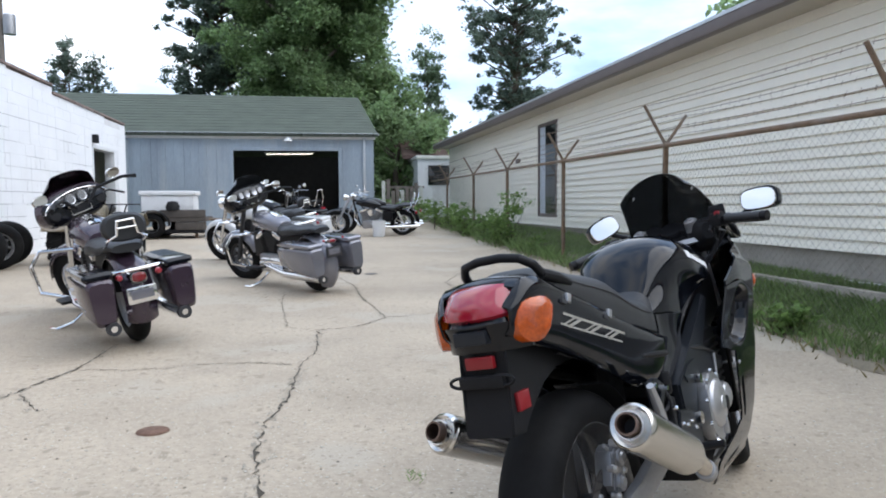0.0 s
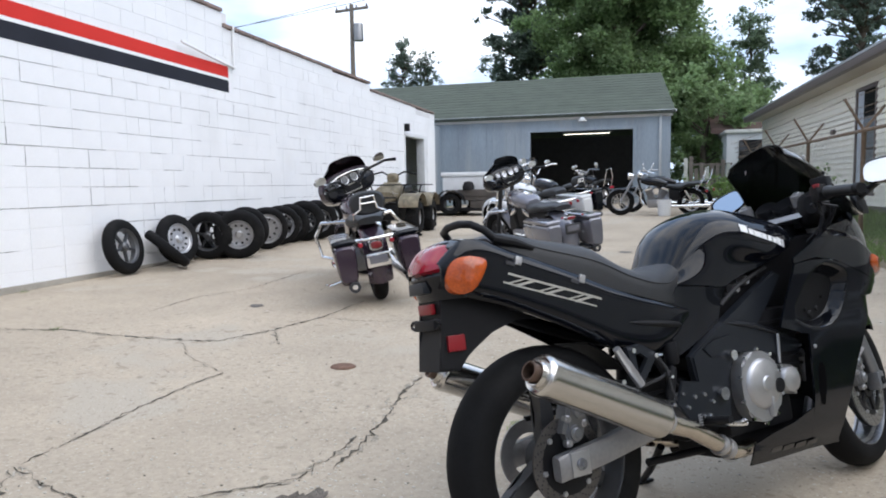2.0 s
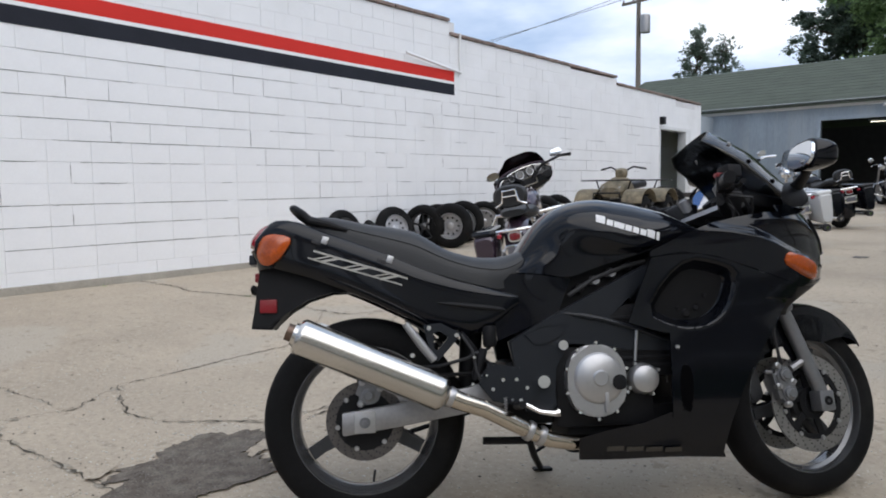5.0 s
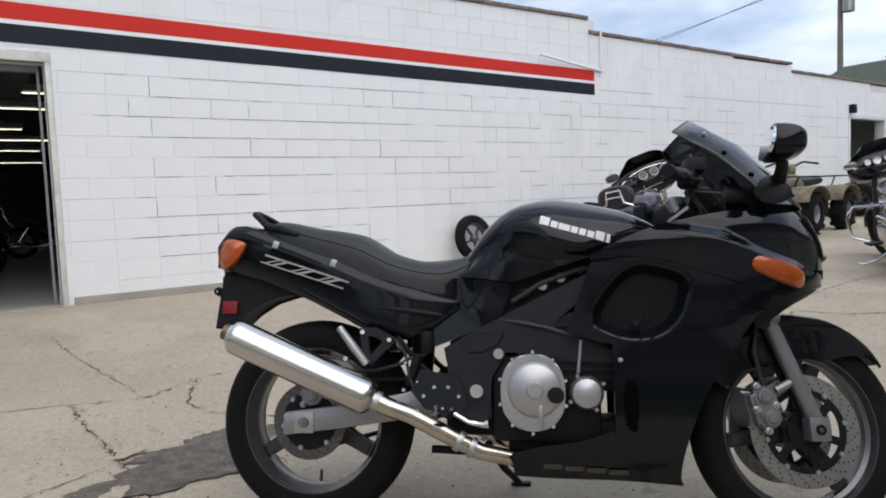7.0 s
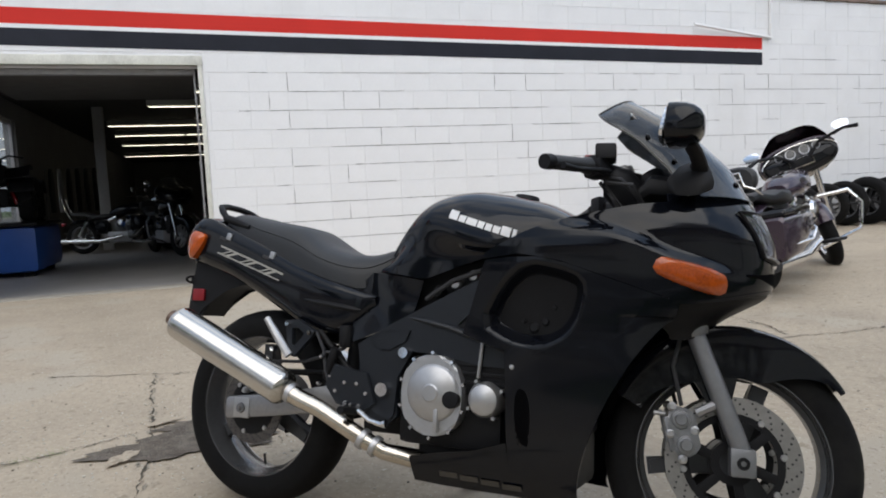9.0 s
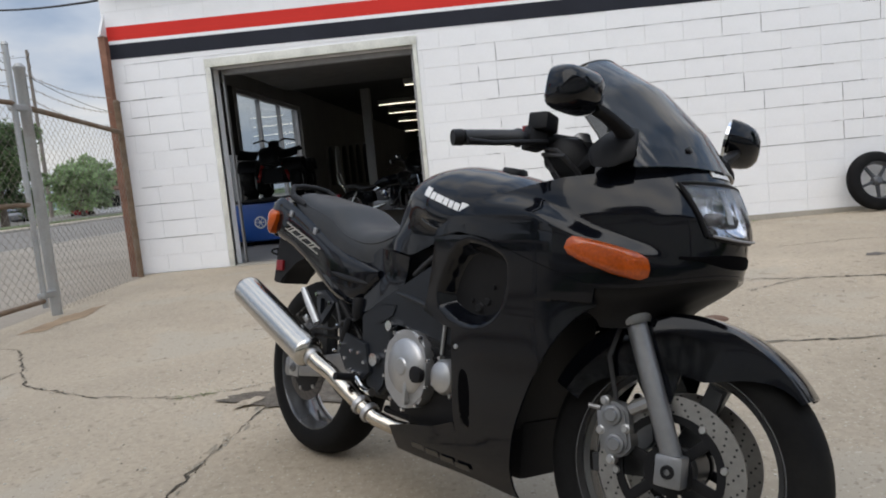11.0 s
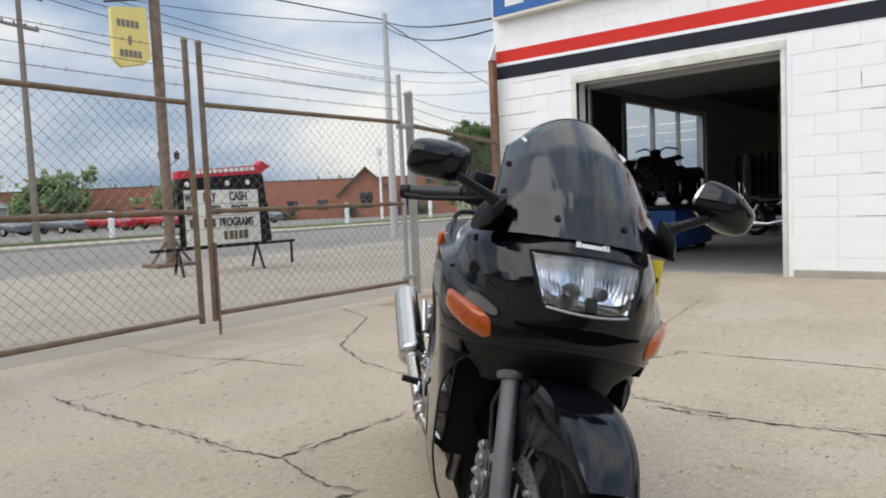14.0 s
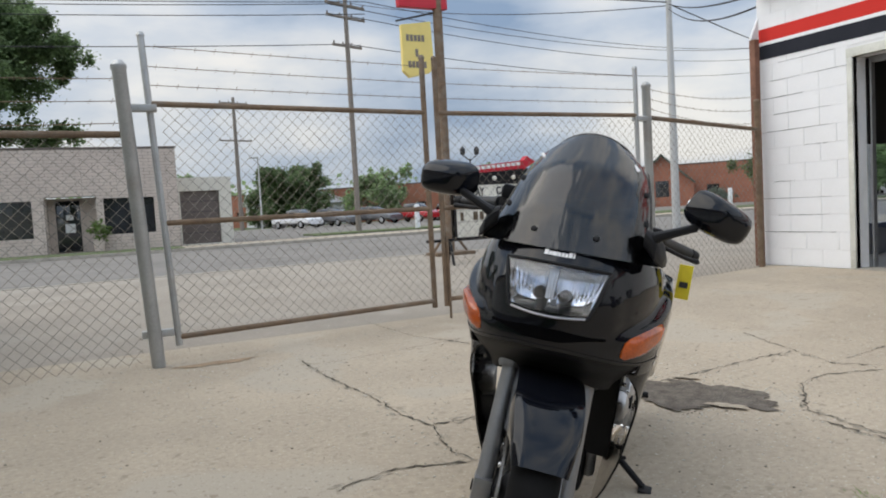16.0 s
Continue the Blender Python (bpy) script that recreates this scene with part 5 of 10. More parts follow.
# the knee recess: a crease under the tank's swell, and the half width at the lower edge
TC = [(0.462, 0.735), (0.52, 0.795), (0.575, 0.84), (0.62, 0.853), (0.66, 0.846), (0.728, 0.818), (0.80, 0.79), (0.85, 0.785), (0.95, 0.818), (1.05, 0.843)]
TB = [(0.462, 0.115), (0.54, 0.142), (0.62, 0.15), (0.72, 0.153), (0.85, 0.175), (0.95, 0.165), (1.05, 0.118)]


def tank_half(x, z):
    """Half width of the tank at x, z: hollow for the knee below the crease, domed above it."""
    top, low, c, w, b = (smooth_at(t, x) for t in (TZ, TL, TC, TW, TB))
    if z < c:
        k = (z - low) / max(0.001, c - low)
        return lerp(b, w, ease(0.35, 1.0, k) * 0.85 + 0.15 * k)
    k = min(1, (z - c) / max(0.001, top - c))
    return w * max(0, 1 - k ** 2.5) ** 0.47


def tank_fn(u, v):
    x = lerp(0.462, 1.05, u)
    top, low, c = smooth_at(TZ, x), smooth_at(TL, x), smooth_at(TC, x)
    q = 1 - abs(2 * v - 1)
    z = lerp(low, c, q / 0.4) if q < 0.4 else lerp(c, top, math.sin((q - 0.4) / 0.6 * math.pi / 2))
    return Vector((x, math.copysign(tank_half(x, z), v - 0.5), z))


bm = bmesh.new()
gt = add_grid(bm, tank_fn, 46, 41)
bm.faces.new([gt[0][j] for j in range(41)])
bm.faces.new([gt[-1][j] for j in range(40, -1, -1)])
bmesh.ops.remove_doubles(bm, verts=bm.verts, dist=0.0004)
tank = part("fuel_tank", bm, PAINT, bike, "glossy black fuel tank", angle=50)
part("fuel_cap", lathe([(0, 0.008), (0.03, 0.008), (0.034, 0.004), (0.036, -0.006)], Matrix.Translation((0.86, 0, 0.944)) @ Matrix.Rotation(radians(9), 4, "Y"), 24), PLASTIC, tank)
for s in (-1, 1):
    def mark(u, v):
        x = lerp(0.703, 0.90, u)
        z = lerp(0.867, 0.803, u) + 0.026 * v
        return Vector((x, s * (tank_half(x, z) + 0.0025), z))
    for b0, b1, bh in BARS:
        part("name_bar", shell(lambda u, v: mark(lerp(b0, b1, u) + 0.025 * v, v * bh), 4, 3, (0, -s * 0.001, 0)), WHITE_MARK, tank, "white maker's mark")

# side covers below the tank, and frame
for s in (-1, 1):
    low_, high_ = [(0.395, 0.522), (0.455, 0.545), (0.52, 0.572), (0.585, 0.602)], [(0.385, 0.668), (0.448, 0.722), (0.53, 0.714), (0.622, 0.699)]
    def cover_fn(u, v):
        (xa, za), (xb, zb) = (tuple(curve_at([(i / 3, q[j]) for i, q in enumerate(l_)], u) for j in (0, 1)) for l_ in (low_, high_))
        x = lerp(xa, xb, v)
        return Vector((x, s * (lerp(0.144, smooth_at(TB, x) + 0.004 + 0.018 * (1 - u), v) - 0.004 * math.sin(math.pi * v)), lerp(za, zb, v)))
    part("side_cover", shell(cover_fn, 22, 14, (0, -s * 0.008, 0)), PAINT, bike, "glossy black side cover")
    fr_pts = [(0.425, 0.519), (0.50, 0.560), (0.582, 0.602), (0.734, 0.677), (0.852, 0.735), (0.886, 0.719), (0.80, 0.632), (0.715, 0.578), (0.82, 0.545), (0.925, 0.503), (0.922, 0.468), (0.79, 0.482), (0.70, 0.50), (0.60, 0.515), (0.555, 0.44), (0.56, 0.33), (0.53, 0.30), (0.47, 0.315), (0.455, 0.38), (0.44, 0.44)]
    part("frame", plate(fr_pts, s * 0.135, s * 0.166, 0.007), PAINT_GREY, bike, "charcoal painted perimeter frame")
    part("frame_ledge", tube([(0.585, s * 0.163, 0.598), (0.65, s * 0.167, 0.588), (0.715, s * 0.167, 0.574), (0.82, s * 0.166, 0.541), (0.915, s * 0.164, 0.503)], [0.003, 0.008, 0.008, 0.007, 0.004], 8), PAINT_GREY, bike)
    # carburettor bodies and hoses in the gap between tank and frame
    for q in range(4):
        xx = 0.655 + 0.052 * q
        part("carburettor", lathe([(0, 0.012), (0.012, 0.011), (0.016, 0.004), (0.016, -0.03)], Matrix.Translation((xx, s * 0.122, 0.672 + 0.022 * q)) @ Matrix.Rotation(radians(90 if s < 0 else -90), 4, "X"), 14), ALLOY_DULL if q in (1, 2) else PLASTIC, bike)
    part("hose", tube([(0.62, s * 0.13, 0.65), (0.70, s * 0.135, 0.70), (0.80, s * 0.135, 0.735), (0.87, s * 0.12, 0.75)], 0.007, 8), CABLE, bike)
    part("frame_web", plate([(0.47, 0.535), (0.52, 0.558), (0.60, 0.565), (0.585, 0.53), (0.535, 0.505), (0.50, 0.505)], s * 0.164, s * 0.170, 0.003), PAINT_GREY, bike)
    for x, z, r in ((0.583, 0.503, 0.0125), (0.520, 0.40, 0.016), (0.91, 0.49, 0.006)):
        part("frame_bolt", lathe([(0, 0.016), (r * 0.5, 0.015), (r, 0.008), (r * 1.15, 0.003), (r * 1.15, -0.01), (0, -0.01)], Matrix.Translation((x, s * 0.174, z)) @ Matrix.Rotation(radians(-90 * s), 4, "X") @ Matrix.Rotation(radians(180), 4, "X"), 18), CHROME, bike, "chrome bolt cap")

# engine
eng = part("engine", box(0.56, 0.86, -0.15, 0.15, 0.26, 0.50, 0.02), PLASTIC, bike, "black engine block with silver covers")
part("cylinder_block", box(0.70, 0.92, -0.16, 0.16, 0.40, 0.62, 0.015), PLASTIC, eng)
part("gearbox", box(0.42, 0.60, -0.11, 0.11, 0.27, 0.46, 0.02), PLASTIC, eng)
for k in range(7):
    part("cylinder_fin", box(0.70, 0.925, -0.165, 0.165, 0.43 + 0.024 * k, 0.440 + 0.024 * k, 0.002), PLASTIC, eng)
for s in (-1, 1):
    base = []
    for k in range(40):
        a = 2 * math.pi * k / 40
        rr = 0.094 if math.sin(a) > -0.5 else 0.094 + 0.012 * abs(math.cos(a)) ** 3
        base.append((0.676 + 0.088 * math.copysign(abs(math.cos(a)) ** 0.85, math.cos(a)), 0.398 + 0.104 * math.copysign(abs(math.sin(a)) ** 0.85, math.sin(a))))
    rot = Matrix.Rotation(radians(90 if s < 0 else -90), 4, "X")
    cover = part("clutch_cover", plate(base, s * 0.145, s * 0.19, 0.006), ALLOY, eng, "silver cast clutch cover")
    part("cover_dome", lathe([(0, 0.022), (0.02, 0.022), (0.024, 0.018), (0.066, 0.012), (0.073, 0.006), (0.075, 0.0)], Matrix.Translation((0.682, s * 0.189, 0.405)) @ rot, 40), ALLOY, cover)
    part("cover_notch", lathe([(0, 0.023), (0.022, 0.02), (0.024, 0.0)], Matrix.Translation((0.738, s * 0.186, 0.392)) @ rot, 16), PLASTIC, cover)
    part("cover_rib", box(0.692, 0.704, min(s * 0.188, s * 0.206), max(s * 0.188, s * 0.206), 0.305, 0.365, 0.004, None), ALLOY, cover)
    for k in range(10):
        a = 2 * math.pi * k / 10 + 0.3
        part("cover_bolt", lathe([(0, 0.008), (0.005, 0.008), (0.006, 0.0)], Matrix.Translation((0.676 + 0.094 * math.cos(a), s * 0.184, 0.398 + 0.110 * math.sin(a))) @ rot, 8), CHROME, cover)
    pulse = part("pulse_cover", lathe([(0, 0.028), (0.02, 0.026), (0.038, 0.018), (0.045, 0.006), (0.047, -0.03), (0, -0.03)], Matrix.Translation((0.822, s * 0.172, 0.397)) @ rot, 32), ALLOY, eng, "round silver cover")
    for k in range(4):
        a = 2 * math.pi * k / 4 + 0.5
        part("cover_bolt", lathe([(0, 0.006), (0.005, 0.006), (0.006, -0.02)], Matrix.Translation((0.822 + 0.051 * math.cos(a), s * 0.172, 0.397 + 0.051 * math.sin(a))) @ rot, 8), ALLOY, pulse)
    part("oil_fitting", tube([(0.80, s * 0.17, 0.45), (0.81, s * 0.172, 0.54)], 0.005, 8), ALLOY, eng)
part("radiator", box(0.98, 1.03, -0.17, 0.17, 0.30, 0.60, 0.01), PLASTIC, bike, "black radiator")
part("inner_panel", plate([(0.45, 0.55), (0.50, 0.69), (0.62, 0.72), (0.86, 0.78), (1.02, 0.83), (1.24, 0.86), (1.26, 0.64), (1.0, 0.55), (0.8, 0.54), (0.62, 0.50)], -0.105, 0.105, 0.01), PLASTIC, bike)
part("oil_pan", add_box(bmesh.new(), 0.60, 1.04, -0.11, 0.11, 0.18, 0.32, 0.02), PLASTIC, bike)
hs = bmesh.new()
for k in range(4):
    yy = -0.12 + 0.08 * k
    add_tube(hs, [(0.92, yy, 0.50), (0.99, yy, 0.45), (1.0, yy, 0.32), (0.95, yy, 0.22), (0.8, yy * 0.8, 0.19)], 0.018, 10)
part("header_pipe", hs, ALLOY_DULL, bike)

BURNT = mat("burnt_outlet", (0.16, 0.11, 0.085), 0.42, metal=0.75, var=0.3)
# exhausts
for s in (-1, 1):
    y0, y1 = s * 0.245, s * 0.212
    a, b = Vector((-0.178, y0, 0.558)), Vector((0.228, y1, 0.377))
    d = (b - a).normalized()
    rot = d.to_track_quat("Z", "Y").to_matrix().to_4x4()
    M = Matrix.Translation(a) @ rot
    ln = (b - a).length
    muf = part("muffler", lathe([(0.030, 0.004), (0.044, 0.0), (0.0495, 0.006), (0.0515, 0.012), (0.0515, 0.018), (0.0515, 0.03), (0.0515, ln - 0.035), (0.0515, ln - 0.022), (0.0515, ln - 0.016), (0.0495, ln - 0.012), (0.044, ln - 0.004), (0.030, ln + 0.005), (0.0, ln + 0.005)], M, 40), POLISHED, bike, "long polished steel muffler")
    part("end_ring", lathe([(0.027, -0.012), (0.031, -0.012), (0.033, -0.004), (0.036, 0.004), (0.027, 0.006)], M, 28, True), POLISHED, muf)
    part("outlet", lathe([(0.020, -0.03), (0.024, -0.03), (0.024, 0.03), (0.020, 0.03)], M, 24, True), BURNT, muf, "burnt brown outlet pipe")
    # dark disc inside the pipe stands in for the shade of its bore
    part("outlet_core", lathe([(0, 0.02), (0.021, 0.02)], M, 20), CABLE, muf)
    part("exhaust_pipe", tube([b - d * 0.01, b + d * 0.05, (0.34, s * 0.2, 0.333), (0.42, s * 0.188, 0.290), (0.48, s * 0.176, 0.258), (0.53, s * 0.165, 0.234), (0.60, s * 0.145, 0.219), (0.68, s * 0.11, 0.215)], [0.029, 0.026, 0.025, 0.0245, 0.024, 0.023, 0.022, 0.022], 18), PIPE, bike, "chromed exhaust pipe")
    for c, dd in ((b + d * 0.016, d), (Vector((0.47, s * 0.178, 0.263)), Vector((0.85, 0.1, -0.45))), (Vector((0.505, s * 0.171, 0.246)), Vector((0.85, 0.1, -0.4)))):
        part("clamp", lathe([(0.023, -0.008), (0.029, -0.008), (0.0305, 0.0), (0.029, 0.008), (0.023, 0.008)], Matrix.Translation(c) @ dd.normalized().to_track_quat("Z", "Y").to_matrix().to_4x4(), 20, True), ALLOY, bike)
    # swingarm, adjuster, peg bracket
    arm = part("swingarm", loft([[Vector((x, s * (yc + p.y), z + p.z)) for p in superring(0, 0, 0, 0.016, hh, 12, 5)] for x, yc, z, hh in ((-0.065, 0.118, 0.298, 0.030), (-0.06, 0.118, 0.298, 0.034), (0.10, 0.122, 0.318, 0.034), (0.30, 0.118, 0.352, 0.038), (0.46, 0.11, 0.385, 0.045))]), ALLOY_DULL, bike, "silver box-section swingarm")
    part("axle_nut", lathe([(0, 0.02), (0.006, 0.02), (0.007, 0.012), (0.014, 0.012), (0.016, 0.008), (0.016, 0.004), (0.022, 0.003), (0.022, 0)], Matrix.Translation((0, s * 0.134, 0.302)) @ Matrix.Rotation(radians(90 if s < 0 else -90), 4, "X"), 12), FORK_GREY, arm)
    part("adjuster", box(-0.03, 0.03, min(s * 0.134, s * 0.139), max(s * 0.134, s * 0.139), 0.272, 0.334, 0.002), ALLOY, arm)
    tri, tri_in = [(0.175, 0.576), (0.225, 0.580), (0.283, 0.548), (0.276, 0.535), (0.214, 0.470), (0.196, 0.478)], [(0.203, 0.553), (0.222, 0.556), (0.246, 0.540), (0.243, 0.533), (0.214, 0.502), (0.206, 0.506)]
    bm = bmesh.new()
    for i in range(6):
        j = (i + 1) % 6
        add_plate(bm, [tri[i], tri[j], tri_in[j], tri_in[i]], s * 0.158, s * 0.174, 0.0)
    bmesh.ops.remove_doubles(bm, verts=bm.verts, dist=0.0002)
    br = part("peg_bracket", bm, PAINT_GREY, bike, "charcoal triangular footpeg bracket", smooth=False)
    for x, z in ((0.19, 0.566), (0.270, 0.543), (0.14, 0.49)):
        part("bracket_bolt", lathe([(0, 0.02), (0.007, 0.02), (0.008, 0)], Matrix.Translation((x, s * 0.165, z)) @ Matrix.Rotation(radians(90 if s < 0 else -90), 4, "X"), 8), CHROME, br)
    part("passenger_peg", tube([(0.202, s * 0.18, 0.474), (0.165, s * 0.186, 0.522), (0.122, s * 0.192, 0.58)], [0.012, 0.013, 0.010], 10), ALLOY, br, "folded silver footpeg")
    part("peg_strut", tube([(0.285, s * 0.15, 0.55), (0.35, s * 0.13, 0.47), (0.385, s * 0.13, 0.44)], 0.009, 8), PLASTIC, bike)
    hp = part("heel_plate", plate([(0.33, 0.40), (0.36, 0.46), (0.47, 0.44), (0.50, 0.36), (0.46, 0.33), (0.37, 0.35)], s * 0.166, s * 0.176, 0.003), PAINT_GREY, bike)
    part("rider_peg", tube([(0.44, s * 0.17, 0.335), (0.44, s * 0.255, 0.345)], [0.013, 0.011], 10), PLASTIC, hp, "black rubber footpeg")
    part("pedal", tube([(0.46, s * 0.195, 0.34), (0.50, s * 0.20, 0.318), (0.54, s * 0.205, 0.312), (0.555, s * 0.205, 0.315)], [0.007, 0.007, 0.009, 0.013], 8), CHROME, hp, "chromed foot pedal")
    for x, z in ((0.37, 0.385), (0.40, 0.41), (0.44, 0.41), (0.47, 0.385), (0.45, 0.35)):
        part("plate_bolt", lathe([(0, 0.006), (0.0055, 0.006), (0.0065, 0)], Matrix.Translation((x, s * 0.176, z)) @ Matrix.Rotation(radians(90 if s < 0 else -90), 4, "X"), 8), CHROME, hp)
    # fork legs
    leg = part("fork_leg", tube([(1.322, s * 0.096, 0.572), (1.365, s * 0.097, 0.46), (1.409, s * 0.098, 0.345), (1.42, s * 0.098, 0.315)], [0.0215, 0.0215, 0.0215, 0.0215], 20), FORK_GREY, bike, "grey fork leg")
    part("dust_seal", lathe([(0.02, 0.028), (0.033, 0.028), (0.034, 0.006), (0.029, -0.004)], Matrix.Translation((1.320, s * 0.096, 0.575)) @ Matrix.Rotation(radians(-20.5), 4, "Y"), 20), FORK_GREY, leg)
    part("fork_tube", tube([(1.18, s * 0.096, 0.93), (1.325, s * 0.096, 0.565)], 0.0205, 16), ALLOY_DULL, leg)
    part("axle_clamp", box(1.392, 1.448, min(s * 0.075, s * 0.122), max(s * 0.075, s * 0.122), 0.262, 0.325, 0.008, None), FORK_GREY, leg)
    part("axle_end", lathe([(0.006, 0.004), (0.013, 0.004), (0.014, 0)], Matrix.Translation((1.42, s * 0.122, 0.293)) @ Matrix.Rotation(radians(90 if s < 0 else -90), 4, "X"), 16), PLASTIC, leg)
    part("caliper_lug", tube([(1.37, s * 0.098, 0.42), (1.325, s * 0.09, 0.395)], 0.012, 8), ALLOY_DULL, leg)
    part("brake_hose", tube([(1.29, s * 0.09, 0.41), (1.27, s * 0.10, 0.5), (1.29, s * 0.09, 0.58)], 0.005, 8), CABLE, bike)
    # bars
    bar = part("clip_on_bar", tube([(1.16, s * 0.10, 0.968), (1.108, s * 0.17, 0.964), (1.045, s * 0.25, 0.948)], 0.013, 12), PLASTIC, bike)
    part("grip", tube([(1.065, s * 0.225, 0.953), (1.06, s * 0.232, 0.952), (1.056, s * 0.237, 0.951), (0.99, s * 0.33, 0.930)], [0.021, 0.021, 0.0175, 0.0168], 14), VINYL, bar, "black rubber grip")
    part("bar_end", tube([(0.991, s * 0.328, 0.930), (0.987, s * 0.334, 0.929), (0.975, s * 0.351, 0.925)], [0.012, 0.0185, 0.0175], 14), PLASTIC, bar)
    part("switch_box", box(-0.025, 0.025, -0.022, 0.022, -0.028, 0.026, 0.008, Matrix.Translation((1.085, s * 0.195, 0.96)) @ Matrix.Rotation(radians(36 * s), 4, "Z")), PLASTIC, bar)
    part("lever", tube([(1.115, s * 0.19, 0.95), (1.098, s * 0.24, 0.938), (1.05, s * 0.30, 0.922), (1.018, s * 0.352, 0.915)], [0.007, 0.006, 0.0055, 0.008], 8), PLASTIC, bar)
    part("mount", tube([(1.165, s * 0.10, 0.90), (1.165, s * 0.10, 0.965)], 0.03, 14), PLASTIC, bar)
    cb = bmesh.new()
    add_tube(cb, [(1.12, s * 0.19, 0.94), (1.19, s * 0.20, 0.93), (1.22, s * 0.14, 0.86), (1.2, s * 0.08, 0.8)], 0.005, 6)
    add_tube(cb, [(1.12, s * 0.18, 0.935), (1.16, s * 0.17, 0.88), (1.14, s * 0.10, 0.82)], 0.004, 6)
    part("cable", cb, CABLE, bike)
for s in (-1, 1):
    part("fork_clamp", loft([[Vector((x, s * y + p.y, z + p.z)) for p in superring(0, 0, 0, w, h, 14, 3)] for x, y, z, w, h in ((1.10, 0.15, 0.93, 0.02, 0.03), (1.125, 0.135, 0.925, 0.038, 0.05), (1.165, 0.115, 0.915, 0.042, 0.058), (1.195, 0.105, 0.90, 0.03, 0.04))]), PLASTIC, bike)
    part("fork_cap", lathe([(0, 0.02), (0.011, 0.02), (0.013, 0.014), (0.024, 0.012), (0.025, -0.04)], Matrix.Translation((1.150, s * 0.096, 0.972)) @ Matrix.Rotation(radians(-21), 4, "Y"), 16), ALLOY_DULL, bike)
    part("control_cable", tube([(1.11, s * 0.17, 0.955), (1.16, s * 0.19, 0.945), (1.20, s * 0.165, 0.90), (1.205, s * 0.12, 0.84)], 0.006, 8), CABLE, bike)
    part("control_cable", tube([(1.105, s * 0.165, 0.945), (1.14, s * 0.175, 0.90), (1.16, s * 0.14, 0.84), (1.15, s * 0.10, 0.80)], 0.006, 8), CABLE, bike)
part("kill_switch", box(1.055, 1.075, -0.205, -0.185, 0.975, 0.988, 0.003), RED_REFL, bike, "red switch")
part("brake_reservoir", box(1.08, 1.13, -0.225, -0.17, 0.972, 1.012, 0.008), PLASTIC, bike, "black fluid reservoir")
part("top_yoke", plate([(1.12, 0.90), (1.20, 0.89), (1.21, 0.905), (1.13, 0.918)], -0.12, 0.12, 0.004), ALLOY_DULL, bike)
part("steering_head", tube([(1.165, 0, 0.93), (1.31, 0, 0.57)], 0.04, 16), PLASTIC, bike)
part("lower_yoke", box(1.27, 1.34, -0.125, 0.125, 0.60, 0.64, 0.008), PLASTIC, bike)

# front fender
def fender_fn(u, v):
    a = lerp(radians(36), radians(152), u)
    R = 0.307 + 0.012 * math.sin(u * math.pi)
    s = 2 * v - 1
    w = 0.084 * (0.72 + 0.28 * math.sin(min(1, u * 3.2) * math.pi / 2))
    drop = (0.105 * ease(0.0, 0.35, u) * (1 - 0.5 * ease(0.6, 1, u)) + 0.006) * max(0, abs(s) - 0.55) / 0.45
    y = w * math.copysign(min(1, abs(s) / 0.6) ** 0.75, s) if s else 0
    r = R - 0.012 * min(1, abs(s) / 0.6) ** 3 - drop
    return Vector((FW[0] + r * math.cos(a), y, FW[1] + r * math.sin(a)))


part("front_fender", shell(fender_fn, 33, 19, lambda u, v: (Vector((FW[0], 0, FW[1])) - Vector((fender_fn(u, v).x, 0, fender_fn(u, v).z))).normalized() * 0.003), PAINT, bike, "glossy black front fender")
for s in (-1, 1):
    part("fender_stay", plate([(1.30, 0.50), (1.35, 0.55), (1.42, 0.50), (1.40, 0.42), (1.36, 0.40)], s * 0.070, s * 0.078, 0.002), PAINT, bike)

# the bars stand turned a little to the left
STEER_O = Vector((1.31, 0, 0.57))
STEER = Matrix.Translation((-0.02, 0, 0)) @ Matrix.Translation(STEER_O) @ Matrix.Rotation(radians(12.5), 4, Vector((-0.145, 0, 0.36)).normalized()) @ Matrix.Translation(-STEER_O)
for ob in list(bpy.data.objects):
    if ob.parent == bike and (ob == wf or ob.name.split(".")[0] in ("fork_leg", "fender_stay", "front_fender", "clip_on_bar", "kill_switch", "brake_reservoir", "fork_clamp", "fork_cap", "top_yoke", "lower_yoke", "brake_hose") or (ob.name.split(".")[0] in ("brake_disc", "caliper") and ob.data.vertices[0].co.x > 1)):
        ob.matrix_basis = STEER @ ob.matrix_basis

# seat
ST = [(-0.135, 0.905), (-0.12, 0.925), (-0.06, 0.917), (0.02, 0.895), (0.10, 0.882), (0.165, 0.868), (0.21, 0.838), (0.26, 0.806), (0.34, 0.782), (0.42, 0.780), (0.48, 0.797), (0.515, 0.81)]
SL = [(-0.135, 0.868), (-0.08, 0.848), (0.05, 0.795), (0.17, 0.742), (0.30, 0.70), (0.41, 0.672), (0.47, 0.695), (0.515, 0.75)]
SW = [(-0.135, 0.085), (-0.08, 0.105), (0.05, 0.125), (0.17, 0.138), (0.28, 0.15), (0.38, 0.148), (0.45, 0.125), (0.515, 0.095)]


def seat_fn(u, v):
    x = lerp(-0.135, 0.515, u)
    top, low, w = smooth_at(ST, x), smooth_at(SL, x), smooth_at(SW, x)
    a = math.pi * v
    ca, sa = math.cos(a), math.sin(a)
    return Vector((x, -w * math.copysign(abs(ca) ** 0.55, ca), low + (top - low) * sa ** 0.62))


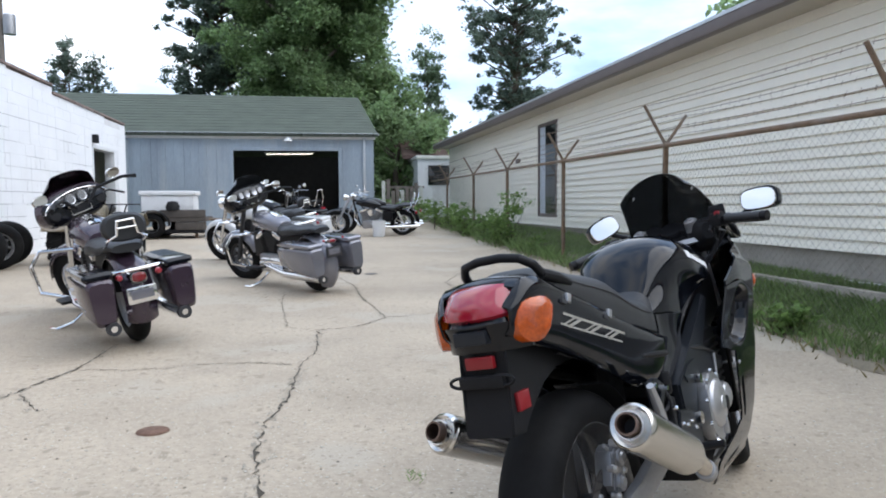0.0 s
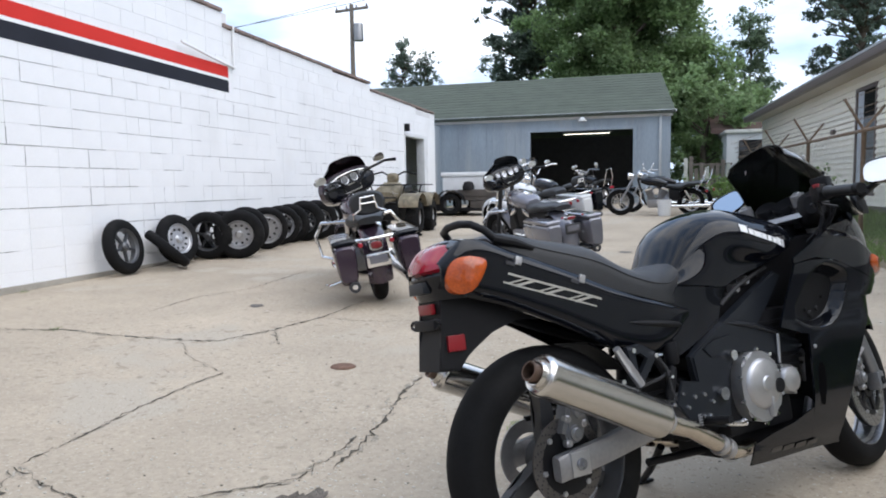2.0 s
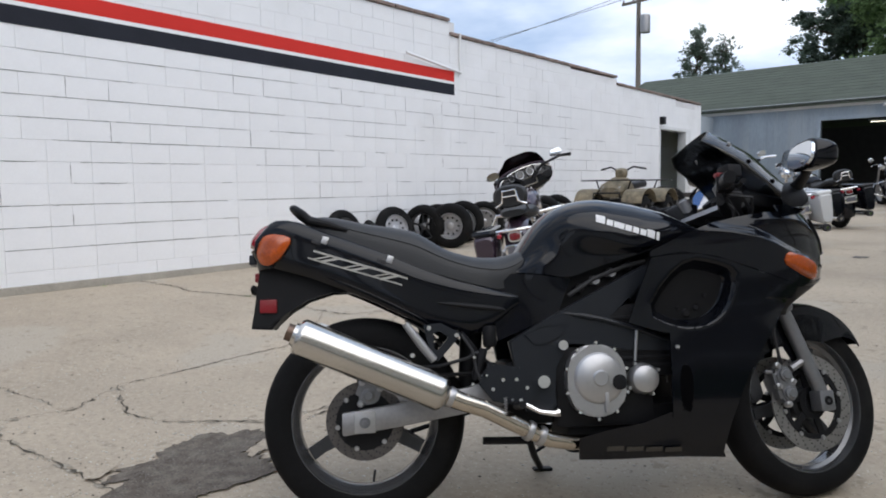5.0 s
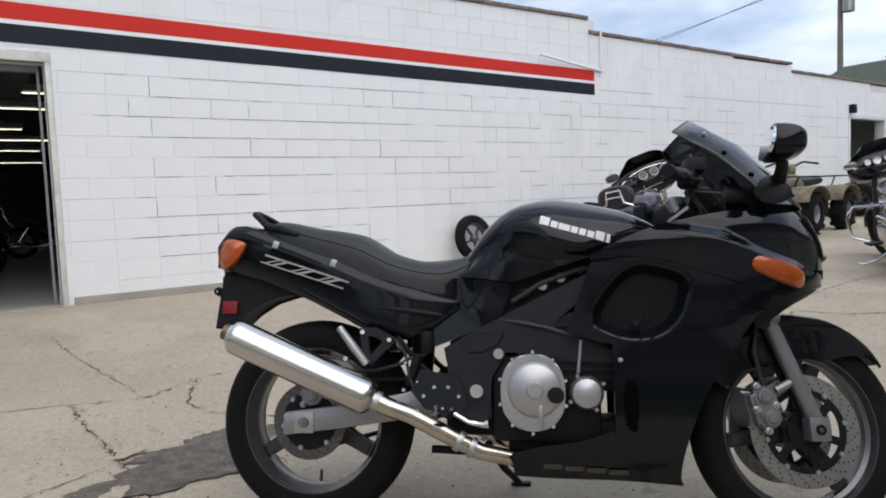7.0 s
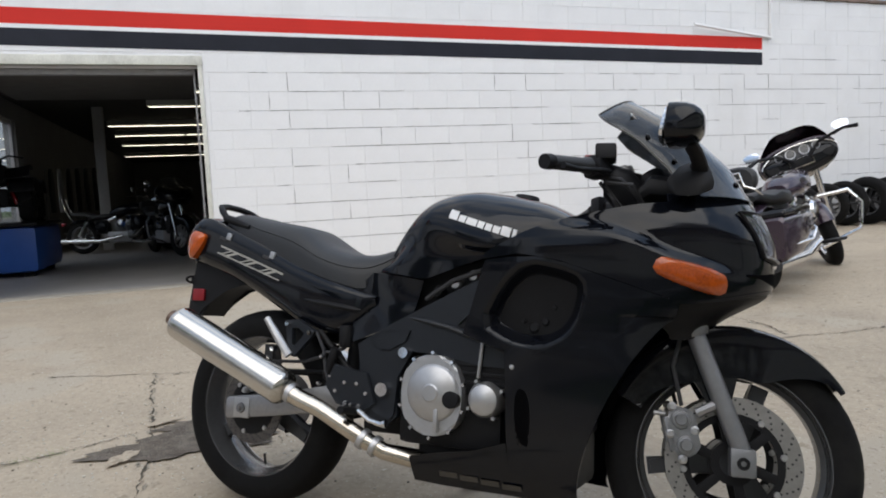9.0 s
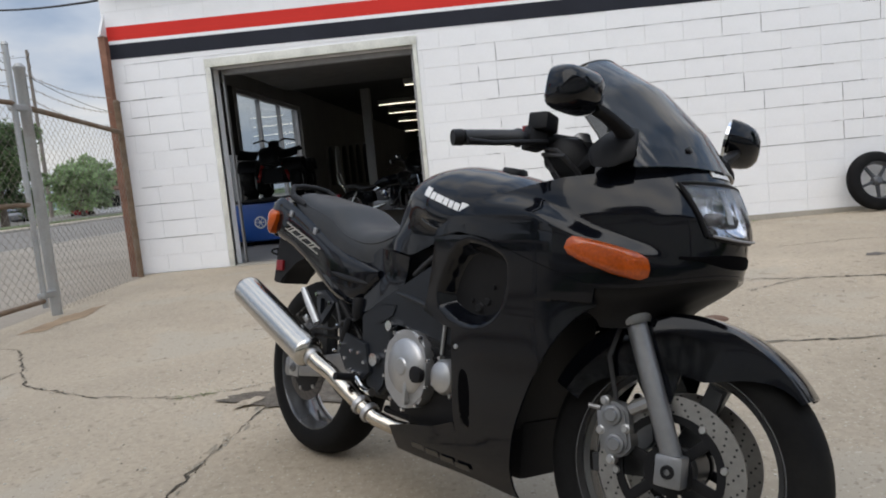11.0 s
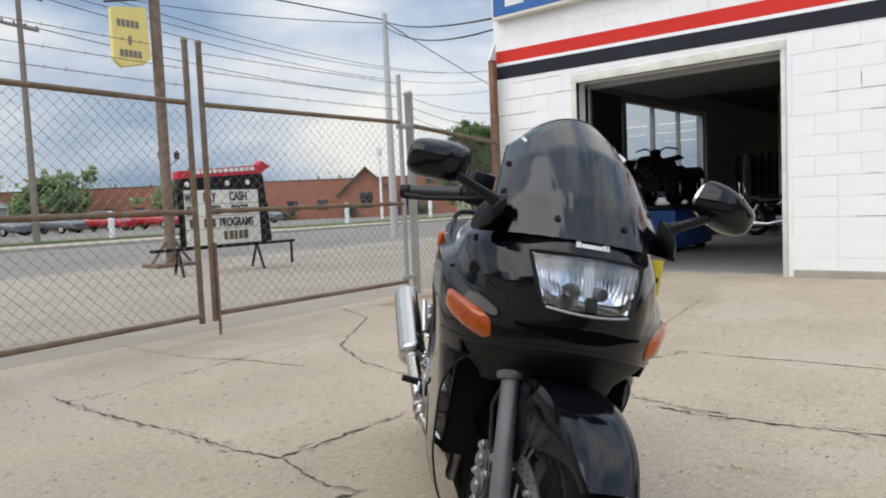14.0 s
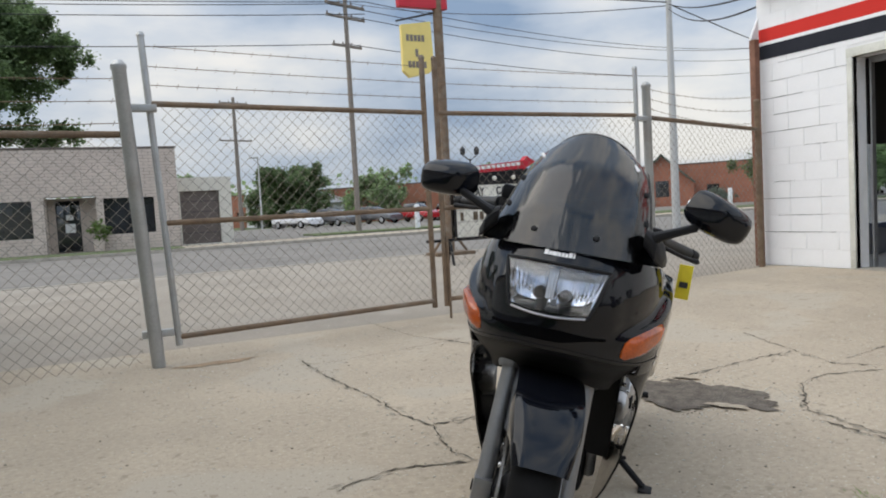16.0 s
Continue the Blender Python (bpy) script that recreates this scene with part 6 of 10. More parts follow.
bm = bmesh.new()
gs = add_grid(bm, seat_fn, 40, 23)
bm.faces.new([gs[0][j] for j in range(23)])
bm.faces.new([gs[-1][j] for j in range(22, -1, -1)])
seat = part("seat", bm, VINYL, bike, "black vinyl dual seat", angle=60)
part("seat_seam", tube([seat_fn(u / 30, 0.13) + Vector((0, -0.001, 0)) for u in range(2, 30)], 0.0022, 5), VINYL, seat)
part("seat_seam", tube([seat_fn(u / 30, 0.87) + Vector((0, 0.001, 0)) for u in range(2, 30)], 0.0022, 5), VINYL, seat)
part("seat_base", loft([superring(-0.1, 0, 0.85, 0.08, 0.03, 16), superring(0.15, 0, 0.74, 0.11, 0.05, 16), superring(0.45, 0, 0.66, 0.09, 0.06, 16)]), PLASTIC, bike)

# tail
QT = [(-0.30, 0.835), (-0.28, 0.87), (-0.24, 0.905), (-0.18, 0.90), (-0.10, 0.866), (0.05, 0.802), (0.17, 0.748), (0.30, 0.704), (0.41, 0.672), (0.465, 0.655)]
QL = [(-0.30, 0.80), (-0.28, 0.772), (-0.13, 0.728), (0.01, 0.664), (0.10, 0.616), (0.194, 0.566), (0.26, 0.546), (0.328, 0.541), (0.39, 0.566), (0.42, 0.590), (0.465, 0.628)]
QW = [(-0.30, 0.088), (-0.27, 0.115), (-0.20, 0.125), (-0.10, 0.128), (0.05, 0.142), (0.20, 0.155), (0.32, 0.162), (0.42, 0.158), (0.465, 0.148)]


def tail_fn(s):
    def fn(u, v):
        x = lerp(-0.295, 0.465, u)
        t, l_, w = smooth_at(QT, x), smooth_at(QL, x), smooth_at(QW, x)
        return Vector((x, s * (w - 0.010 * (1 - v) - 0.018 * (2 * v - 1) ** 6), lerp(l_, t, v)))
    return fn


for s in (-1, 1):
    tp = part("tail_panel", shell(tail_fn(s), 36, 12, (0, -s * 0.006, 0)), PAINT, bike, "glossy black tail panel")
    tf = tail_fn(s)
    def at_tail(x, z, d):
        t, l_ = smooth_at(QT, x), smooth_at(QL, x)
        p = tf((x + 0.295) / 0.76, (z - l_) / (t - l_))
        return Vector((x, p.y + s * d, z))
    # model mark: slanted outlined silver strokes
    def ribbon(pts, w):
        return shell(lambda u, v: at_tail(curve_at([(k, q[0]) for k, q in enumerate(pts)], u * (len(pts) - 1)) + 0.3 * w * (v - 0.5), curve_at([(k, q[1]) for k, q in enumerate(pts)], u * (len(pts) - 1)) + w * (v - 0.5), 0.0025), 4 * len(pts) - 3, 3, (0, -s * 0.001, 0))
    bz = lambda x: 0.806 - (x + 0.122) * 0.36
    mark_edge = [(-0.122, bz(-0.122)), (0.135, bz(0.135)), (0.118, bz(0.118) - 0.024), (-0.138, bz(-0.138) - 0.026)]
    part("model_mark", ribbon(mark_edge[:2], 0.0055), SILVER_MARK, tp, "silver slanted decal")
    part("model_mark", ribbon(mark_edge[2:], 0.004), SILVER_MARK, tp)
    for x0 in (-0.125, -0.045, 0.035):
        for dx in (0.0, 0.022):
            part("model_mark", ribbon([(x0 + dx + 0.052, bz(x0 + dx + 0.052)), (x0 + dx, bz(x0 + dx) - 0.026)], 0.007 if dx else 0.004), SILVER_MARK, tp)
    for x, z in ((-0.09, 0.838), (0.086, 0.775)):
        p = at_tail(x, z - 0.002, 0.001)
        hook = part("strap_hook", box(-0.009, 0.009, -0.004, 0.004, -0.011, 0.011, 0.002, Matrix.Translation(p) @ Matrix.Rotation(radians(20), 4, "Y")), ALLOY, tp, "silver luggage hook")
        part("hook_slot", box(-0.022, 0.004, -0.003, 0.003, -0.014, -0.004, 0.001, Matrix.Translation(p + Vector((-0.012, 0, 0.0))) @ Matrix.Rotation(radians(20), 4, "Y")), CABLE, tp)
    # long groove toward the panel's tip
    part("groove", tube([at_tail(0.22 + 0.22 * q / 6, 0.64 - 0.03 * q / 6, 0.0) for q in range(7)], [0.002, 0.006, 0.008, 0.009, 0.009, 0.008, 0.003], 8), PLASTIC, tp)
    # faceted rear indicator at the corner
    rind = [(-0.292, 0.80), (-0.276, 0.848), (-0.245, 0.86), (-0.19, 0.85), (-0.183, 0.832), (-0.215, 0.785), (-0.245, 0.765), (-0.272, 0.768)]
    part("rear_indicator", blister(rind, lambda x, z, h: Vector((x, s * (lerp(0.088, 0.128, ease(-0.31, -0.22, x)) + 0.006 + h), z)), 0.012, 0.03, 4, 5, 1), AMBER, bike, "amber rear turn signal")
    part("grab_foot", tube([(-0.03, s * 0.108, 0.868), (-0.08, s * 0.104, 0.887), (-0.135, s * 0.095, 0.902)], [0.008, 0.013, 0.0135], 10), PLASTIC, bike)
# tail top and rear cap
part("tail_top", shell(lambda u, v: Vector((lerp(-0.262, -0.09, u), lerp(-1, 1, v) * smooth_at(QW, lerp(-0.262, -0.09, u)) * 0.8, smooth_at(QT, lerp(-0.262, -0.09, u)) + 0.012 * (1 - (2 * v - 1) ** 2))), 10, 13, (0, 0, -0.006)), PAINT, bike, "glossy black tail top")
def rear_fn(zl, zh, back, wid, rnd=0.05):
    def fn(u, v):
        s = 2 * u - 1
        return Vector((back(v) + rnd * abs(s) ** 3, wid * s, lerp(zl, zh, v)))
    return fn
tl = rear_fn(0.832, 0.9, lambda v: lerp(-0.322, -0.268, v), 0.1)
part("tail_light", blister([(0.0, 0.3), (0.06, 0.8), (0.22, 1.0), (0.78, 1.0), (0.94, 0.8), (1.0, 0.3), (0.92, 0.0), (0.08, 0.0)], lambda u, v, h: tl(u, v) + Vector((-h, 0, h * 0.6)), 0.012, 0.012, 5, 2.5), RED_LENS, bike, "wide dark red tail light lens")
part("tail_surround", shell(rear_fn(0.815, 0.903, lambda v: lerp(-0.318, -0.263, v), 0.1, 0.06), 21, 8, (0.01, 0, 0)), PAINT, bike)
part("rear_cap", shell(rear_fn(0.758, 0.818, lambda v: lerp(-0.296, -0.318, v), 0.105), 21, 6, (0.01, 0, 0)), PAINT, bike)
part("rear_recess", box(-0.322, -0.30, -0.038, 0.042, 0.778, 0.808, 0.003), PAINT_GREY, bike, "blank grey inset")
# grab rail
part("grab_rail", tube([(-0.125, -0.098, 0.895), (-0.155, -0.092, 0.925), (-0.18, -0.072, 0.944), (-0.19, -0.03, 0.952), (-0.19, 0.03, 0.952), (-0.18, 0.072, 0.944), (-0.155, 0.092, 0.925), (-0.125, 0.098, 0.895)], 0.0105, 12), PLASTIC, bike, "black looped grab rail")
# rear mudguard, plate bracket, reflectors
mg = part("mudguard", add_plate(bmesh.new(), [(-0.29, 0.775), (-0.288, 0.70), (-0.302, 0.64), (-0.322, 0.582), (-0.265, 0.578), (-0.235, 0.598), (-0.20, 0.637), (-0.15, 0.668), (-0.08, 0.69), (0.05, 0.68), (0.0, 0.73), (-0.15, 0.775)], -0.06, 0.06, 0.006), PLASTIC, bike, "black plastic rear mudguard")
part("plate_bracket", box(-0.312, -0.295, -0.055, 0.055, 0.685, 0.712, 0.004), PLASTIC, mg)
for s in (-1, 1):
    lp = [(-0.306, s * (0.05 + 0.03 * math.cos(q)), 0.70 + 0.011 * math.sin(q)) for q in [2 * math.pi * k / 16 for k in range(17)]]
    part("bracket_slot", tube(lp, 0.004, 6, False), PLASTIC, mg)
    part("side_reflector", box(-0.285, -0.235, min(s * 0.059, s * 0.069), max(s * 0.059, s * 0.069), 0.628, 0.668, 0.003), RED_REFL, mg, "square red reflector")
part("rear_reflector", box(-0.305, -0.292, -0.035, 0.035, 0.725, 0.752, 0.003), RED_REFL, mg, "red rear reflector")
part("inner_fender", shell(lambda u, v: Vector((RW[0] + 0.318 * math.cos(lerp(radians(40), radians(66), u)), lerp(-0.075, 0.075, v), RW[1] + 0.318 * math.sin(lerp(radians(40), radians(66), u)))), 14, 5, (0, 0, 0.006)), PLASTIC, bike)
part("subframe", add_tube(add_tube(bmesh.new(), [(0.42, -0.12, 0.56), (0.2, -0.11, 0.62), (-0.1, -0.08, 0.73)], 0.016, 8), [(0.42, 0.12, 0.56), (0.2, 0.11, 0.62), (-0.1, 0.08, 0.73)], 0.016, 8), PLASTIC, bike)
part("shock", tube([(0.34, 0, 0.60), (0.32, 0, 0.36)], 0.035, 14), PLASTIC, bike)
# rear caliper, chain, sprocket, side stand
caliper(bike, 0.02, -0.09, 0.405, radians(20))
part("torque_rod", tube([(0.05, -0.10, 0.42), (0.36, -0.10, 0.43)], 0.006, 8), PLASTIC, bike)
# rear brake fittings behind the footpeg plate
part("master_cylinder", lathe([(0, 0.05), (0.012, 0.048), (0.014, 0.03), (0.014, -0.03), (0.009, -0.045), (0, -0.045)], Matrix.Translation((0.335, -0.158, 0.455)) @ Matrix.Rotation(radians(18), 4, "Y"), 14), PLASTIC, bike)
part("fluid_bottle", lathe([(0, 0.034), (0.019, 0.032), (0.021, 0.022), (0.021, -0.022), (0.017, -0.03), (0, -0.03)], Matrix.Translation((0.372, -0.14, 0.535)), 16), PLASTIC, bike)
part("brake_line", tube([(0.372, -0.14, 0.505), (0.345, -0.155, 0.49), (0.325, -0.165, 0.49), (0.30, -0.155, 0.475), (0.22, -0.13, 0.455), (0.10, -0.12, 0.45), (0.04, -0.11, 0.43)], 0.005, 8), CABLE, bike)
part("brake_line", tube([(0.285, -0.165, 0.545), (0.315, -0.17, 0.50), (0.325, -0.168, 0.44), (0.345, -0.17, 0.39), (0.40, -0.17, 0.345)], 0.0045, 8), CABLE, bike)
part("return_spring", tube([(0.405 + 0.005 * math.cos(q * 1.3), -0.182 + 0.005 * math.sin(q * 1.3), 0.36 - 0.0016 * q) for q in range(40)], 0.0014, 5), ALLOY_DULL, bike)
for x, z, r in ((0.318, 0.478, 0.006), (0.352, 0.425, 0.005), (0.312, 0.402, 0.0065), (0.425, 0.352, 0.006), (0.392, 0.318, 0.0055)):
    part("fitting_bolt", lathe([(0, 0.008), (r * 0.7, 0.008), (r, 0.004), (r, -0.006)], Matrix.Translation((x, -0.178, z)) @ Matrix.Rotation(radians(90), 4, "X"), 8), CHROME, bike)
sp = bmesh.new()
add_lathe(sp, [(0.06, -0.003), (0.098, -0.003), (0.098, 0.003), (0.06, 0.003)], Matrix.Translation((0, 0.088, 0.302)) @ AXIS_Y, 40, True)
part("sprocket", sp, ALLOY_DULL, bike)
part("chain", add_tube(add_tube(bmesh.new(), [(0, 0.088, 0.40), (0.5, 0.088, 0.40)], 0.008, 6), [(0, 0.088, 0.204), (0.5, 0.088, 0.34)], 0.008, 6), PLASTIC, bike)
stand = part("side_stand", tube([(0.52, 0.10, 0.22), (0.56, 0.20, 0.13), (0.60, 0.29, 0.07)], [0.013, 0.012, 0.011], 10), PLASTIC, bike, "black side stand")
part("stand_foot", box(0.575, 0.64, 0.275, 0.32, 0.060, 0.070, 0.003, None), PLASTIC, stand)
part("stand_tang", tube([(0.555, 0.19, 0.137), (0.60, 0.215, 0.155)], 0.006, 8), PLASTIC, stand)
part("center_frame", tube([(0.36, 0.0, 0.215), (0.62, 0.0, 0.205)], 0.012, 10), PLASTIC, bike)
tag = part("key_tag", box(1.10, 1.104, 0.265, 0.30, 0.80, 0.89, 0.001), YELLOW, bike, "yellow paper tag on the bar")
part("tag_mark", box(1.104, 1.1055, 0.272, 0.293, 0.83, 0.845), CABLE, tag)

# the tail reaches a little further back over the wheel
for ob in bike.children_recursive:
    if ob.type == "MESH" and ob.matrix_basis.is_identity and ob.name.split(".")[0] not in ("muffler", "end_ring", "outlet", "outlet_core", "inner_fender"):
        for v in ob.data.vertices:
            if v.co.z > 0.56 and v.co.x < 0.15:
                v.co.x -= 0.0225 * ease(0.15, -0.2, v.co.x) * ease(0.56, 0.6, v.co.z)


# ---- other motorcycles in the yard ----
def touring(m, label, paint, bag_paint, fairing=True, backrest=True, steer=16):
    """A heavy touring twin with hard saddlebags; x forward, y left, origin at the rear tyre's foot."""
    k = thing("touring_motorcycle", label, "motorcycle", m, "touring motorcycles")
    sleek = paint is GREY_PAINT      # stretched fender, low bags, blacked-out front end
    low = 0.055 if sleek else 0.06 if paint is PLUM_PAINT else 0.0
    tz_ = -0.085 if paint is PLUM_PAINT else 0.0      # its tail sits lower
    for x, R in ((0.0, 0.315), (1.61, 0.325)):
        w = part("wheel", rim_bm(0.20, 0.12, 40), CABLE if sleek else CHROME if x else ALLOY_DULL, k)
        w.location = (x, 0, R)
        part("tyre", tyre_bm(R, 0.135, 0.20, 40), TYRE, w)
        part("spokes", add_spokes(bmesh.new(), 9, 0.03, 0.18, 0.016, 0.012, 0.03), RIM_GREY if sleek else ALLOY_DULL, w)
    part("rear_fender", shell(lambda u, v: Vector((0.0 + (0.36 - 0.05 * abs(2 * v - 1) ** 2) * math.cos(lerp(radians(30), radians(228 if sleek else 204), u)), lerp(-0.105, 0.105, v), 0.33 + (0.36 - 0.05 * abs(2 * v - 1) ** 2) * math.sin(lerp(radians(30), radians(228 if sleek else 204), u)))), 18, 9, (0, 0, -0.004)), paint, k, "deep painted rear fender")
    part("front_fender", shell(lambda u, v: Vector((1.61 + (0.355 - 0.07 * abs(2 * v - 1) ** 3) * math.cos(lerp(radians(10), radians(165), u)), lerp(-0.085, 0.085, v), 0.33 + (0.355 - 0.07 * abs(2 * v - 1) ** 3) * math.sin(lerp(radians(10), radians(165), u)))), 18, 9, (0, 0, -0.004)), paint, k)
    for s in (-1, 1):
        bag = part("saddlebag", loft([[Vector((x, s * (0.265 + p.y * (1 + 0.9 * p.z)), z + p.z)) for p in superring(0, 0, 0, wy, wz, 20, 5)] for x, z, wy, wz in ((-0.46, 0.455 - low, 0.07, 0.165 - low / 2), (-0.44, 0.455 - low, 0.082, 0.19 - low / 2), (-0.1, 0.475 - low, 0.085, 0.18 - low / 2), (0.18, 0.51 - low, 0.083, 0.14 - low / 2), (0.24, 0.53 - low, 0.06, 0.09 - low / 2))]), bag_paint, k, "hard painted saddlebag")
        part("bag_lid", loft([[Vector((x, s * (0.265 + p.y), z + p.z)) for p in superring(0, 0, 0, wy, wz, 20, 4)] for x, z, wy, wz in ((-0.45, 0.652 - 1.4 * low, 0.08, 0.012), (-0.43, 0.66 - 1.4 * low, 0.098, 0.026), (0.1, 0.675 - 1.4 * low, 0.098, 0.03), (0.21, 0.665 - 1.4 * low, 0.07, 0.012))]), PAINT if bag_paint is PLUM_PAINT else bag_paint, bag)
        part("bag_latch", box(-0.12, -0.06, s * 0.34 - 0.004, s * 0.34 + 0.004, 0.61 - 1.4 * low, 0.66 - 1.4 * low, 0.003), CHROME, bag)
        if not sleek:
            part("bag_guard", tube([(-0.3, s * 0.33, 0.34), (0.1, s * 0.345, 0.35), (0.28, s * 0.33, 0.42), (0.3, s * 0.25, 0.5)], 0.012, 8), CHROME, k)
        part("exhaust", tube([(0.75, s * 0.20, 0.30), (0.3, s * 0.22, 0.22), (-0.47, s * 0.235, 0.215)], [0.03, 0.042, 0.045], 16), CHROME, k, "chrome exhaust pipe")
        part("exhaust_tip", lathe([(0.022, -0.005), (0.046, -0.005), (0.048, 0.04)], Matrix.Translation((-0.47, s * 0.235, 0.215)) @ Matrix.Rotation(radians(90), 4, "Y"), 16), CABLE, k)
        part("crash_bar", tube([(1.12, s * 0.10, 0.66), (1.17, s * 0.36, 0.68), (1.20, s * 0.44, 0.56), (1.18, s * 0.41, 0.34), (1.08, s * 0.12, 0.22)], 0.019, 10), CHROME, k, "chrome engine guard")
        part("floorboard", box(0.72, 1.0, min(s * 0.22, s * 0.34), max(s * 0.22, s * 0.34), 0.27, 0.295, 0.006), PLASTIC, k)
        part("fork", tube([(1.30, s * 0.10, 0.95), (1.60, s * 0.10, 0.33)], 0.028, 12), CABLE if sleek else CHROME, k)
        part("bar", tube([(1.18, s * 0.06, 1.0), (1.16, s * 0.18, 1.10), (1.02, s * 0.36, 1.12), (0.95, s * 0.45, 1.09)], [0.014, 0.014, 0.014, 0.018], 10), PLASTIC if fairing else CHROME, k)
        mi = part("mirror", loft([[Vector((1.13 + dx, s * 0.38 + p.y * q, 1.17 + p.z * q)) for p in superring(0, 0, 0, 0.07, 0.04, 16)] for dx, q in ((0, 1), (0.02, 0.95), (0.045, 0.4))]), CHROME, k, "chrome mirror")
        part("mirror_glass", loft([[Vector((1.126 + dx, s * 0.38 + p.y * q, 1.17 + p.z * q)) for p in superring(0, 0, 0, 0.064, 0.035, 16)] for dx, q in ((-0.004, 1), (0.002, 1))]), MIRROR, mi)
        part("mirror_stem", tube([(1.14, s * 0.37, 1.14), (1.08, s * 0.30, 1.10)], 0.007, 8), CHROME, mi)
        part("turn_signal", lathe([(0, 0.03), (0.018, 0.024), (0.024, 0)] if not sleek else [(0, 0.02), (0.01, 0.016), (0.014, 0)], Matrix.Translation((-0.40, s * 0.13, 0.62 + tz_)) @ Matrix.Rotation(radians(-90), 4, "Y"), 14), RED_LENS, k)
    eng_ = part("engine", add_box(bmesh.new(), 0.55, 1.0, -0.14, 0.14, 0.2, 0.42, 0.04), ALLOY_DULL, k, "polished V-twin engine")
    for a, x in ((radians(-22), 0.72), (radians(22), 0.90)):
        cyl_ = bmesh.new()
        for q in range(9):
            add_lathe(cyl_, [(0.05, 0.028 * q), (0.092, 0.028 * q), (0.092, 0.028 * q + 0.012), (0.05, 0.028 * q + 0.016)], Matrix.Translation((x, 0, 0.38)) @ Matrix.Rotation(a, 4, "Y"), 16)
        part("cylinder", cyl_, PLASTIC, eng_)
        part("rocker_box", box(-0.09, 0.09, -0.1, 0.1, 0.25, 0.31, 0.02, Matrix.Translation((x, 0, 0.38)) @ Matrix.Rotation(a, 4, "Y")), CHROME, eng_)
    part("air_cleaner", lathe([(0, 0.05), (0.07, 0.045), (0.09, 0.02), (0.09, -0.03)], Matrix.Translation((0.82, -0.15, 0.55)) @ Matrix.Rotation(radians(90), 4, "X"), 24), CHROME, k)
    part("primary_cover", loft([[Vector((x, 0.155 + p.y, 0.31 + p.z)) for p in superring(0, 0, 0, 0.03, h, 16)] for x, h in ((0.42, 0.05), (0.46, 0.08), (0.85, 0.08), (0.92, 0.05))]), CHROME, eng_)
    part("fuel_tank", loft([[Vector((x, p.y, z + p.z)) for p in superring(0, 0, 0, w, h, 24, 2.4)] for x, z, w, h in ((0.52, 0.74, 0.09, 0.06), (0.58, 0.76, 0.13, 0.09), (0.75, 0.79, 0.165, 0.115), (0.95, 0.81, 0.155, 0.12), (1.10, 0.82, 0.11, 0.10), (1.16, 0.82, 0.06, 0.06))]), paint, k, "teardrop fuel tank")
    part("tank_console", shell(lambda u, v: Vector((lerp(0.62, 1.05, u), lerp(-0.045, 0.045, v), smooth_at([(0.6, 0.868), (0.75, 0.905), (0.95, 0.93), (1.05, 0.925)], lerp(0.62, 1.05, u)) + 0.008 - 0.01 * (2 * v - 1) ** 2)), 10, 5, (0, 0, -0.02)), CHROME, k)
    part("seat", loft([[Vector((x, p.y, z + p.z)) for p in superring(0, 0, 0, w, h, 20, 2.8)] for x, z, w, h in ((-0.22, 0.77 - low, 0.10, 0.03), (-0.15, 0.785 - low, 0.13, 0.055 - low / 3), (0.08, 0.76 - low, 0.14, 0.06 - low / 3), (0.18, 0.715, 0.17, 0.055), (0.38, 0.69, 0.17, 0.055), (0.52, 0.715, 0.12, 0.05), (0.60, 0.735, 0.08, 0.03))]), VINYL, k, "black stitched touring seat")
    tl = part("tail_light", loft([[Vector((x, p.y, 0.60 + tz_ + p.z)) for p in superring(0, 0, 0, w, h, 18, 3)] for x, w, h in ((-0.40, 0.03, 0.012 if sleek else 0.02), (-0.39, 0.045, 0.018 if sleek else 0.032), (-0.33, 0.05, 0.02 if sleek else 0.036))]), DARK_LENS, k, "red tail light in a chrome rim")
    part("light_rim", loft([[Vector((x, p.y, 0.60 + tz_ + p.z)) for p in superring(0, 0, 0, w, h, 18, 3)] for x, w, h in ((-0.372, 0.06, 0.03 if sleek else 0.046), (-0.32, 0.066, 0.034 if sleek else 0.05))]), CHROME, tl)
    part("plate_frame", box(-0.395, -0.38, -0.10, 0.10, 0.42 + tz_, 0.535 + tz_, 0.01), CABLE if sleek else CHROME, k, "chrome licence frame")
    part("plate", box(-0.40, -0.395, -0.075, 0.075, 0.45 + tz_, 0.515 + tz_, 0.004), GREY_PAINT, k)
    if not sleek:
        part("light_bar", tube([(-0.36, -0.16, 0.655 + tz_), (-0.40, 0, 0.66 + tz_), (-0.36, 0.16, 0.655 + tz_)], 0.014, 8), CHROME, k)
    if backrest:
        part("backrest_frame", tube([(-0.1, -0.12, 0.72), (-0.28, -0.13, 0.78), (-0.31, -0.07, 0.81), (-0.32, -0.055, 0.91), (-0.32, 0.055, 0.91), (-0.31, 0.07, 0.81), (-0.28, 0.13, 0.78), (-0.1, 0.12, 0.72)], 0.010, 8), CHROME, k, "chrome passenger backrest frame")
        part("backrest_pad", loft([[Vector((-0.25 + dx, p.y * q, 0.86 + p.z * q)) for p in superring(0, 0, 0, 0.15, 0.10, 18, 2.5)] for dx, q in ((-0.035, 0.85), (-0.01, 1), (0.03, 1), (0.055, 0.8))]), VINYL, k)
        part("rack_cross", tube([(-0.322, -0.06, 0.86), (-0.322, 0.06, 0.86)], 0.007, 8), CHROME, k)
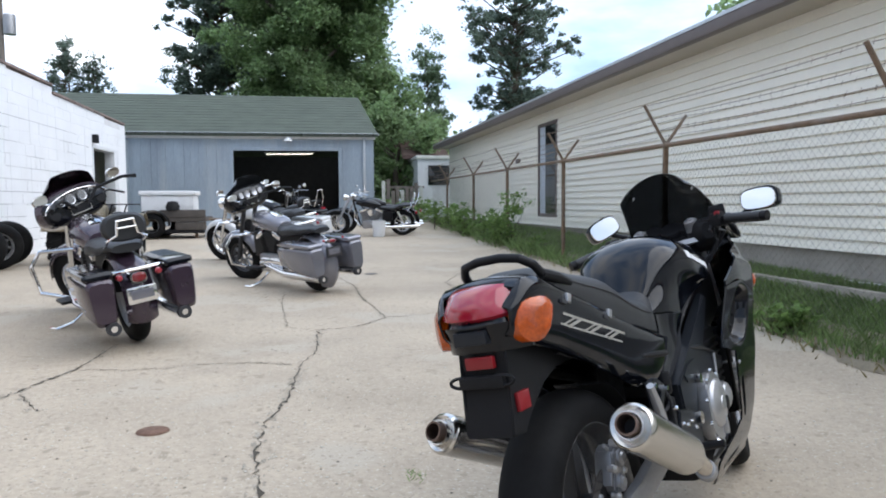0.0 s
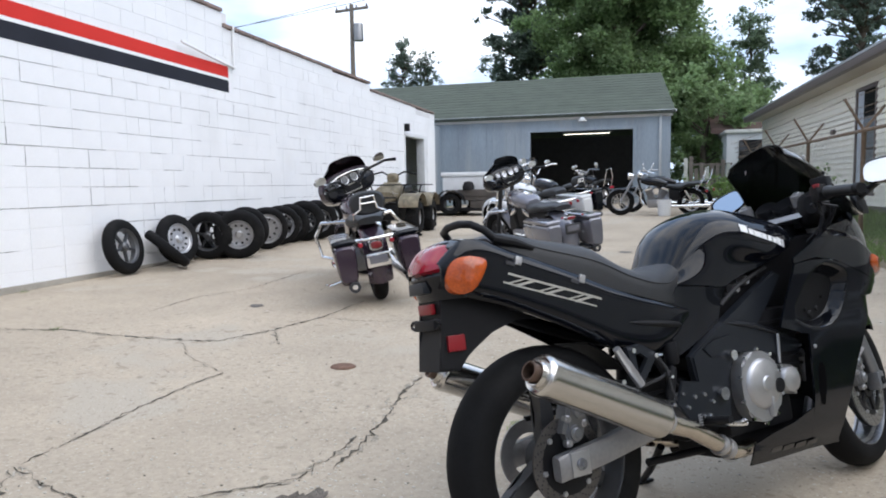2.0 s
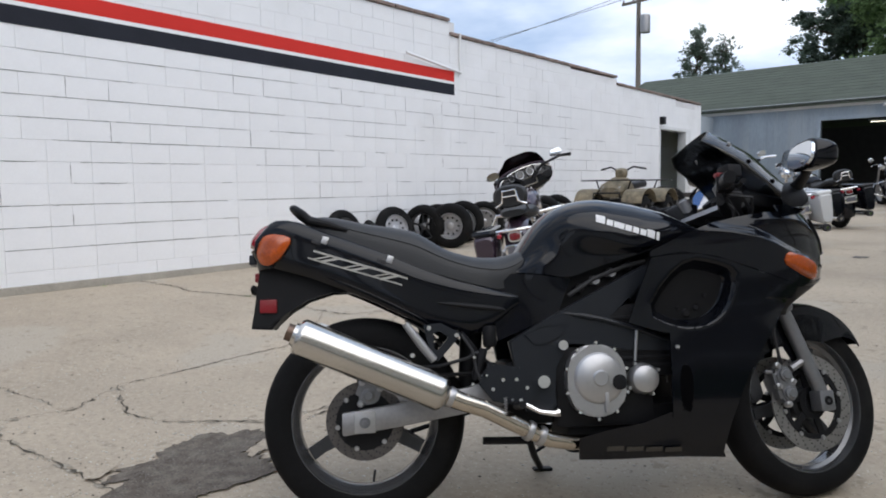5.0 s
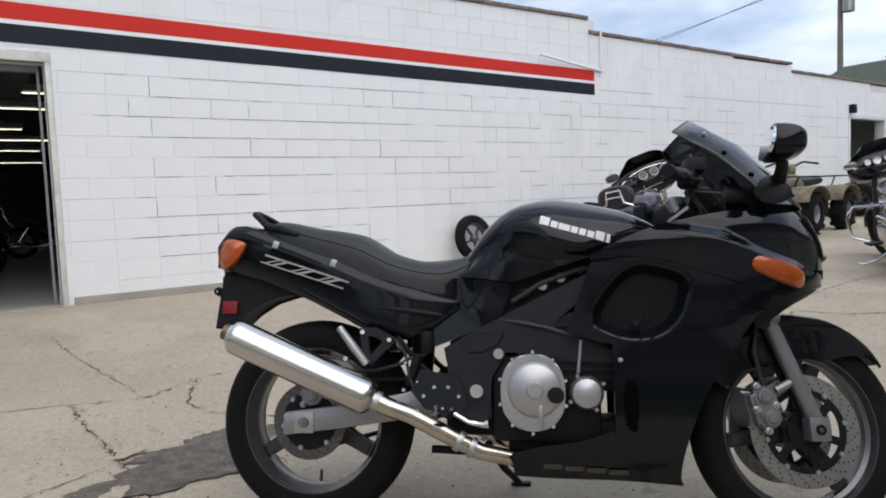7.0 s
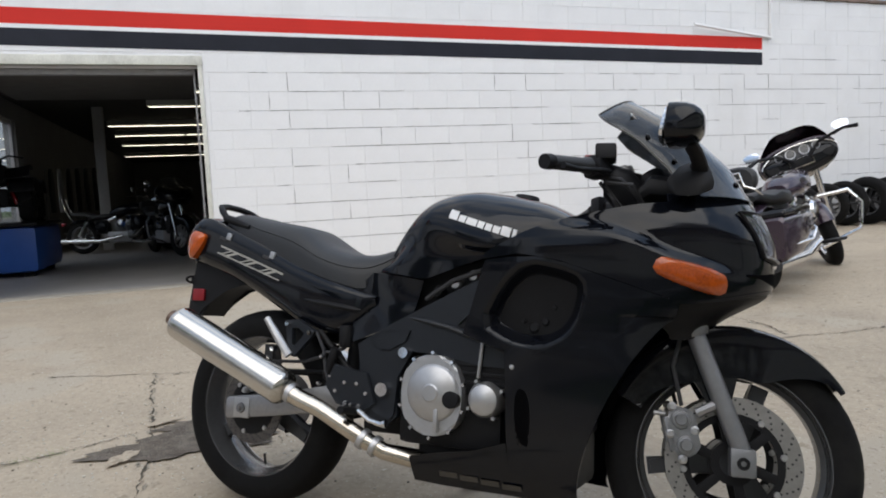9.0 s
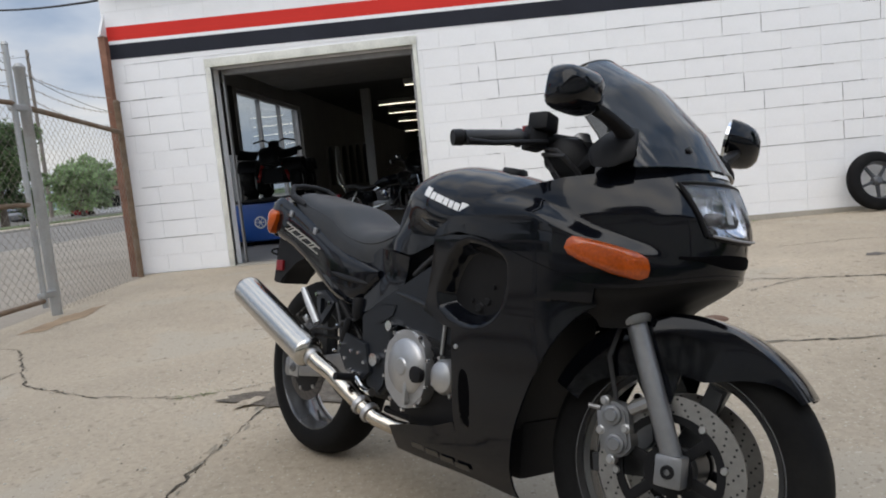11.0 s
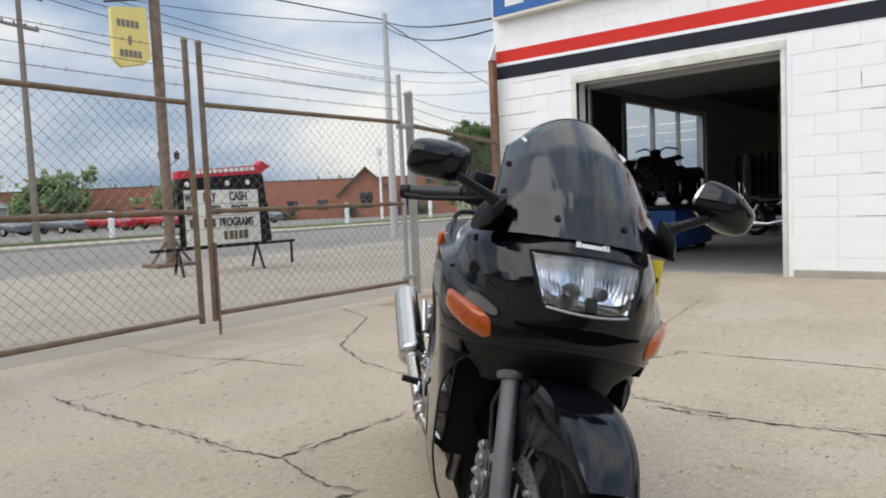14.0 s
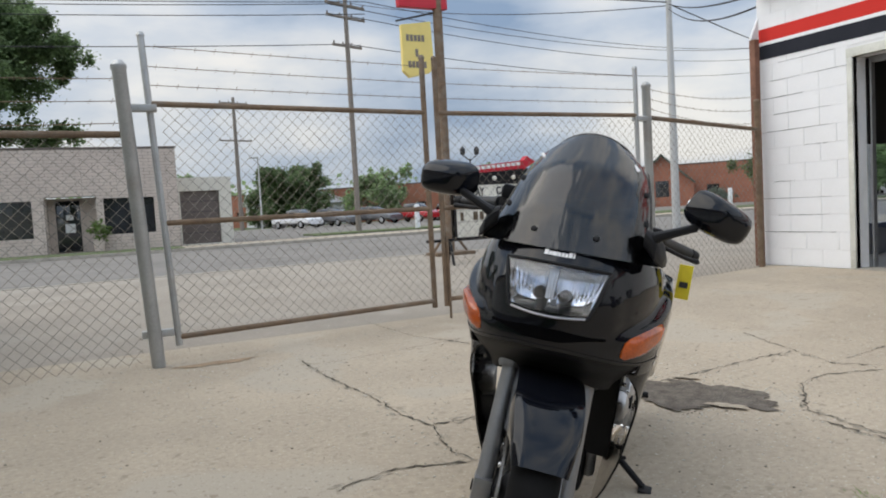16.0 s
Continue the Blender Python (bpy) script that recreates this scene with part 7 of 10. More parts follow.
    if fairing:
        cowl_ = part("batwing_fairing", loft([[Vector((x, p.y, z + p.z)) for p in superring(0, 0, 0, w, h, 28, 2.7)] for x, z, w, h in ((1.26, 1.03, 0.33, 0.145), (1.32, 1.03, 0.345, 0.155), (1.40, 1.0, 0.30, 0.15), (1.50, 0.965, 0.20, 0.12), (1.54, 0.95, 0.10, 0.07))]), PAINT if paint is not PLUM_PAINT else PLUM_PAINT, k, "fork mounted batwing fairing with gauges")
        part("inner_dash", loft([[Vector((x, p.y, 1.02 + p.z)) for p in superring(0, 0, 0, w, h, 28, 2.7)] for x, w, h in ((1.262, 0.322, 0.14), (1.235, 0.31, 0.11), (1.225, 0.27, 0.07))]), PAINT, cowl_, "instrument dash")
        for yy, r in ((-0.16, 0.035), (-0.06, 0.045), (0.06, 0.045), (0.16, 0.035)):
            g_ = part("gauge", lathe([(0, 0.02), (r * 0.85, 0.02), (r, 0.024), (r, 0)], Matrix.Translation((1.232, yy, 1.08)) @ Matrix.Rotation(radians(-80), 4, "Y"), 18), ALLOY, cowl_)
            part("gauge_face", lathe([(0, 0.022), (r * 0.8, 0.0215)], Matrix.Translation((1.231, yy, 1.08)) @ Matrix.Rotation(radians(-80), 4, "Y"), 18), LENS if sleek else DARK_PANE, g_)
        if not sleek:
            part("dash_trim", tube([(1.225, 0.33 * math.cos(a), 1.01 + 0.135 * math.sin(a)) for a in [math.pi * (0.06 + 0.88 * q / 16) for q in range(17)]], 0.006, 8), CHROME, cowl_, "chrome dash trim")
        part("radio_trim", tube([(1.212, -0.1, 0.95), (1.212, -0.1, 1.025), (1.212, 0.1, 1.025), (1.212, 0.1, 0.95), (1.212, -0.1, 0.95)], 0.006, 6), CHROME, cowl_)
        part("radio", box(1.215, 1.24, -0.09, 0.09, 0.96, 1.015, 0.004), PLASTIC, cowl_)
        for s in (-1, 1):
            part("speaker", lathe([(0, 0.012), (0.05, 0.01), (0.06, 0)], Matrix.Translation((1.235, s * 0.24, 1.01)) @ Matrix.Rotation(radians(-85), 4, "Y"), 18), PLASTIC, cowl_)
        part("windshield", shell(lambda u, v: Vector((lerp(1.42, 1.30, v) - 0.10 * (2 * u - 1) ** 2, (2 * u - 1) * lerp(0.31, 0.2 + 0.04 * (1 - v), v), lerp(1.12, 1.30, v * (1 - 0.3 * (2 * u - 1) ** 4)))), 17, 8, (-0.004, 0, 0)), DARK_PANE if paint is not PLUM_PAINT else glass("brown_screen", (0.05, 0.034, 0.036), 0.06), cowl_, "dark tinted windshield")
        part("headlight", lathe([(0, 0.04), (0.06, 0.03), (0.085, 0)], Matrix.Translation((1.53, 0, 0.95)) @ Matrix.Rotation(radians(90), 4, "Y"), 24), LENS, cowl_)
    else:
        part("headlight", lathe([(0, 0.04), (0.06, 0.035), (0.09, 0.01), (0.085, -0.06), (0.03, -0.12), (0, -0.12)], Matrix.Translation((1.46, 0, 0.93)) @ Matrix.Rotation(radians(90), 4, "Y"), 24), CHROME, k)
        if backrest:
            part("windshield", shell(lambda u, v: Vector((lerp(1.44, 1.26, v) - 0.08 * (2 * u - 1) ** 2, (2 * u - 1) * lerp(0.24, 0.2, v), lerp(0.98, 1.36, v * (1 - 0.12 * (2 * u - 1) ** 2)))), 13, 8, (-0.004, 0, 0)), glass("clear_shield", (0.7, 0.72, 0.75), 0.06), k)
    part("side_stand", tube([(0.80, 0.14, 0.20), (0.82, 0.28, 0.10), (0.84, 0.40, 0.075), (0.90, 0.43, 0.08)], 0.014, 8), CHROME, k, "chrome side stand")
    part("frame", add_box(bmesh.new(), 0.1, 1.2, -0.07, 0.07, 0.36, 0.68, 0.03), PLASTIC, k)
    # the forks and all that they carry are turned to the left
    if sleek:
        cowl_.location.z += 0.07
    head = Vector((1.28, 0, 0.98))
    turn = Matrix.Translation(head) @ Matrix.Rotation(radians(steer), 4, Vector((-0.42, 0, 0.9))) @ Matrix.Translation(-head)
    for c in k.children:
        kind_ = c.name.split(".")[0]
        if kind_ in ("front_fender", "fork", "bar", "mirror", "batwing_fairing", "headlight", "windshield") or (kind_ == "wheel" and c.location.x > 1):
            c.matrix_basis = turn @ c.matrix_basis
    return k


def on_ground(x, y, heading, lean=-9):
    return Matrix.Translation((x, y, ground_z(x, y))) @ Matrix.Rotation(radians(heading), 4, "Z") @ Matrix.Rotation(radians(lean), 4, "X")


touring(on_ground(-1.07, 5.72, 118, -9), "plum touring motorcycle with chrome trim and a passenger backrest", PLUM_PAINT, PLUM_PAINT, steer=30)
touring(on_ground(0.24, 8.02, 125, -8) @ Matrix.Scale(0.95, 4), "pewter grey touring motorcycle with a black batwing fairing", GREY_PAINT, GREY_PAINT, True, False)
touring(on_ground(-0.08, 10.45, 133), "pearl white touring motorcycle with chrome handlebars", PEARL, PEARL, False, False)
touring(on_ground(-0.1, 13.4, 132), "black touring motorcycle with a chrome passenger backrest", PAINT, PAINT, False, True)


def cruiser(m, label, paint):
    k = thing("cruiser_motorcycle", label, "motorcycle", m, "cruisers by the garage")
    for x, R in ((0.0, 0.31), (1.62, 0.33)):
        w = part("wheel", rim_bm(0.215, 0.11, 36), ALLOY_DULL, k)
        w.location = (x, 0, R)
        part("tyre", tyre_bm(R, 0.13, 0.215, 36), TYRE, w)
        part("spokes", add_spokes(bmesh.new(), 12, 0.03, 0.2, 0.006, 0.006, 0.02), CHROME, w)
        part("fender", shell(lambda u, v: Vector((x + 0.345 * math.cos(lerp(radians(40), radians(165), u)), lerp(-0.08, 0.08, v), R + (0.345 - 0.04 * (2 * v - 1) ** 2) * math.sin(lerp(radians(40), radians(165), u)))), 14, 7, (0, 0, -0.004)), paint, k)
    part("engine", add_box(bmesh.new(), 0.5, 1.0, -0.15, 0.15, 0.2, 0.40, 0.04), ALLOY_DULL, k)
    for a, x in ((radians(-22), 0.70), (radians(22), 0.88)):
        cyl_ = bmesh.new()
        for q in range(9):
            add_lathe(cyl_, [(0.05, 0.028 * q), (0.092, 0.028 * q), (0.092, 0.028 * q + 0.012), (0.05, 0.028 * q + 0.016)], Matrix.Translation((x, 0, 0.38)) @ Matrix.Rotation(a, 4, "Y"), 16)
        part("cylinder", cyl_, ALLOY_DULL, k)
        part("rocker_box", box(-0.09, 0.09, -0.1, 0.1, 0.25, 0.31, 0.02, Matrix.Translation((x, 0, 0.38)) @ Matrix.Rotation(a, 4, "Y")), CHROME, k)
    part("air_cleaner", lathe([(0, 0.05), (0.07, 0.045), (0.09, 0.02), (0.09, -0.03)], Matrix.Translation((0.79, -0.15, 0.55)) @ Matrix.Rotation(radians(90), 4, "X"), 20), CHROME, k)
    part("fuel_tank", loft([[Vector((x, p.y, z + p.z)) for p in superring(0, 0, 0, w, h, 20, 2.4)] for x, z, w, h in ((0.55, 0.74, 0.08, 0.05), (0.75, 0.79, 0.15, 0.10), (1.0, 0.82, 0.13, 0.10), (1.15, 0.83, 0.05, 0.05))]), paint, k)
    part("seat", loft([[Vector((x, p.y, z + p.z)) for p in superring(0, 0, 0, w, h, 16, 2.8)] for x, z, w, h in ((-0.2, 0.76, 0.09, 0.03), (0.1, 0.74, 0.13, 0.05), (0.25, 0.68, 0.16, 0.05), (0.6, 0.71, 0.08, 0.03))]), VINYL, k)
    part("sissy_bar", tube([(-0.1, -0.11, 0.62), (-0.26, -0.1, 0.86), (-0.3, -0.06, 1.05), (-0.3, 0.06, 1.05), (-0.26, 0.1, 0.86), (-0.1, 0.11, 0.62)], 0.012, 8), CHROME, k)
    part("tail_light", box(-0.36, -0.31, -0.06, 0.06, 0.54, 0.60, 0.01), RED_LENS, k)
    for s in (-1, 1):
        part("fork", tube([(1.28, s * 0.1, 0.98), (1.62, s * 0.1, 0.33)], 0.022, 10), ALLOY_DULL, k)
        part("exhaust", tube([(0.8, s * 0.17, 0.32), (0.4, s * 0.2, 0.24), (-0.4, s * 0.2, 0.26)], [0.025, 0.035, 0.04], 12), CHROME, k)
        part("bar", tube([(1.24, s * 0.05, 0.98), (1.18, s * 0.2, 1.05), (1.0, s * 0.38, 1.02)], 0.013, 8), CHROME, k)
        part("shock", tube([(-0.02, s * 0.15, 0.34), (0.16, s * 0.15, 0.62)], 0.028, 10), CHROME, k)
        part("crash_bar", tube([(1.1, s * 0.10, 0.62), (1.15, s * 0.32, 0.58), (1.15, s * 0.34, 0.36), (1.05, s * 0.12, 0.24)], 0.014, 8), CHROME, k)
        part("mirror", lathe([(0, 0.02), (0.05, 0.01), (0.055, 0)], Matrix.Translation((1.1, s * 0.34, 1.16)) @ Matrix.Rotation(radians(-90), 4, "Y"), 16), CHROME, k)
    part("headlight", lathe([(0, 0.04), (0.07, 0.03), (0.085, 0), (0.04, -0.1), (0, -0.1)], Matrix.Translation((1.42, 0, 0.95)) @ Matrix.Rotation(radians(90), 4, "Y"), 20), CHROME, k)
    part("frame", add_tube(add_tube(bmesh.new(), [(0.1, 0, 0.64), (0.7, 0, 0.68), (1.22, 0, 0.9)], 0.03, 8), [(1.22, 0, 0.88), (1.05, 0, 0.3), (0.95, 0, 0.2), (0.3, 0, 0.22), (0.05, 0, 0.32)], 0.024, 8), PLASTIC, k)
    part("side_cover", lathe([(0, 0.03), (0.09, 0.025), (0.11, 0)], Matrix.Translation((0.38, -0.11, 0.5)) @ Matrix.Rotation(radians(90), 4, "X"), 18), paint, k)
    part("battery_box", add_box(bmesh.new(), 0.26, 0.5, -0.1, 0.1, 0.36, 0.62, 0.03), PLASTIC, k)
    return k


cruiser(on_ground(2.12, 16.6, 182, -8) @ Matrix.Scale(0.94, 4), "black and silver cruiser motorcycle with chrome pipes", PAINT)
cruiser(on_ground(0.2, 19.2, 120, -8), "dark cruiser motorcycle with a red tail light", PAINT)
cruiser(on_ground(2.35, 17.5, 176, -8) @ Matrix.Scale(0.95, 4), "black cruiser motorcycle parked behind another", PAINT)
c_in = cruiser(Matrix.Translation((-0.6, 23.2, 0.47)) @ Matrix.Rotation(radians(100), 4, "Z"), "dark cruiser motorcycle inside the garage", PAINT)

# ---- quad bike by the wall ----
def quad(m, label, body, group="", rack=True):
    k = thing("quad_bike", label, "quad bike", m, group)
    for x in (-0.6, 0.6):
        for s in (-1, 1):
            w = part("wheel", rim_bm(0.15, 0.18, 28), ALLOY_DULL, k)
            w.location = (x, s * 0.44, 0.31)
            t_ = part("tyre", tyre_bm(0.31, 0.24, 0.15, 32), TYRE, w)
            for q in range(18):
                part("lug", add_box(bmesh.new(), -0.015, 0.015, -0.11, 0.11, 0.295, 0.318, 0, Matrix.Rotation(2 * math.pi * q / 18, 4, "Y") @ Matrix.Rotation(0.4 * (-1) ** q, 4, "Z")), TYRE, w)
            part("fender", shell(lambda u, v: Vector((x + 0.40 * math.cos(lerp(radians(15), radians(165), u)), s * lerp(0.24, 0.58, v), 0.36 + 0.36 * math.sin(lerp(radians(15), radians(165), u)) ** 0.7)), 14, 5, (0, 0, -0.012)), body, k, "mottled plastic fender")
    part("chassis", add_box(bmesh.new(), -0.7, 0.75, -0.2, 0.2, 0.26, 0.55, 0.05), PLASTIC, k)
    part("body", loft([[Vector((x, p.y, z + p.z)) for p in superring(0, 0, 0, w, h, 20, 3)] for x, z, w, h in ((0.15, 0.70, 0.16, 0.12), (0.4, 0.78, 0.2, 0.14), (0.75, 0.70, 0.22, 0.12), (0.85, 0.66, 0.15, 0.08))]), body, k)
    part("seat", loft([[Vector((x, p.y, z + p.z)) for p in superring(0, 0, 0, w, h, 16, 3)] for x, z, w, h in ((-0.65, 0.80, 0.12, 0.04), (-0.5, 0.80, 0.16, 0.07), (0.0, 0.77, 0.14, 0.07), (0.2, 0.80, 0.1, 0.04))]), VINYL, k)
    part("pod", loft([[Vector((x, p.y, 0.98 + p.z)) for p in superring(0, 0, 0, w, h, 16, 3)] for x, w, h in ((0.25, 0.07, 0.05), (0.32, 0.11, 0.09), (0.42, 0.07, 0.06))]), body, k)
    part("bar", tube([(0.22, -0.4, 1.05), (0.28, -0.2, 1.09), (0.33, 0, 0.99), (0.28, 0.2, 1.09), (0.22, 0.4, 1.05)], 0.016, 8), PLASTIC, k)
    part("stem", tube([(0.34, 0, 0.98), (0.45, 0, 0.75)], 0.03, 8), PLASTIC, k)
    for x0, x1, z in ((0.42, 0.95, 0.86), (-0.95, -0.35, 0.86)) if rack else ():
        r_ = bmesh.new()
        for q in range(6):
            yy = lerp(-0.45, 0.45, q / 5)
            add_tube(r_, [(x0, yy, z), (x1, yy, z)], 0.009, 6)
        for xx in (x0, (x0 + x1) / 2, x1):
            add_tube(r_, [(xx, -0.46, z + 0.002), (xx, 0.46, z + 0.002)], 0.011, 6)
        for yy in (-0.3, 0.3):
            add_tube(r_, [((x0 + x1) / 2, yy, z), ((x0 + x1) / 2, yy * 0.6, 0.5)], 0.012, 6)
        part("rack", r_, PLASTIC, k, "tubular cargo rack")
    part("bumper", tube([(0.8, -0.25, 0.35), (0.98, -0.25, 0.42), (1.0, -0.22, 0.65), (1.0, 0.22, 0.65), (0.98, 0.25, 0.42), (0.8, 0.25, 0.35)], 0.016, 8), PLASTIC, k)
    for s in (-1, 1):
        part("headlight", lathe([(0, 0.02), (0.05, 0.01), (0.06, -0.03)], Matrix.Translation((0.86, s * 0.14, 0.70)) @ Matrix.Rotation(radians(90), 4, "Y"), 16), LENS, k)
    return k


quad(on_ground(-3.12, 11.9, -84, 0), "muddy camouflage quad bike by the white wall", CAMO)

# ---- loose wheels along the wall ----
def loose_wheel(x, y, R, w, rim, yaw, tilt, rim_mat, wall=False, z=None):
    m = Matrix.Translation((x, y, 0)) @ Matrix.Rotation(radians(yaw), 4, "Z") @ Matrix.Rotation(radians(tilt), 4, "X")
    low = R * abs(math.cos(radians(tilt))) + w / 2 * abs(math.sin(radians(tilt)))
    m.translation.z = ground_z(x, y) + low * 0.985 if z is None else z
    k = thing("loose_wheel", "worn motorcycle wheel with tyre leaning by the white wall" if not wall else "whitewall motorcycle wheel leaning by the white wall", "wheel", m, "loose wheels")
    part("tyre", tyre_bm(R, w, rim, 40), TYRE, k)
    part("rim", rim_bm(rim, w, 40), rim_mat, k)
    if rim_mat is ALLOY:
        # pressed disc with a ring of slots, their shade put in as black blocks
        for s in (-1, 1):
            d_ = part("disc", lathe([(0.04, 0.026), (rim * 0.5, 0.016), (rim * 0.72, 0.028), (rim - 0.03, 0.012), (rim - 0.014, 0.03), (rim - 0.014, 0.02), (0.04, 0.018)], Matrix.Rotation(radians(90 * s), 4, "X"), 40, True), ALLOY_DULL, k, "dull silver wheel disc")
            for q in range(10):
                part("slot", box(rim * 0.55, rim * 0.7, -0.012, 0.012, 0.016, 0.0285, 0.003, Matrix.Rotation(radians(90 * s), 4, "X") @ Matrix.Rotation(2 * math.pi * q / 10, 4, "Z")), SLOT_SHADE, d_)
    else:
        part("spokes", add_spokes(bmesh.new(), random.choice((5, 7, 9)), 0.03, rim - 0.02, 0.022, 0.016, 0.03, random.random()), SPOKE if rim_mat is RIM_GREY else RIM_GREY, k)
    part("hub", lathe([(0, -0.05), (0.03, -0.05), (0.05, -0.03), (0.05, 0.03), (0.03, 0.05), (0, 0.05)], AXIS_Y, 20), rim_mat, k)
    if wall:
        for s in (-1, 1):
            part("white_band", lathe([(rim + 0.012, 0), (rim + 0.05, 0), (rim + 0.05, 0.003), (rim + 0.012, 0.003)], Matrix.Translation((0, s * w * 0.42, 0)) @ AXIS_Y, 40, True), WHITE_MARK, k)
    return k


for x, y, R, w, rim, yaw, tilt, rm, wb in (
        (-4.36, 6.42, 0.31, 0.13, 0.20, 95, -12, RIM_GREY, False),
        (-4.18, 6.92, 0.30, 0.12, 0.22, 133, -48, RIM_GREY, False),
        (-4.34, 7.32, 0.31, 0.13, 0.19, 80, -13, ALLOY, True),
        (-4.28, 7.86, 0.31, 0.16, 0.20, 18, 6, RIM_GREY, False),
        (-4.20, 8.08, 0.31, 0.16, 0.21, 20, 4, RIM_GREY, True),
        (-4.12, 8.28, 0.31, 0.16, 0.20, 18, 5, RIM_GREY, False),
        (-3.92, 8.02, 0.32, 0.17, 0.19, 26, 3, ALLOY, False),
        (-4.25, 8.72, 0.32, 0.16, 0.21, 22, 5, ALLOY, True),
        (-4.12, 9.05, 0.31, 0.14, 0.22, 35, 8, ALLOY, True),
        (-4.18, 9.55, 0.31, 0.14, 0.21, 38, 12, ALLOY_DULL, False),
        (-4.25, 10.0, 0.31, 0.15, 0.2, 20, 6, RIM_GREY, False),
        (-4.15, 10.3, 0.33, 0.18, 0.2, 15, 4, RIM_GREY, False),
        (-4.05, 10.6, 0.32, 0.16, 0.2, 30, 8, ALLOY_DULL, False),
        (-4.25, 10.95, 0.32, 0.18, 0.2, 12, 4, RIM_GREY, False),
        (-4.2, 11.3, 0.32, 0.18, 0.2, 20, 4, RIM_GREY, False)):
    loose_wheel(x, y, R, w, rim, yaw, tilt, rm, wb)
for x, y in ((-3.9, 14.6), (-3.7, 15.1), (-4.1, 15.6)):
    loose_wheel(x, y, 0.32, 0.2, 0.18, 30, 10, RIM_GREY)

# ---- trailer with a white box, bucket, drain ----
tz = ground_z(-3.0, 17)
DARK_BOARD = mat("oily_board", (0.075, 0.065, 0.058), 0.8, var=0.35, scale=4, fine=40, bump=0.4)
tr = thing("flat_trailer", "low dark steel trailer loaded with old parts", "trailer", Matrix.Translation((-3.0, 16.9, tz)))
part("deck", box(-1.15, 0.75, -0.5, 0.5, 0.36, 0.46, 0.01), DARK_BOARD, tr)
for s in (-1, 1):
    wq = part("wheel", tyre_bm(0.28, 0.16, 0.16, 28), TYRE, tr)
    wq.location = (-0.35, s * 0.62, 0.28)
    part("rim", rim_bm(0.16, 0.16, 28), RIM_GREY, wq)
    part("fender", shell(lambda u, v: Vector((-0.35 + 0.36 * math.cos(math.pi * u), s * lerp(0.52, 0.74, v), 0.28 + 0.34 * math.sin(math.pi * u))), 12, 3, (0, 0, -0.006)), PLASTIC, tr)
part("side_board", box(-0.2, 0.75, -0.52, -0.5, 0.46, 0.62, 0.004), DARK_BOARD, tr)
part("drawbar", tube([(0.75, 0, 0.40), (1.5, 0, 0.36)], 0.03, 8), RUST, tr)
part("stand", box(0.5, 0.56, -0.4, -0.34, 0.0, 0.37), RUST, tr)
part("skirt", box(-1.1, 0.7, -0.5, 0.5, 0.1, 0.16, 0.01), PLASTIC, tr)
part("toolbox", box(0.1, 0.7, -0.49, -0.1, 0.17, 0.35, 0.02), DARK_BOARD, tr)
part("drum", lathe([(0, 0), (0.15, 0), (0.16, 0.2), (0, 0.2)], Matrix.Translation((-0.7, -0.3, 0.16)), 16), PLASTIC, tr)
bx = thing("storage_box", "dirty white plastic storage box with a lid on the trailer", "box", Matrix.Translation((-3.1, 17.0, tz + 0.46)))
part("body", box(-0.56, 0.56, -0.32, 0.32, 0.0, 0.48, 0.03), WHITE_TRIM, bx)
part("lid", box(-0.6, 0.6, -0.36, 0.36, 0.48, 0.58, 0.03), WHITE_TRIM, bx)
solid("wooden_plank", box(-3.5, -2.5, 16.40, 16.55, tz + 0.462, tz + 0.60, 0.01), POLE, "weathered wooden plank on the trailer", "plank")
solid("dark_bag", lathe([(0, 0.22), (0.1, 0.2), (0.15, 0.1), (0.14, 0.0), (0, 0)], Matrix.Translation((-2.95, 16.47, tz + 0.60)), 14), PLASTIC, "small black bag on the plank", "bag")
bz = ground_z(1.55, 16.3)
bk = thing("bucket", "white plastic bucket on the concrete", "bucket", Matrix.Translation((1.55, 16.3, bz)))
part("pail", lathe([(0, 0.0), (0.13, 0.0), (0.15, 0.32), (0.155, 0.36), (0.145, 0.36), (0.13, 0.02), (0, 0.02)], seg=24), WHITE_TRIM, bk)
part("handle", tube([(0.15 * math.cos(a), 0.16 * math.sin(a) * 0.0 + 0.01, 0.33 + 0.03 * math.sin(a)) for a in [math.pi * q / 8 for q in range(9)]], 0.004, 6), GALV, bk)
dr = thing("drain_cover", "rusty oval iron cover set in the concrete", "drain", Matrix.Translation((-0.50, 3.62, ground_z(-0.5, 3.62))))
part("lid", spin(lathe([(0, 0.010), (0.062, 0.010), (0.072, 0.005), (0.075, 0.0)], seg=28), Matrix.Diagonal((1, 0.9, 1, 1))), mat("rusty_iron", (0.17, 0.1, 0.07), 0.85, metal=0.3, var=0.35, scale=14, fine=80, bump=0.6), dr)

# ---- shed behind the fence ----
sh = thing("shed", "old grey shed with a brown roof behind the fence", "shed")
part("wall", box(3.9, 7.2, 27.0, 30, 0.3, 2.75), WHITE_TRIM, sh)
part("window", box(4.3, 5.7, 26.97, 27.0, 1.75, 2.5, 0.005), DARK_PANE, sh)
bm = bmesh.new()
vs = [bm.verts.new(p) for p in ((3.5, 28.6, 3.0), (7.6, 28.6, 3.0), (7.6, 30, 3.75), (3.5, 30, 3.75), (3.5, 28.6, 2.85), (7.6, 28.6, 2.85), (7.6, 30, 3.6), (3.5, 30, 3.6))]
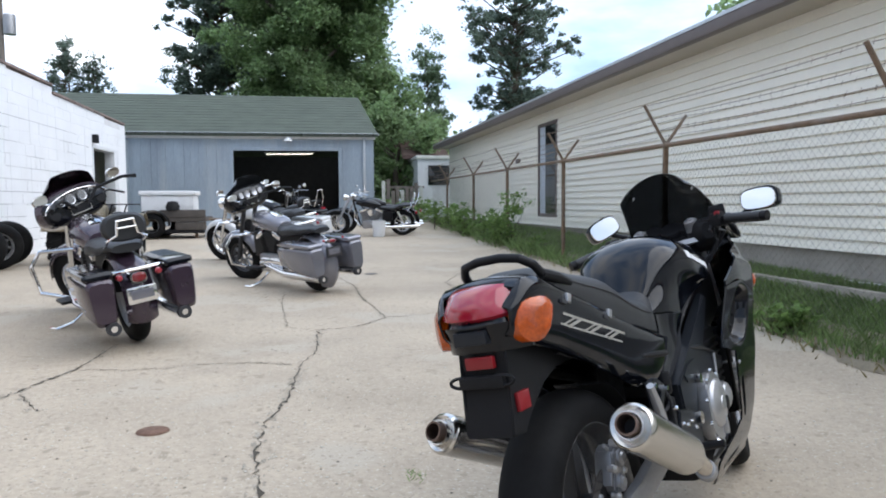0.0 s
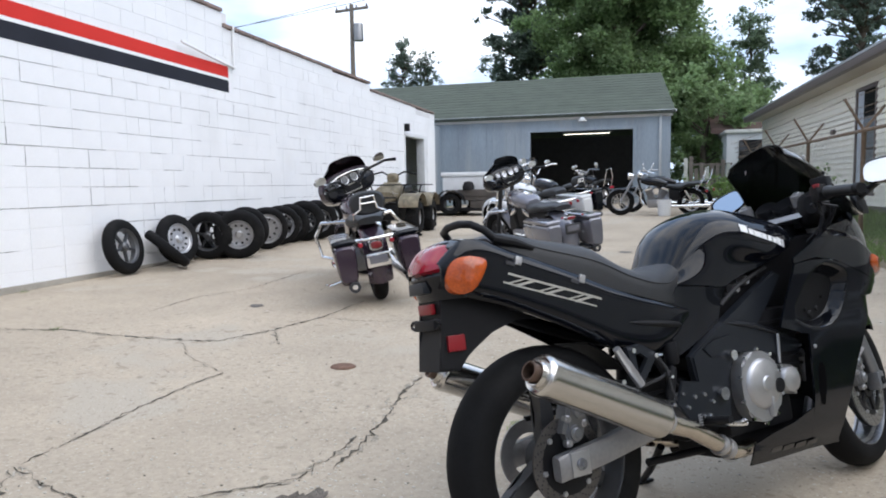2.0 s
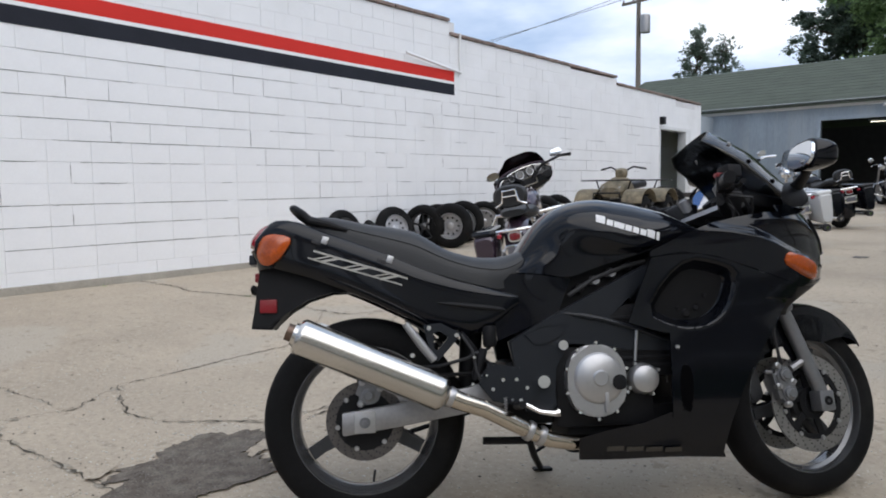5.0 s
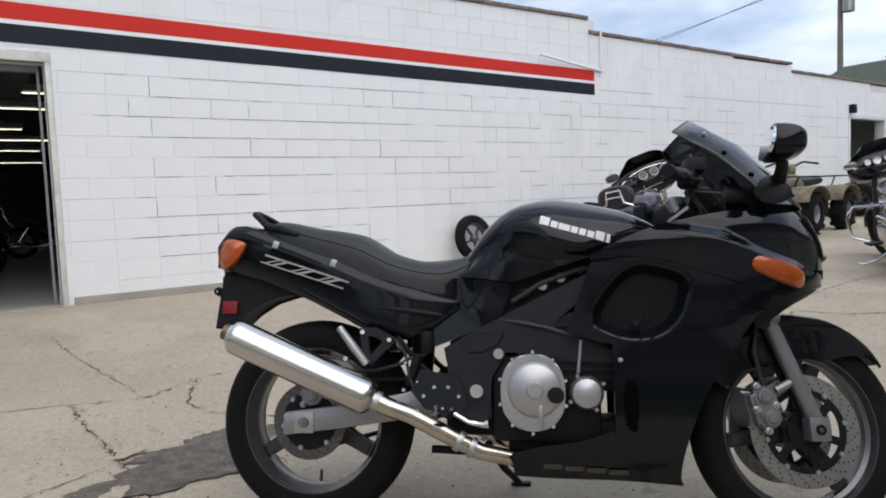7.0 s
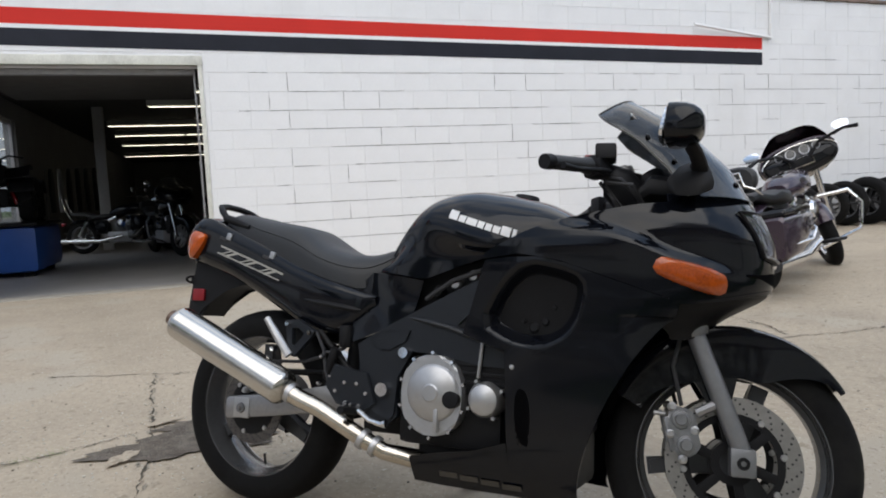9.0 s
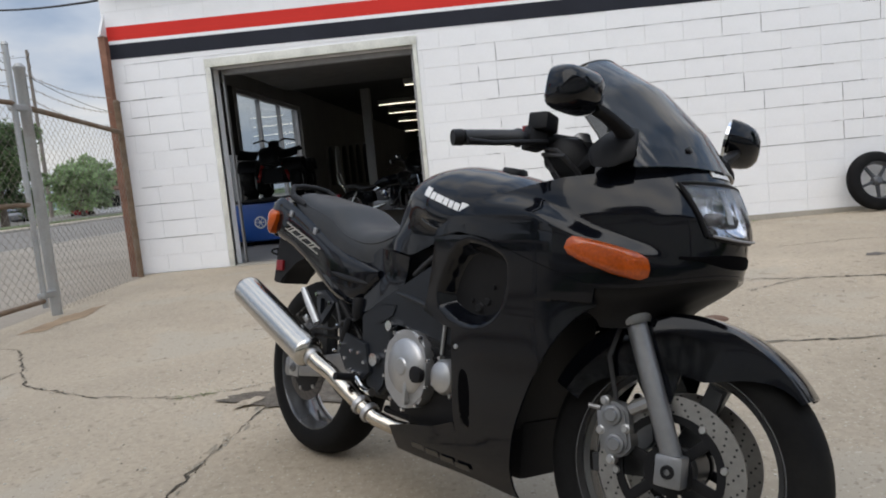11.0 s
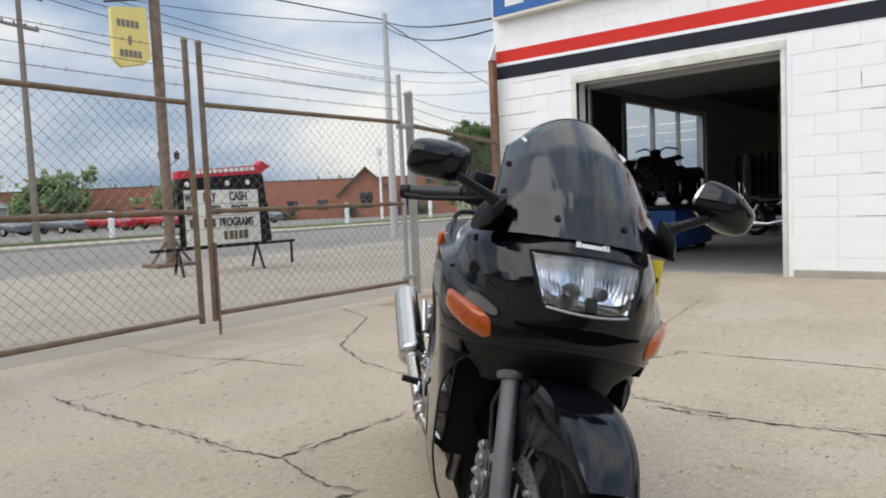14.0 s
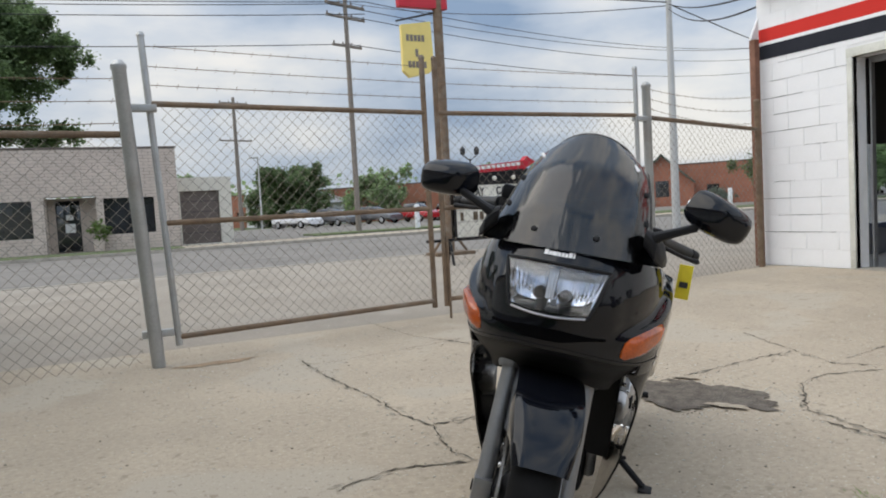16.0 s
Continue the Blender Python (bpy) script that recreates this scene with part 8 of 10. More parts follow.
for q in ((0, 1, 2, 3), (4, 7, 6, 5), (0, 4, 5, 1), (1, 5, 6, 2), (2, 6, 7, 3), (3, 7, 4, 0)):
    bm.faces.new([vs[i] for i in q])
part("roof", bm, mat("brown_shingle", (0.12, 0.078, 0.068), 0.95, var=0.25, scale=3, fine=30), sh, smooth=False)
part("eave_trim", box(3.84, 7.2, 26.9, 30, 2.75, 2.87, 0.01), OLD_TRIM, sh)
part("upper_wall", box(3.75, 7.2, 28.9, 29.9, 2.87, 3.05), POLE, sh)
pf = thing("picket_fence", "weathered board fence behind the garage", "fence")
for q in range(9):
    part("board", box(2.4 + 0.17 * q, 2.53 + 0.17 * q, 25.6, 25.63, 0.35, 1.5 + 0.45 * random.random(), 0.004), POLE if q % 4 else OLD_TRIM, pf)
part("rail", box(2.4, 3.95, 25.63, 25.68, 0.7, 0.78), POLE, pf)
part("rail", box(2.4, 3.95, 25.63, 25.68, 1.6, 1.68), POLE, pf)


# ---- street side ----
# marquee sign on a trailer frame
MQ = Matrix.Translation((-3.66, -6.9, 0)) @ Matrix.Rotation(radians(180), 4, "Z")
mq = thing("marquee_sign", "portable marquee sign with black letters and a red arrow header", "sign", MQ)
part("board", box(-0.82, 0.76, -0.06, 0.06, 0.46, 1.40, 0.008), SIGN_WHITE, mq)
for x0, x1, z0, z1 in ((-0.82, -0.78, 0.46, 1.42), (-0.82, 0.76, 0.42, 0.46)):
    part("board_frame", box(x0, x1, -0.07, 0.07, z0, z1, 0.004), PLASTIC, mq)
part("board_frame", plate([(0.66, 0.46), (0.88, 0.46), (0.76, 1.60), (0.63, 1.60)], -0.075, 0.075, 0.004), PLASTIC, mq)
hd = part("header", plate([(-0.84, 1.38), (0.70, 1.38), (0.76, 1.66), (-0.84, 1.56)], -0.07, 0.07, 0.004), PLASTIC, mq)
part("arrow", plate([(-0.86, 1.555), (0.66, 1.66), (0.64, 1.62), (0.92, 1.78), (0.74, 1.88), (0.68, 1.80), (-0.86, 1.68)], -0.08, 0.08, 0.004), SIGN_RED, hd, "red arrow shaped header")
for q in range(11):
    x = -0.55 + 0.105 * q
    part("name_bar", box(x, x + 0.08, -0.086, -0.08, 1.615 + 0.07 * (x + 0.86), 1.675 + 0.07 * (x + 0.86)), WHITE_MARK, hd)
for x in (-0.72, -0.36, 0.02, 0.42):
    part("bulb", lathe([(0, 0.05), (0.03, 0.045), (0.045, 0.02), (0.03, 0)], Matrix.Translation((x, -0.07, 1.47 + 0.03 * (x + 0.6))) @ Matrix.Rotation(radians(90), 4, "X"), 14), SIGN_WHITE, mq)
for z in (0.73, 0.945, 1.15):
    part("letter_rail", box(-0.78, 0.70, -0.064, -0.06, z - 0.006, z + 0.006), BASE_GREY, mq)
part("bar", box(-1.35, 1.4, -0.05, 0.05, 0.40, 0.45, 0.004), PLASTIC, mq)
for x, s in ((-0.9, -1), (-0.9, 1), (0.6, -1), (0.6, 1)):
    part("leg", tube([(x, 0, 0.43), (x + 0.12 * s, 0.35 * s, 0.0)], 0.025, 6), PLASTIC, mq)
part("leg", tube([(1.35, 0, 0.43), (1.5, 0.2, 0.0)], 0.025, 6), PLASTIC, mq)


def words(text, x, z, width, height, parent, y=-0.066):
    """Black condensed capitals fitted into width and height."""
    c = bpy.data.curves.new("lettering", "FONT")
    c.body, c.size, c.extrude, c.offset, c.align_x = text, 1.0, 0.004, 0.03, "LEFT"
    c.materials.append(CABLE)
    raw = bpy.data.objects.new("raw", c)
    me = bpy.data.meshes.new_from_object(raw)
    bpy.data.objects.remove(raw)
    xs_, ys_ = [v.co.x for v in me.vertices], [v.co.y for v in me.vertices]
    me.transform(Matrix.Diagonal((width / (max(xs_) - min(xs_)), height / (max(ys_) - min(ys_)), 1, 1)) @ Matrix.Translation((-min(xs_), -min(ys_), 0)))
    t = new("letters", me)
    t.parent = parent
    t.matrix_basis = Matrix.Translation((x, y, z)) @ Matrix.Rotation(radians(90), 4, "X")
    return t


for text, x, z, w in (("WE", -0.77, 1.17, 0.16), ("PAY", -0.43, 1.18, 0.24), ("CASH", 0.06, 1.19, 0.34), ("USED", -0.38, 0.965, 0.27), ("BIKES", 0.09, 0.97, 0.33), ("PROGRAMS", -0.15, 0.755, 0.66)):
    words(text, x, z, w, 0.155, mq)
for x, z, w in ((-0.70, 0.755, 0.06), (-0.44, 0.755, 0.09), (-0.31, 0.755, 0.08), (-0.08, 0.535, 0.07), (0.02, 0.535, 0.08), (0.12, 0.535, 0.06), (0.21, 0.535, 0.07), (0.30, 0.535, 0.09), (-0.74, 0.965, 0.08)):
    part("letter_bar", box(x, x + w, -0.068, -0.06, z, z + 0.15, 0.002), mat("faded_letter", (0.1, 0.07, 0.04), 0.6, var=0.3), mq)

# yellow hanging sign on a steel pole
yp = thing("pole_sign", "rusty steel pole with a faded yellow hanging sign", "sign")
PX, PYY = -3.85, -9.14
part("pole", tube([(PX, PYY, 0.0), (PX, PYY, 7.5)], 0.10, 14), RUST, yp)
part("base", box(PX - 0.45, PX + 0.45, PYY - 0.3, PYY + 0.3, 0.0, 0.07, 0.01), RUST, yp)
for s in (-1, 1):
    part("brace", tube([(PX + 0.4 * s, PYY, 0.07), (PX, PYY, 0.6)], 0.03, 6), RUST, yp)
part("arm", tube([(PX, PYY, 5.1), (PX + 0.95, PYY, 4.86)], 0.02, 8), CABLE, yp)
sg = part("yellow_panel", plate([(PX + 0.86, 4.78), (PX + 0.20, 4.88), (PX + 0.16, 3.95), (PX + 0.28, 3.82), (PX + 0.72, 3.72), (PX + 0.86, 3.85)], PYY - 0.06, PYY + 0.06, 0.01), SIGN_YELLOW, yp, "faded yellow sign panel")
for z, w, h in ((4.52, 0.5, 0.13), (4.22, 0.12, 0.16), (3.98, 0.46, 0.13)):
    for q in range(max(1, int(w / 0.085))):
        part("letter_bar", box(PX + 0.52 + w / 2 - 0.085 * q - 0.065, PX + 0.52 + w / 2 - 0.085 * q, PYY + 0.06, PYY + 0.066, z - h / 2, z + h / 2), POLE, sg)
part("red_panel", box(PX - 0.2, PX + 0.9, PYY - 0.08, PYY + 0.08, 5.15, 5.9, 0.01), SIGN_RED, yp, "red sign panel")


def wire(a, b, sag, r=0.012, parent=None, n=16):
    a, b = Vector(a), Vector(b)
    return part("wire", tube([a.lerp(b, k / n) - Vector((0, 0, sag * 4 * (k / n) * (1 - k / n))) for k in range(n + 1)], r, 4, False), CABLE, parent)


def utility_pole(x, y, h, arms, label, transformer=None, heading=0, r=0.15, material=POLE):
    k = thing("utility_pole", label, "utility pole", Matrix.Translation((x, y, 0)) @ Matrix.Rotation(radians(heading), 4, "Z"), "utility poles")
    part("pole", tube([(0, 0, -0.1), (0, 0, h * 0.5), (0, 0, h)], [r, r * 0.85, r * 0.65], 12), material, k)
    for z, w in arms:
        part("crossarm", box(-w / 2, w / 2, -0.05, 0.05, z - 0.06, z + 0.06, 0.005), material, k)
        for q in range(4):
            xx = lerp(-w / 2 + 0.08, w / 2 - 0.08, q / 3)
            part("insulator", lathe([(0, 0.14), (0.03, 0.13), (0.045, 0.05), (0.03, 0)], Matrix.Translation((xx, 0, z + 0.06)), 8), BROWN, k)
    if transformer:
        part("transformer", lathe([(0, 0.9), (0.2, 0.88), (0.24, 0.8), (0.24, 0.05), (0, 0)], Matrix.Translation((0.38, 0, transformer)), 16), ALLOY_DULL, k, "grey pole transformer")
    return k


pa = utility_pole(-8.75, -29.5, 12.4, ((11.3, 2.4), (10.7, 2.4), (9.3, 1.8)), "tall wooden utility pole with three crossarms", None, 20)
pb = utility_pole(-13.0, -12.0, 7.0, (), "grey wooden service pole", None, 0, 0.13, POLE_GREY)
pc = utility_pole(-8.2, -60.0, 11.8, ((11.3, 2.6), (8.0, 3.0)), "distant wooden utility pole", None, 15, 0.2)
pd = utility_pole(-78.0, -52.0, 20.0, ((19.2, 3.4), (17.8, 3.4), (16.6, 3.0)), "distant wooden utility pole with crossarms", None, 40, 0.25)
pe = utility_pole(-12.9, 33.0, 10.05, ((9.8, 1.9),), "wooden utility pole with a transformer behind the shop", 8.2, -10)
lines = thing("overhead_wires", "black overhead wires along the street", "wires")
for a, b, s in (((-8.9, -29.4, 11.4), (-13.0, -12.0, 6.7), 0.4), ((-13.0, -12.0, 6.75), (WALL_X - 0.1, -1.75, 3.4), 0.15), ((-13.0, -12.0, 6.6), (WALL_X - 0.2, -1.75, 3.3), 0.3),
                ((-9.6, -29.0, 11.4), (60, -33, 11.6), 1.2), ((-8.0, -29.8, 11.4), (60, -34, 11.5), 1.2), ((-9.6, -29.0, 10.8), (60, -33, 10.9), 1.2), ((-8.8, -29.5, 9.4), (60, -33.4, 9.6), 1.0),
                ((-9.6, -29.0, 11.4), (-78, -52, 19.2), 2.0), ((-8.0, -29.8, 11.4), (-77, -53, 19.2), 2.0), ((-8.8, -29.5, 10.8), (-77.5, -52.5, 17.9), 2.0), ((-8.8, -29.5, 9.4), (-78, -52, 16.7), 2.0),
                ((-13.0, -12.0, 6.8), (50, -13, 8.5), 1.0), ((-13.0, -12.0, 6.75), (-80, -40, 12), 1.5), ((-12.1, 33.0, 10.2), (-60, 38, 9.5), 0.8), ((-13.7, 33.0, 10.2), (-60, 40, 9.0), 0.8)):
    wire(a, b, s, 0.014 if s < 1 else 0.02, lines)

# pale stone office across the street
OY = -25.6
of = thing("office_building", "low pale stone office building with dark windows", "building")
def with_holes(x0, x1, z0, z1, holes, y0, y1):
    bm = bmesh.new()
    xs_ = sorted({x0, x1, *[h[0] for h in holes], *[h[1] for h in holes]})
    for a, b in zip(xs_, xs_[1:]):
        cuts = [h for h in holes if h[0] <= a and h[1] >= b]
        z = z0
        for h in sorted(cuts, key=lambda h: h[2]):
            if h[2] > z:
                add_box(bm, a, b, y0, y1, z, h[2])
            z = h[3]
        if z < z1:
            add_box(bm, a, b, y0, y1, z, z1)
    return bm


oh = [(5.15, 8.2, 0.72, 2.1), (3.0, 4.75, 0.1, 2.2), (0.95, 2.75, 0.7, 2.15), (8.6, 11.0, 0.72, 2.1)]
part("wall", with_holes(0.05, 14, 0, 4.0, oh, OY - 0.3, OY), mat("stone_mortar", (0.27, 0.235, 0.205), 0.9, var=0.15), of, smooth=False)
part("coping", box(0.0, 14, OY - 0.35, OY + 0.05, 4.0, 4.06), BROWN, of)
st = bmesh.new()
for q in range(31):
    zz = 0.1 + 0.125 * q
    xx = 0.05 - 0.2 * (q % 2)
    while xx < 13:
        xa, xb = max(0.06, xx), min(13.9, xx + 0.58)
        for h0, h1, hz0, hz1 in oh:
            if zz + 0.05 > hz0 and zz + 0.05 < hz1:
                if xa < h0 < xb:
                    xb = h0
                elif xa < h1 < xb:
                    xa = h1
                elif h0 <= xa and xb <= h1:
                    xb = xa
        if xb - xa > 0.04:
            add_box(st, xa, xb, OY, OY + 0.012 + 0.012 * random.random(), zz, zz + 0.112)
        xx += 0.6
sto = part("stone", st, STONE, of, smooth=False)
tagged(sto, kind="stuff")
for a, b, z0, z1 in oh:
    if z0 < 0.3:
        part("recess_wall", box(a, b, OY - 1.3, OY - 1.2, 0, z1), STONE, of)
        dd = part("door", box(3.6, 4.45, OY - 1.2, OY - 1.16, 0.1, 2.1, 0.01), DARK_PANE, of, "dark glass entrance door")
        part("notice", box(3.85, 4.1, OY - 1.16, OY - 1.15, 1.35, 1.55), WHITE_MARK, dd)
        part("notice", box(3.8, 4.15, OY - 1.16, OY - 1.15, 0.85, 1.2), WHITE_MARK, dd)
        for xx in (a, b):
            part("recess_side", box(xx - 0.05, xx + 0.05, OY - 1.2, OY - 0.3, 0, z1), STONE, of)
    else:
        part("window_pane", box(a, b, OY - 0.2, OY - 0.18, z0, z1), DARK_PANE, of)
part("side_wall", box(0.05, 0.35, OY - 9, OY - 0.3, 0, 4.0), STONE, of)
part("low_wing", with_holes(-2.15, 0.05, 0, 2.85, [(-1.65, -0.1, 0.1, 2.3)], OY - 1.2, OY - 0.9), mat("cream_block", (0.6, 0.57, 0.5), 0.8, var=0.08), of, smooth=False)
gd = part("overhead_door", box(-1.65, -0.1, OY - 1.15, OY - 1.1, 0.1, 2.3), BROWN, of, "brown overhead door")
for q in range(5):
    part("door_seam", box(-1.65, -0.1, OY - 1.1, OY - 1.092, 0.1 + 0.44 * q, 0.12 + 0.44 * q), CABLE, gd)
part("wing_side", box(-2.15, -1.85, OY - 9, OY - 1.2, 0, 2.85), STONE, of)
part("roof", box(0.35, 14, OY - 9, OY - 0.3, 3.7, 3.8), SHINGLE, of)
sr = thing("plant_pot", "pale stone plant pot by the office door", "plant pot", Matrix.Translation((3.0, OY + 0.35, 0.09)))
part("pot", lathe([(0, 0), (0.16, 0), (0.22, 0.4), (0.19, 0.4), (0, 0.35)], seg=14), STONE, sr)

# long brick building in the distance
BA, BB = Vector((-33.0, -62.0, 0)), Vector((-52.5, -41.5, 0))
bdir = (BB - BA).normalized()
BM = Matrix.Translation(BB) @ Matrix.Rotation(math.atan2(-bdir.y, -bdir.x), 4, "Z")
bb = thing("brick_building", "long low red brick building with small dark windows", "building", BM)
BL = 62.0
bh = [(4 + 3.0 * q, 5.1 + 3.0 * q, 0.9, 1.9) for q in range(19) if q not in (1, 2)]
part("wall", with_holes(0, BL, 0, 3.9, bh, -0.4, 0), BRICK, bb, smooth=False)
part("coping", box(-0.1, BL, -0.5, 0.05, 3.9, 4.0), BROWN, bb)
for a, b, z0, z1 in bh:
    part("window_pane", box(a, b, -0.25, -0.2, z0, z1), DARK_PANE, bb)
part("end_wall", box(-0.05, 0.25, -18, -0.4, 0, 3.9), BRICK, bb)
part("roof", box(0.25, BL, -18, -0.4, 3.5, 3.6), SHINGLE, bb)
bm = bmesh.new()
gp = [(6.2, 2.1), (9.0, 4.7), (11.8, 2.1)]
a = [bm.verts.new((x, 2.5, z)) for x, z in gp] + [bm.verts.new((11.8, 2.5, 0)), bm.verts.new((6.2, 2.5, 0))]
b = [bm.verts.new((v.co.x, -0.2, v.co.z)) for v in a]
bm.faces.new(a)
for i in range(5):
    bm.faces.new((a[i], b[i], b[(i + 1) % 5], a[(i + 1) % 5]))
ga = part("entrance_gable", bm, BRICK, bb, smooth=False)
for s in (-1, 1):
    part("gable_roof", spin(box(-0.1, 3.95, -0.4, 2.9, -0.08, 0.08), Matrix.Translation((9.0, 0, 4.82)) @ Matrix.Rotation(radians(0 if s > 0 else 180), 4, "Z") @ Matrix.Translation((0, 0 if s > 0 else -2.5, 0)) @ Matrix.Rotation(radians(43), 4, "Y")), SHINGLE, bb)
part("arched_window", box(8.4, 9.6, 2.5, 2.53, 0.9, 2.4), DARK_PANE, ga)
for q in range(10):
    part("letter_bar", box(22 + 0.6 * q, 22.4 + 0.6 * q, 0.0, 0.03, 2.7, 3.0), WHITE_TRIM, bb)

# verge, bollards, lamp posts, flagpole
solid("verge", box(-19, -6.2, -30.8, -28.2, -0.02, 0.10, 0.03), LAWN, "narrow green verge in the car park", "verge", kind="structure")
solid("verge_long", box(-60, -20.5, -30.0, -26.2, -0.02, 0.11, 0.03), LAWN, "green verge along the street", "verge", kind="structure")
solid("lawn_office", box(0.2, 14, -24.9, -22.6, -0.02, 0.115, 0.03), LAWN, "mown lawn before the office", "verge", kind="structure")
bo = solid("bollard", lathe([(0, 1.2), (0.1, 1.18), (0.13, 1.1), (0.13, 0), (0, 0)], Matrix.Translation((-11.6, -28.6, 0.1)), 14), WHITE_TRIM, "white painted bollard post on the verge", "bollard", "bollards")
for x, y in ((-24.5, -27.0), (-33.0, -28.0)):
    copy_thing(bo, Matrix.Translation((x + 11.6, y + 28.6, 0)))
fl = thing("flagpole", "white flagpole before the brick building", "flagpole", Matrix.Translation((-35.4, -35.1, 0)))
part("pole", tube([(0, 0, 0), (0, 0, 5.6)], [0.12, 0.07], 10), WHITE_MARK, fl)
part("emblem", box(-0.3, 0.3, -0.03, 0.03, 4.9, 5.5, 0.02), WHITE_MARK, fl)
lp = thing("street_lamp", "black double street lamp", "street lamp", Matrix.Translation((-22.5, -43.0, 0)))
part("pole", tube([(0, 0, 0), (0, 0, 4.6)], [0.1, 0.06], 10), CABLE, lp)
part("arm", tube([(-0.6, 0, 4.9), (0, 0, 4.5), (0.6, 0, 4.9)], 0.04, 8), CABLE, lp)
for s in (-1, 1):
    part("lantern", lathe([(0, 0.7), (0.1, 0.62), (0.22, 0.45), (0.16, 0.05), (0, 0)], Matrix.Translation((0.6 * s, 0, 4.9)), 10), CABLE, lp)
lp2 = thing("street_lamp", "grey lamp post in the car park", "street lamp", Matrix.Translation((-9.4, -57.0, 0)))
part("pole", tube([(0, 0, 0), (0, 0, 6.2)], [0.09, 0.06], 8), POLE_GREY, lp2)
part("head", box(-0.05, 0.7, -0.12, 0.12, 6.15, 6.28, 0.02), POLE_GREY, lp2)


def car(x, y, heading, paint, label, truck=False):
    k = thing("parked_car", label, "car", Matrix.Translation((x, y, 0.02)) @ Matrix.Rotation(radians(heading), 4, "Z"), "parked cars")
    L2, W = 2.35, 0.9
    prof = [(-L2, 0.45, 0.5), (-L2 + 0.1, 0.62, 0.34), (-1.5, 0.66, 0.38), (0.9, 0.66, 0.38), (L2 - 0.3, 0.6, 0.34), (L2, 0.5, 0.22)]
    part("body", loft([[Vector((px, p.y, z + 0.0 + p.z)) for p in superring(0, 0, 0, W * (0.9 if i in (0, 5) else 1), h * 0.75 + 0.04, 20, 4)] for i, (px, z, h) in enumerate(prof)]), paint, k)
    cab = [(-1.9, 0.95, 0.5), (-1.5, 1.2, 0.78), (0.2, 1.22, 0.78), (1.0, 0.95, 0.62)] if not truck else [(-0.5, 1.0, 0.7), (-0.45, 1.3, 0.78), (0.6, 1.32, 0.78), (1.2, 1.0, 0.66)]
    part("cabin", loft([[Vector((px, p.y, z + p.z)) for p in superring(0, 0, 0, w, 0.24, 16, 3)] for px, z, w in cab]), DARK_PANE, k, "dark glazed cabin")
    part("roof", loft([[Vector((px, p.y, 1.43 + p.z)) for p in superring(0, 0, 0, 0.62, 0.05, 12, 3)] for px in (cab[1][0], cab[2][0])]), paint, k)
    for px in (-1.45, 1.45):
        for s in (-1, 1):
            w = part("wheel", tyre_bm(0.33, 0.22, 0.2, 24), TYRE, k)
            w.location = (px, s * 0.82, 0.33)
            part("rim", lathe([(0, 0.1), (0.2, 0.09), (0.2, -0.09), (0, -0.1)], AXIS_Y, 20), ALLOY, w)
    for s in (-1, 1):
        part("headlight", box(L2 - 0.12, L2 - 0.02, s * 0.6 - 0.14, s * 0.6 + 0.14, 0.62, 0.74, 0.02), LENS, k)
        part("tail_light", box(-L2 + 0.0, -L2 + 0.08, s * 0.66 - 0.1, s * 0.66 + 0.1, 0.66, 0.82, 0.02), RED_LENS, k)
    return k


ROOF_BROWN = mat("brown_shingle", (0.16, 0.085, 0.06), 0.85, var=0.25, scale=1.0, fine=12)
far = thing("roadside_building", "low white walled building with a wide brown roof", "building", Matrix.Translation((-75.5, -34.5, 0)) @ Matrix.Rotation(radians(-63), 4, "Z"))
part("wall", with_holes(-9, 9, 0, 2.5, [(-8.2 + 2.9 * q, -6.7 + 2.9 * q, 0.6, 1.9) for q in range(6)], -0.3, 0), WHITE_TRIM, far, smooth=False)
for q in range(6):
    part("window_pane", box(-8.2 + 2.9 * q, -6.7 + 2.9 * q, -0.25, -0.2, 0.6, 1.9), DARK_PANE, far)
part("roof", loft([[Vector((x_, y_, z_)) for x_, y_ in ((-a_, -10 + b_), (a_, -10 + b_), (a_, 1.2 - b_), (-a_, 1.2 - b_))] for a_, b_, z_ in ((10.0, 0, 2.4), (10.0, 0, 2.6), (6.0, 5.0, 5.0))]), ROOF_BROWN, far, smooth=False)
part("end_wall", box(-9, 9, -9, -0.3, 0, 2.45), WHITE_TRIM, far)
CAR_RED = mat("car_red", (0.4, 0.02, 0.025), 0.25, var=0.05, coat=0.8)
CAR_WHITE = mat("car_white", (0.75, 0.75, 0.76), 0.3, var=0.03, coat=0.8)
CAR_GREY = mat("car_grey", (0.16, 0.165, 0.175), 0.3, metal=0.4, var=0.05, coat=0.8)
for x, y, p, lb, tk in ((-11.6, -53.5, CAR_WHITE, "white parked pickup truck", True), (-14.5, -52.5, CAR_GREY, "dark grey parked car in the lot", False), (-17.6, -51.2, CAR_GREY, "grey parked car in the lot", False), (-20.6, -50.0, CAR_RED, "red parked pickup truck", True), (-24.0, -48.6, CAR_RED, "red parked car in the lot", False), (-27.4, -47.0, PAINT, "black parked car in the lot", False), (-30.8, -45.4, CAR_GREY, "dark parked car in the lot", False)):
    car(x, y, 115 + random.uniform(-4, 4), p, lb, tk)
for x, y, p, lb in ((-62, -45, CAR_GREY, "dark car far down the street"), (-68, -42, CAR_RED, "red car far down the street"), (-75, -44, CAR_WHITE, "white car far down the street"), (-61.5, -31.0, CAR_GREY, "dark grey car before the low white building"), (-66.5, -31.5, CAR_WHITE, "white car before the low white building")):
    car(x, y, 30, p, lb)
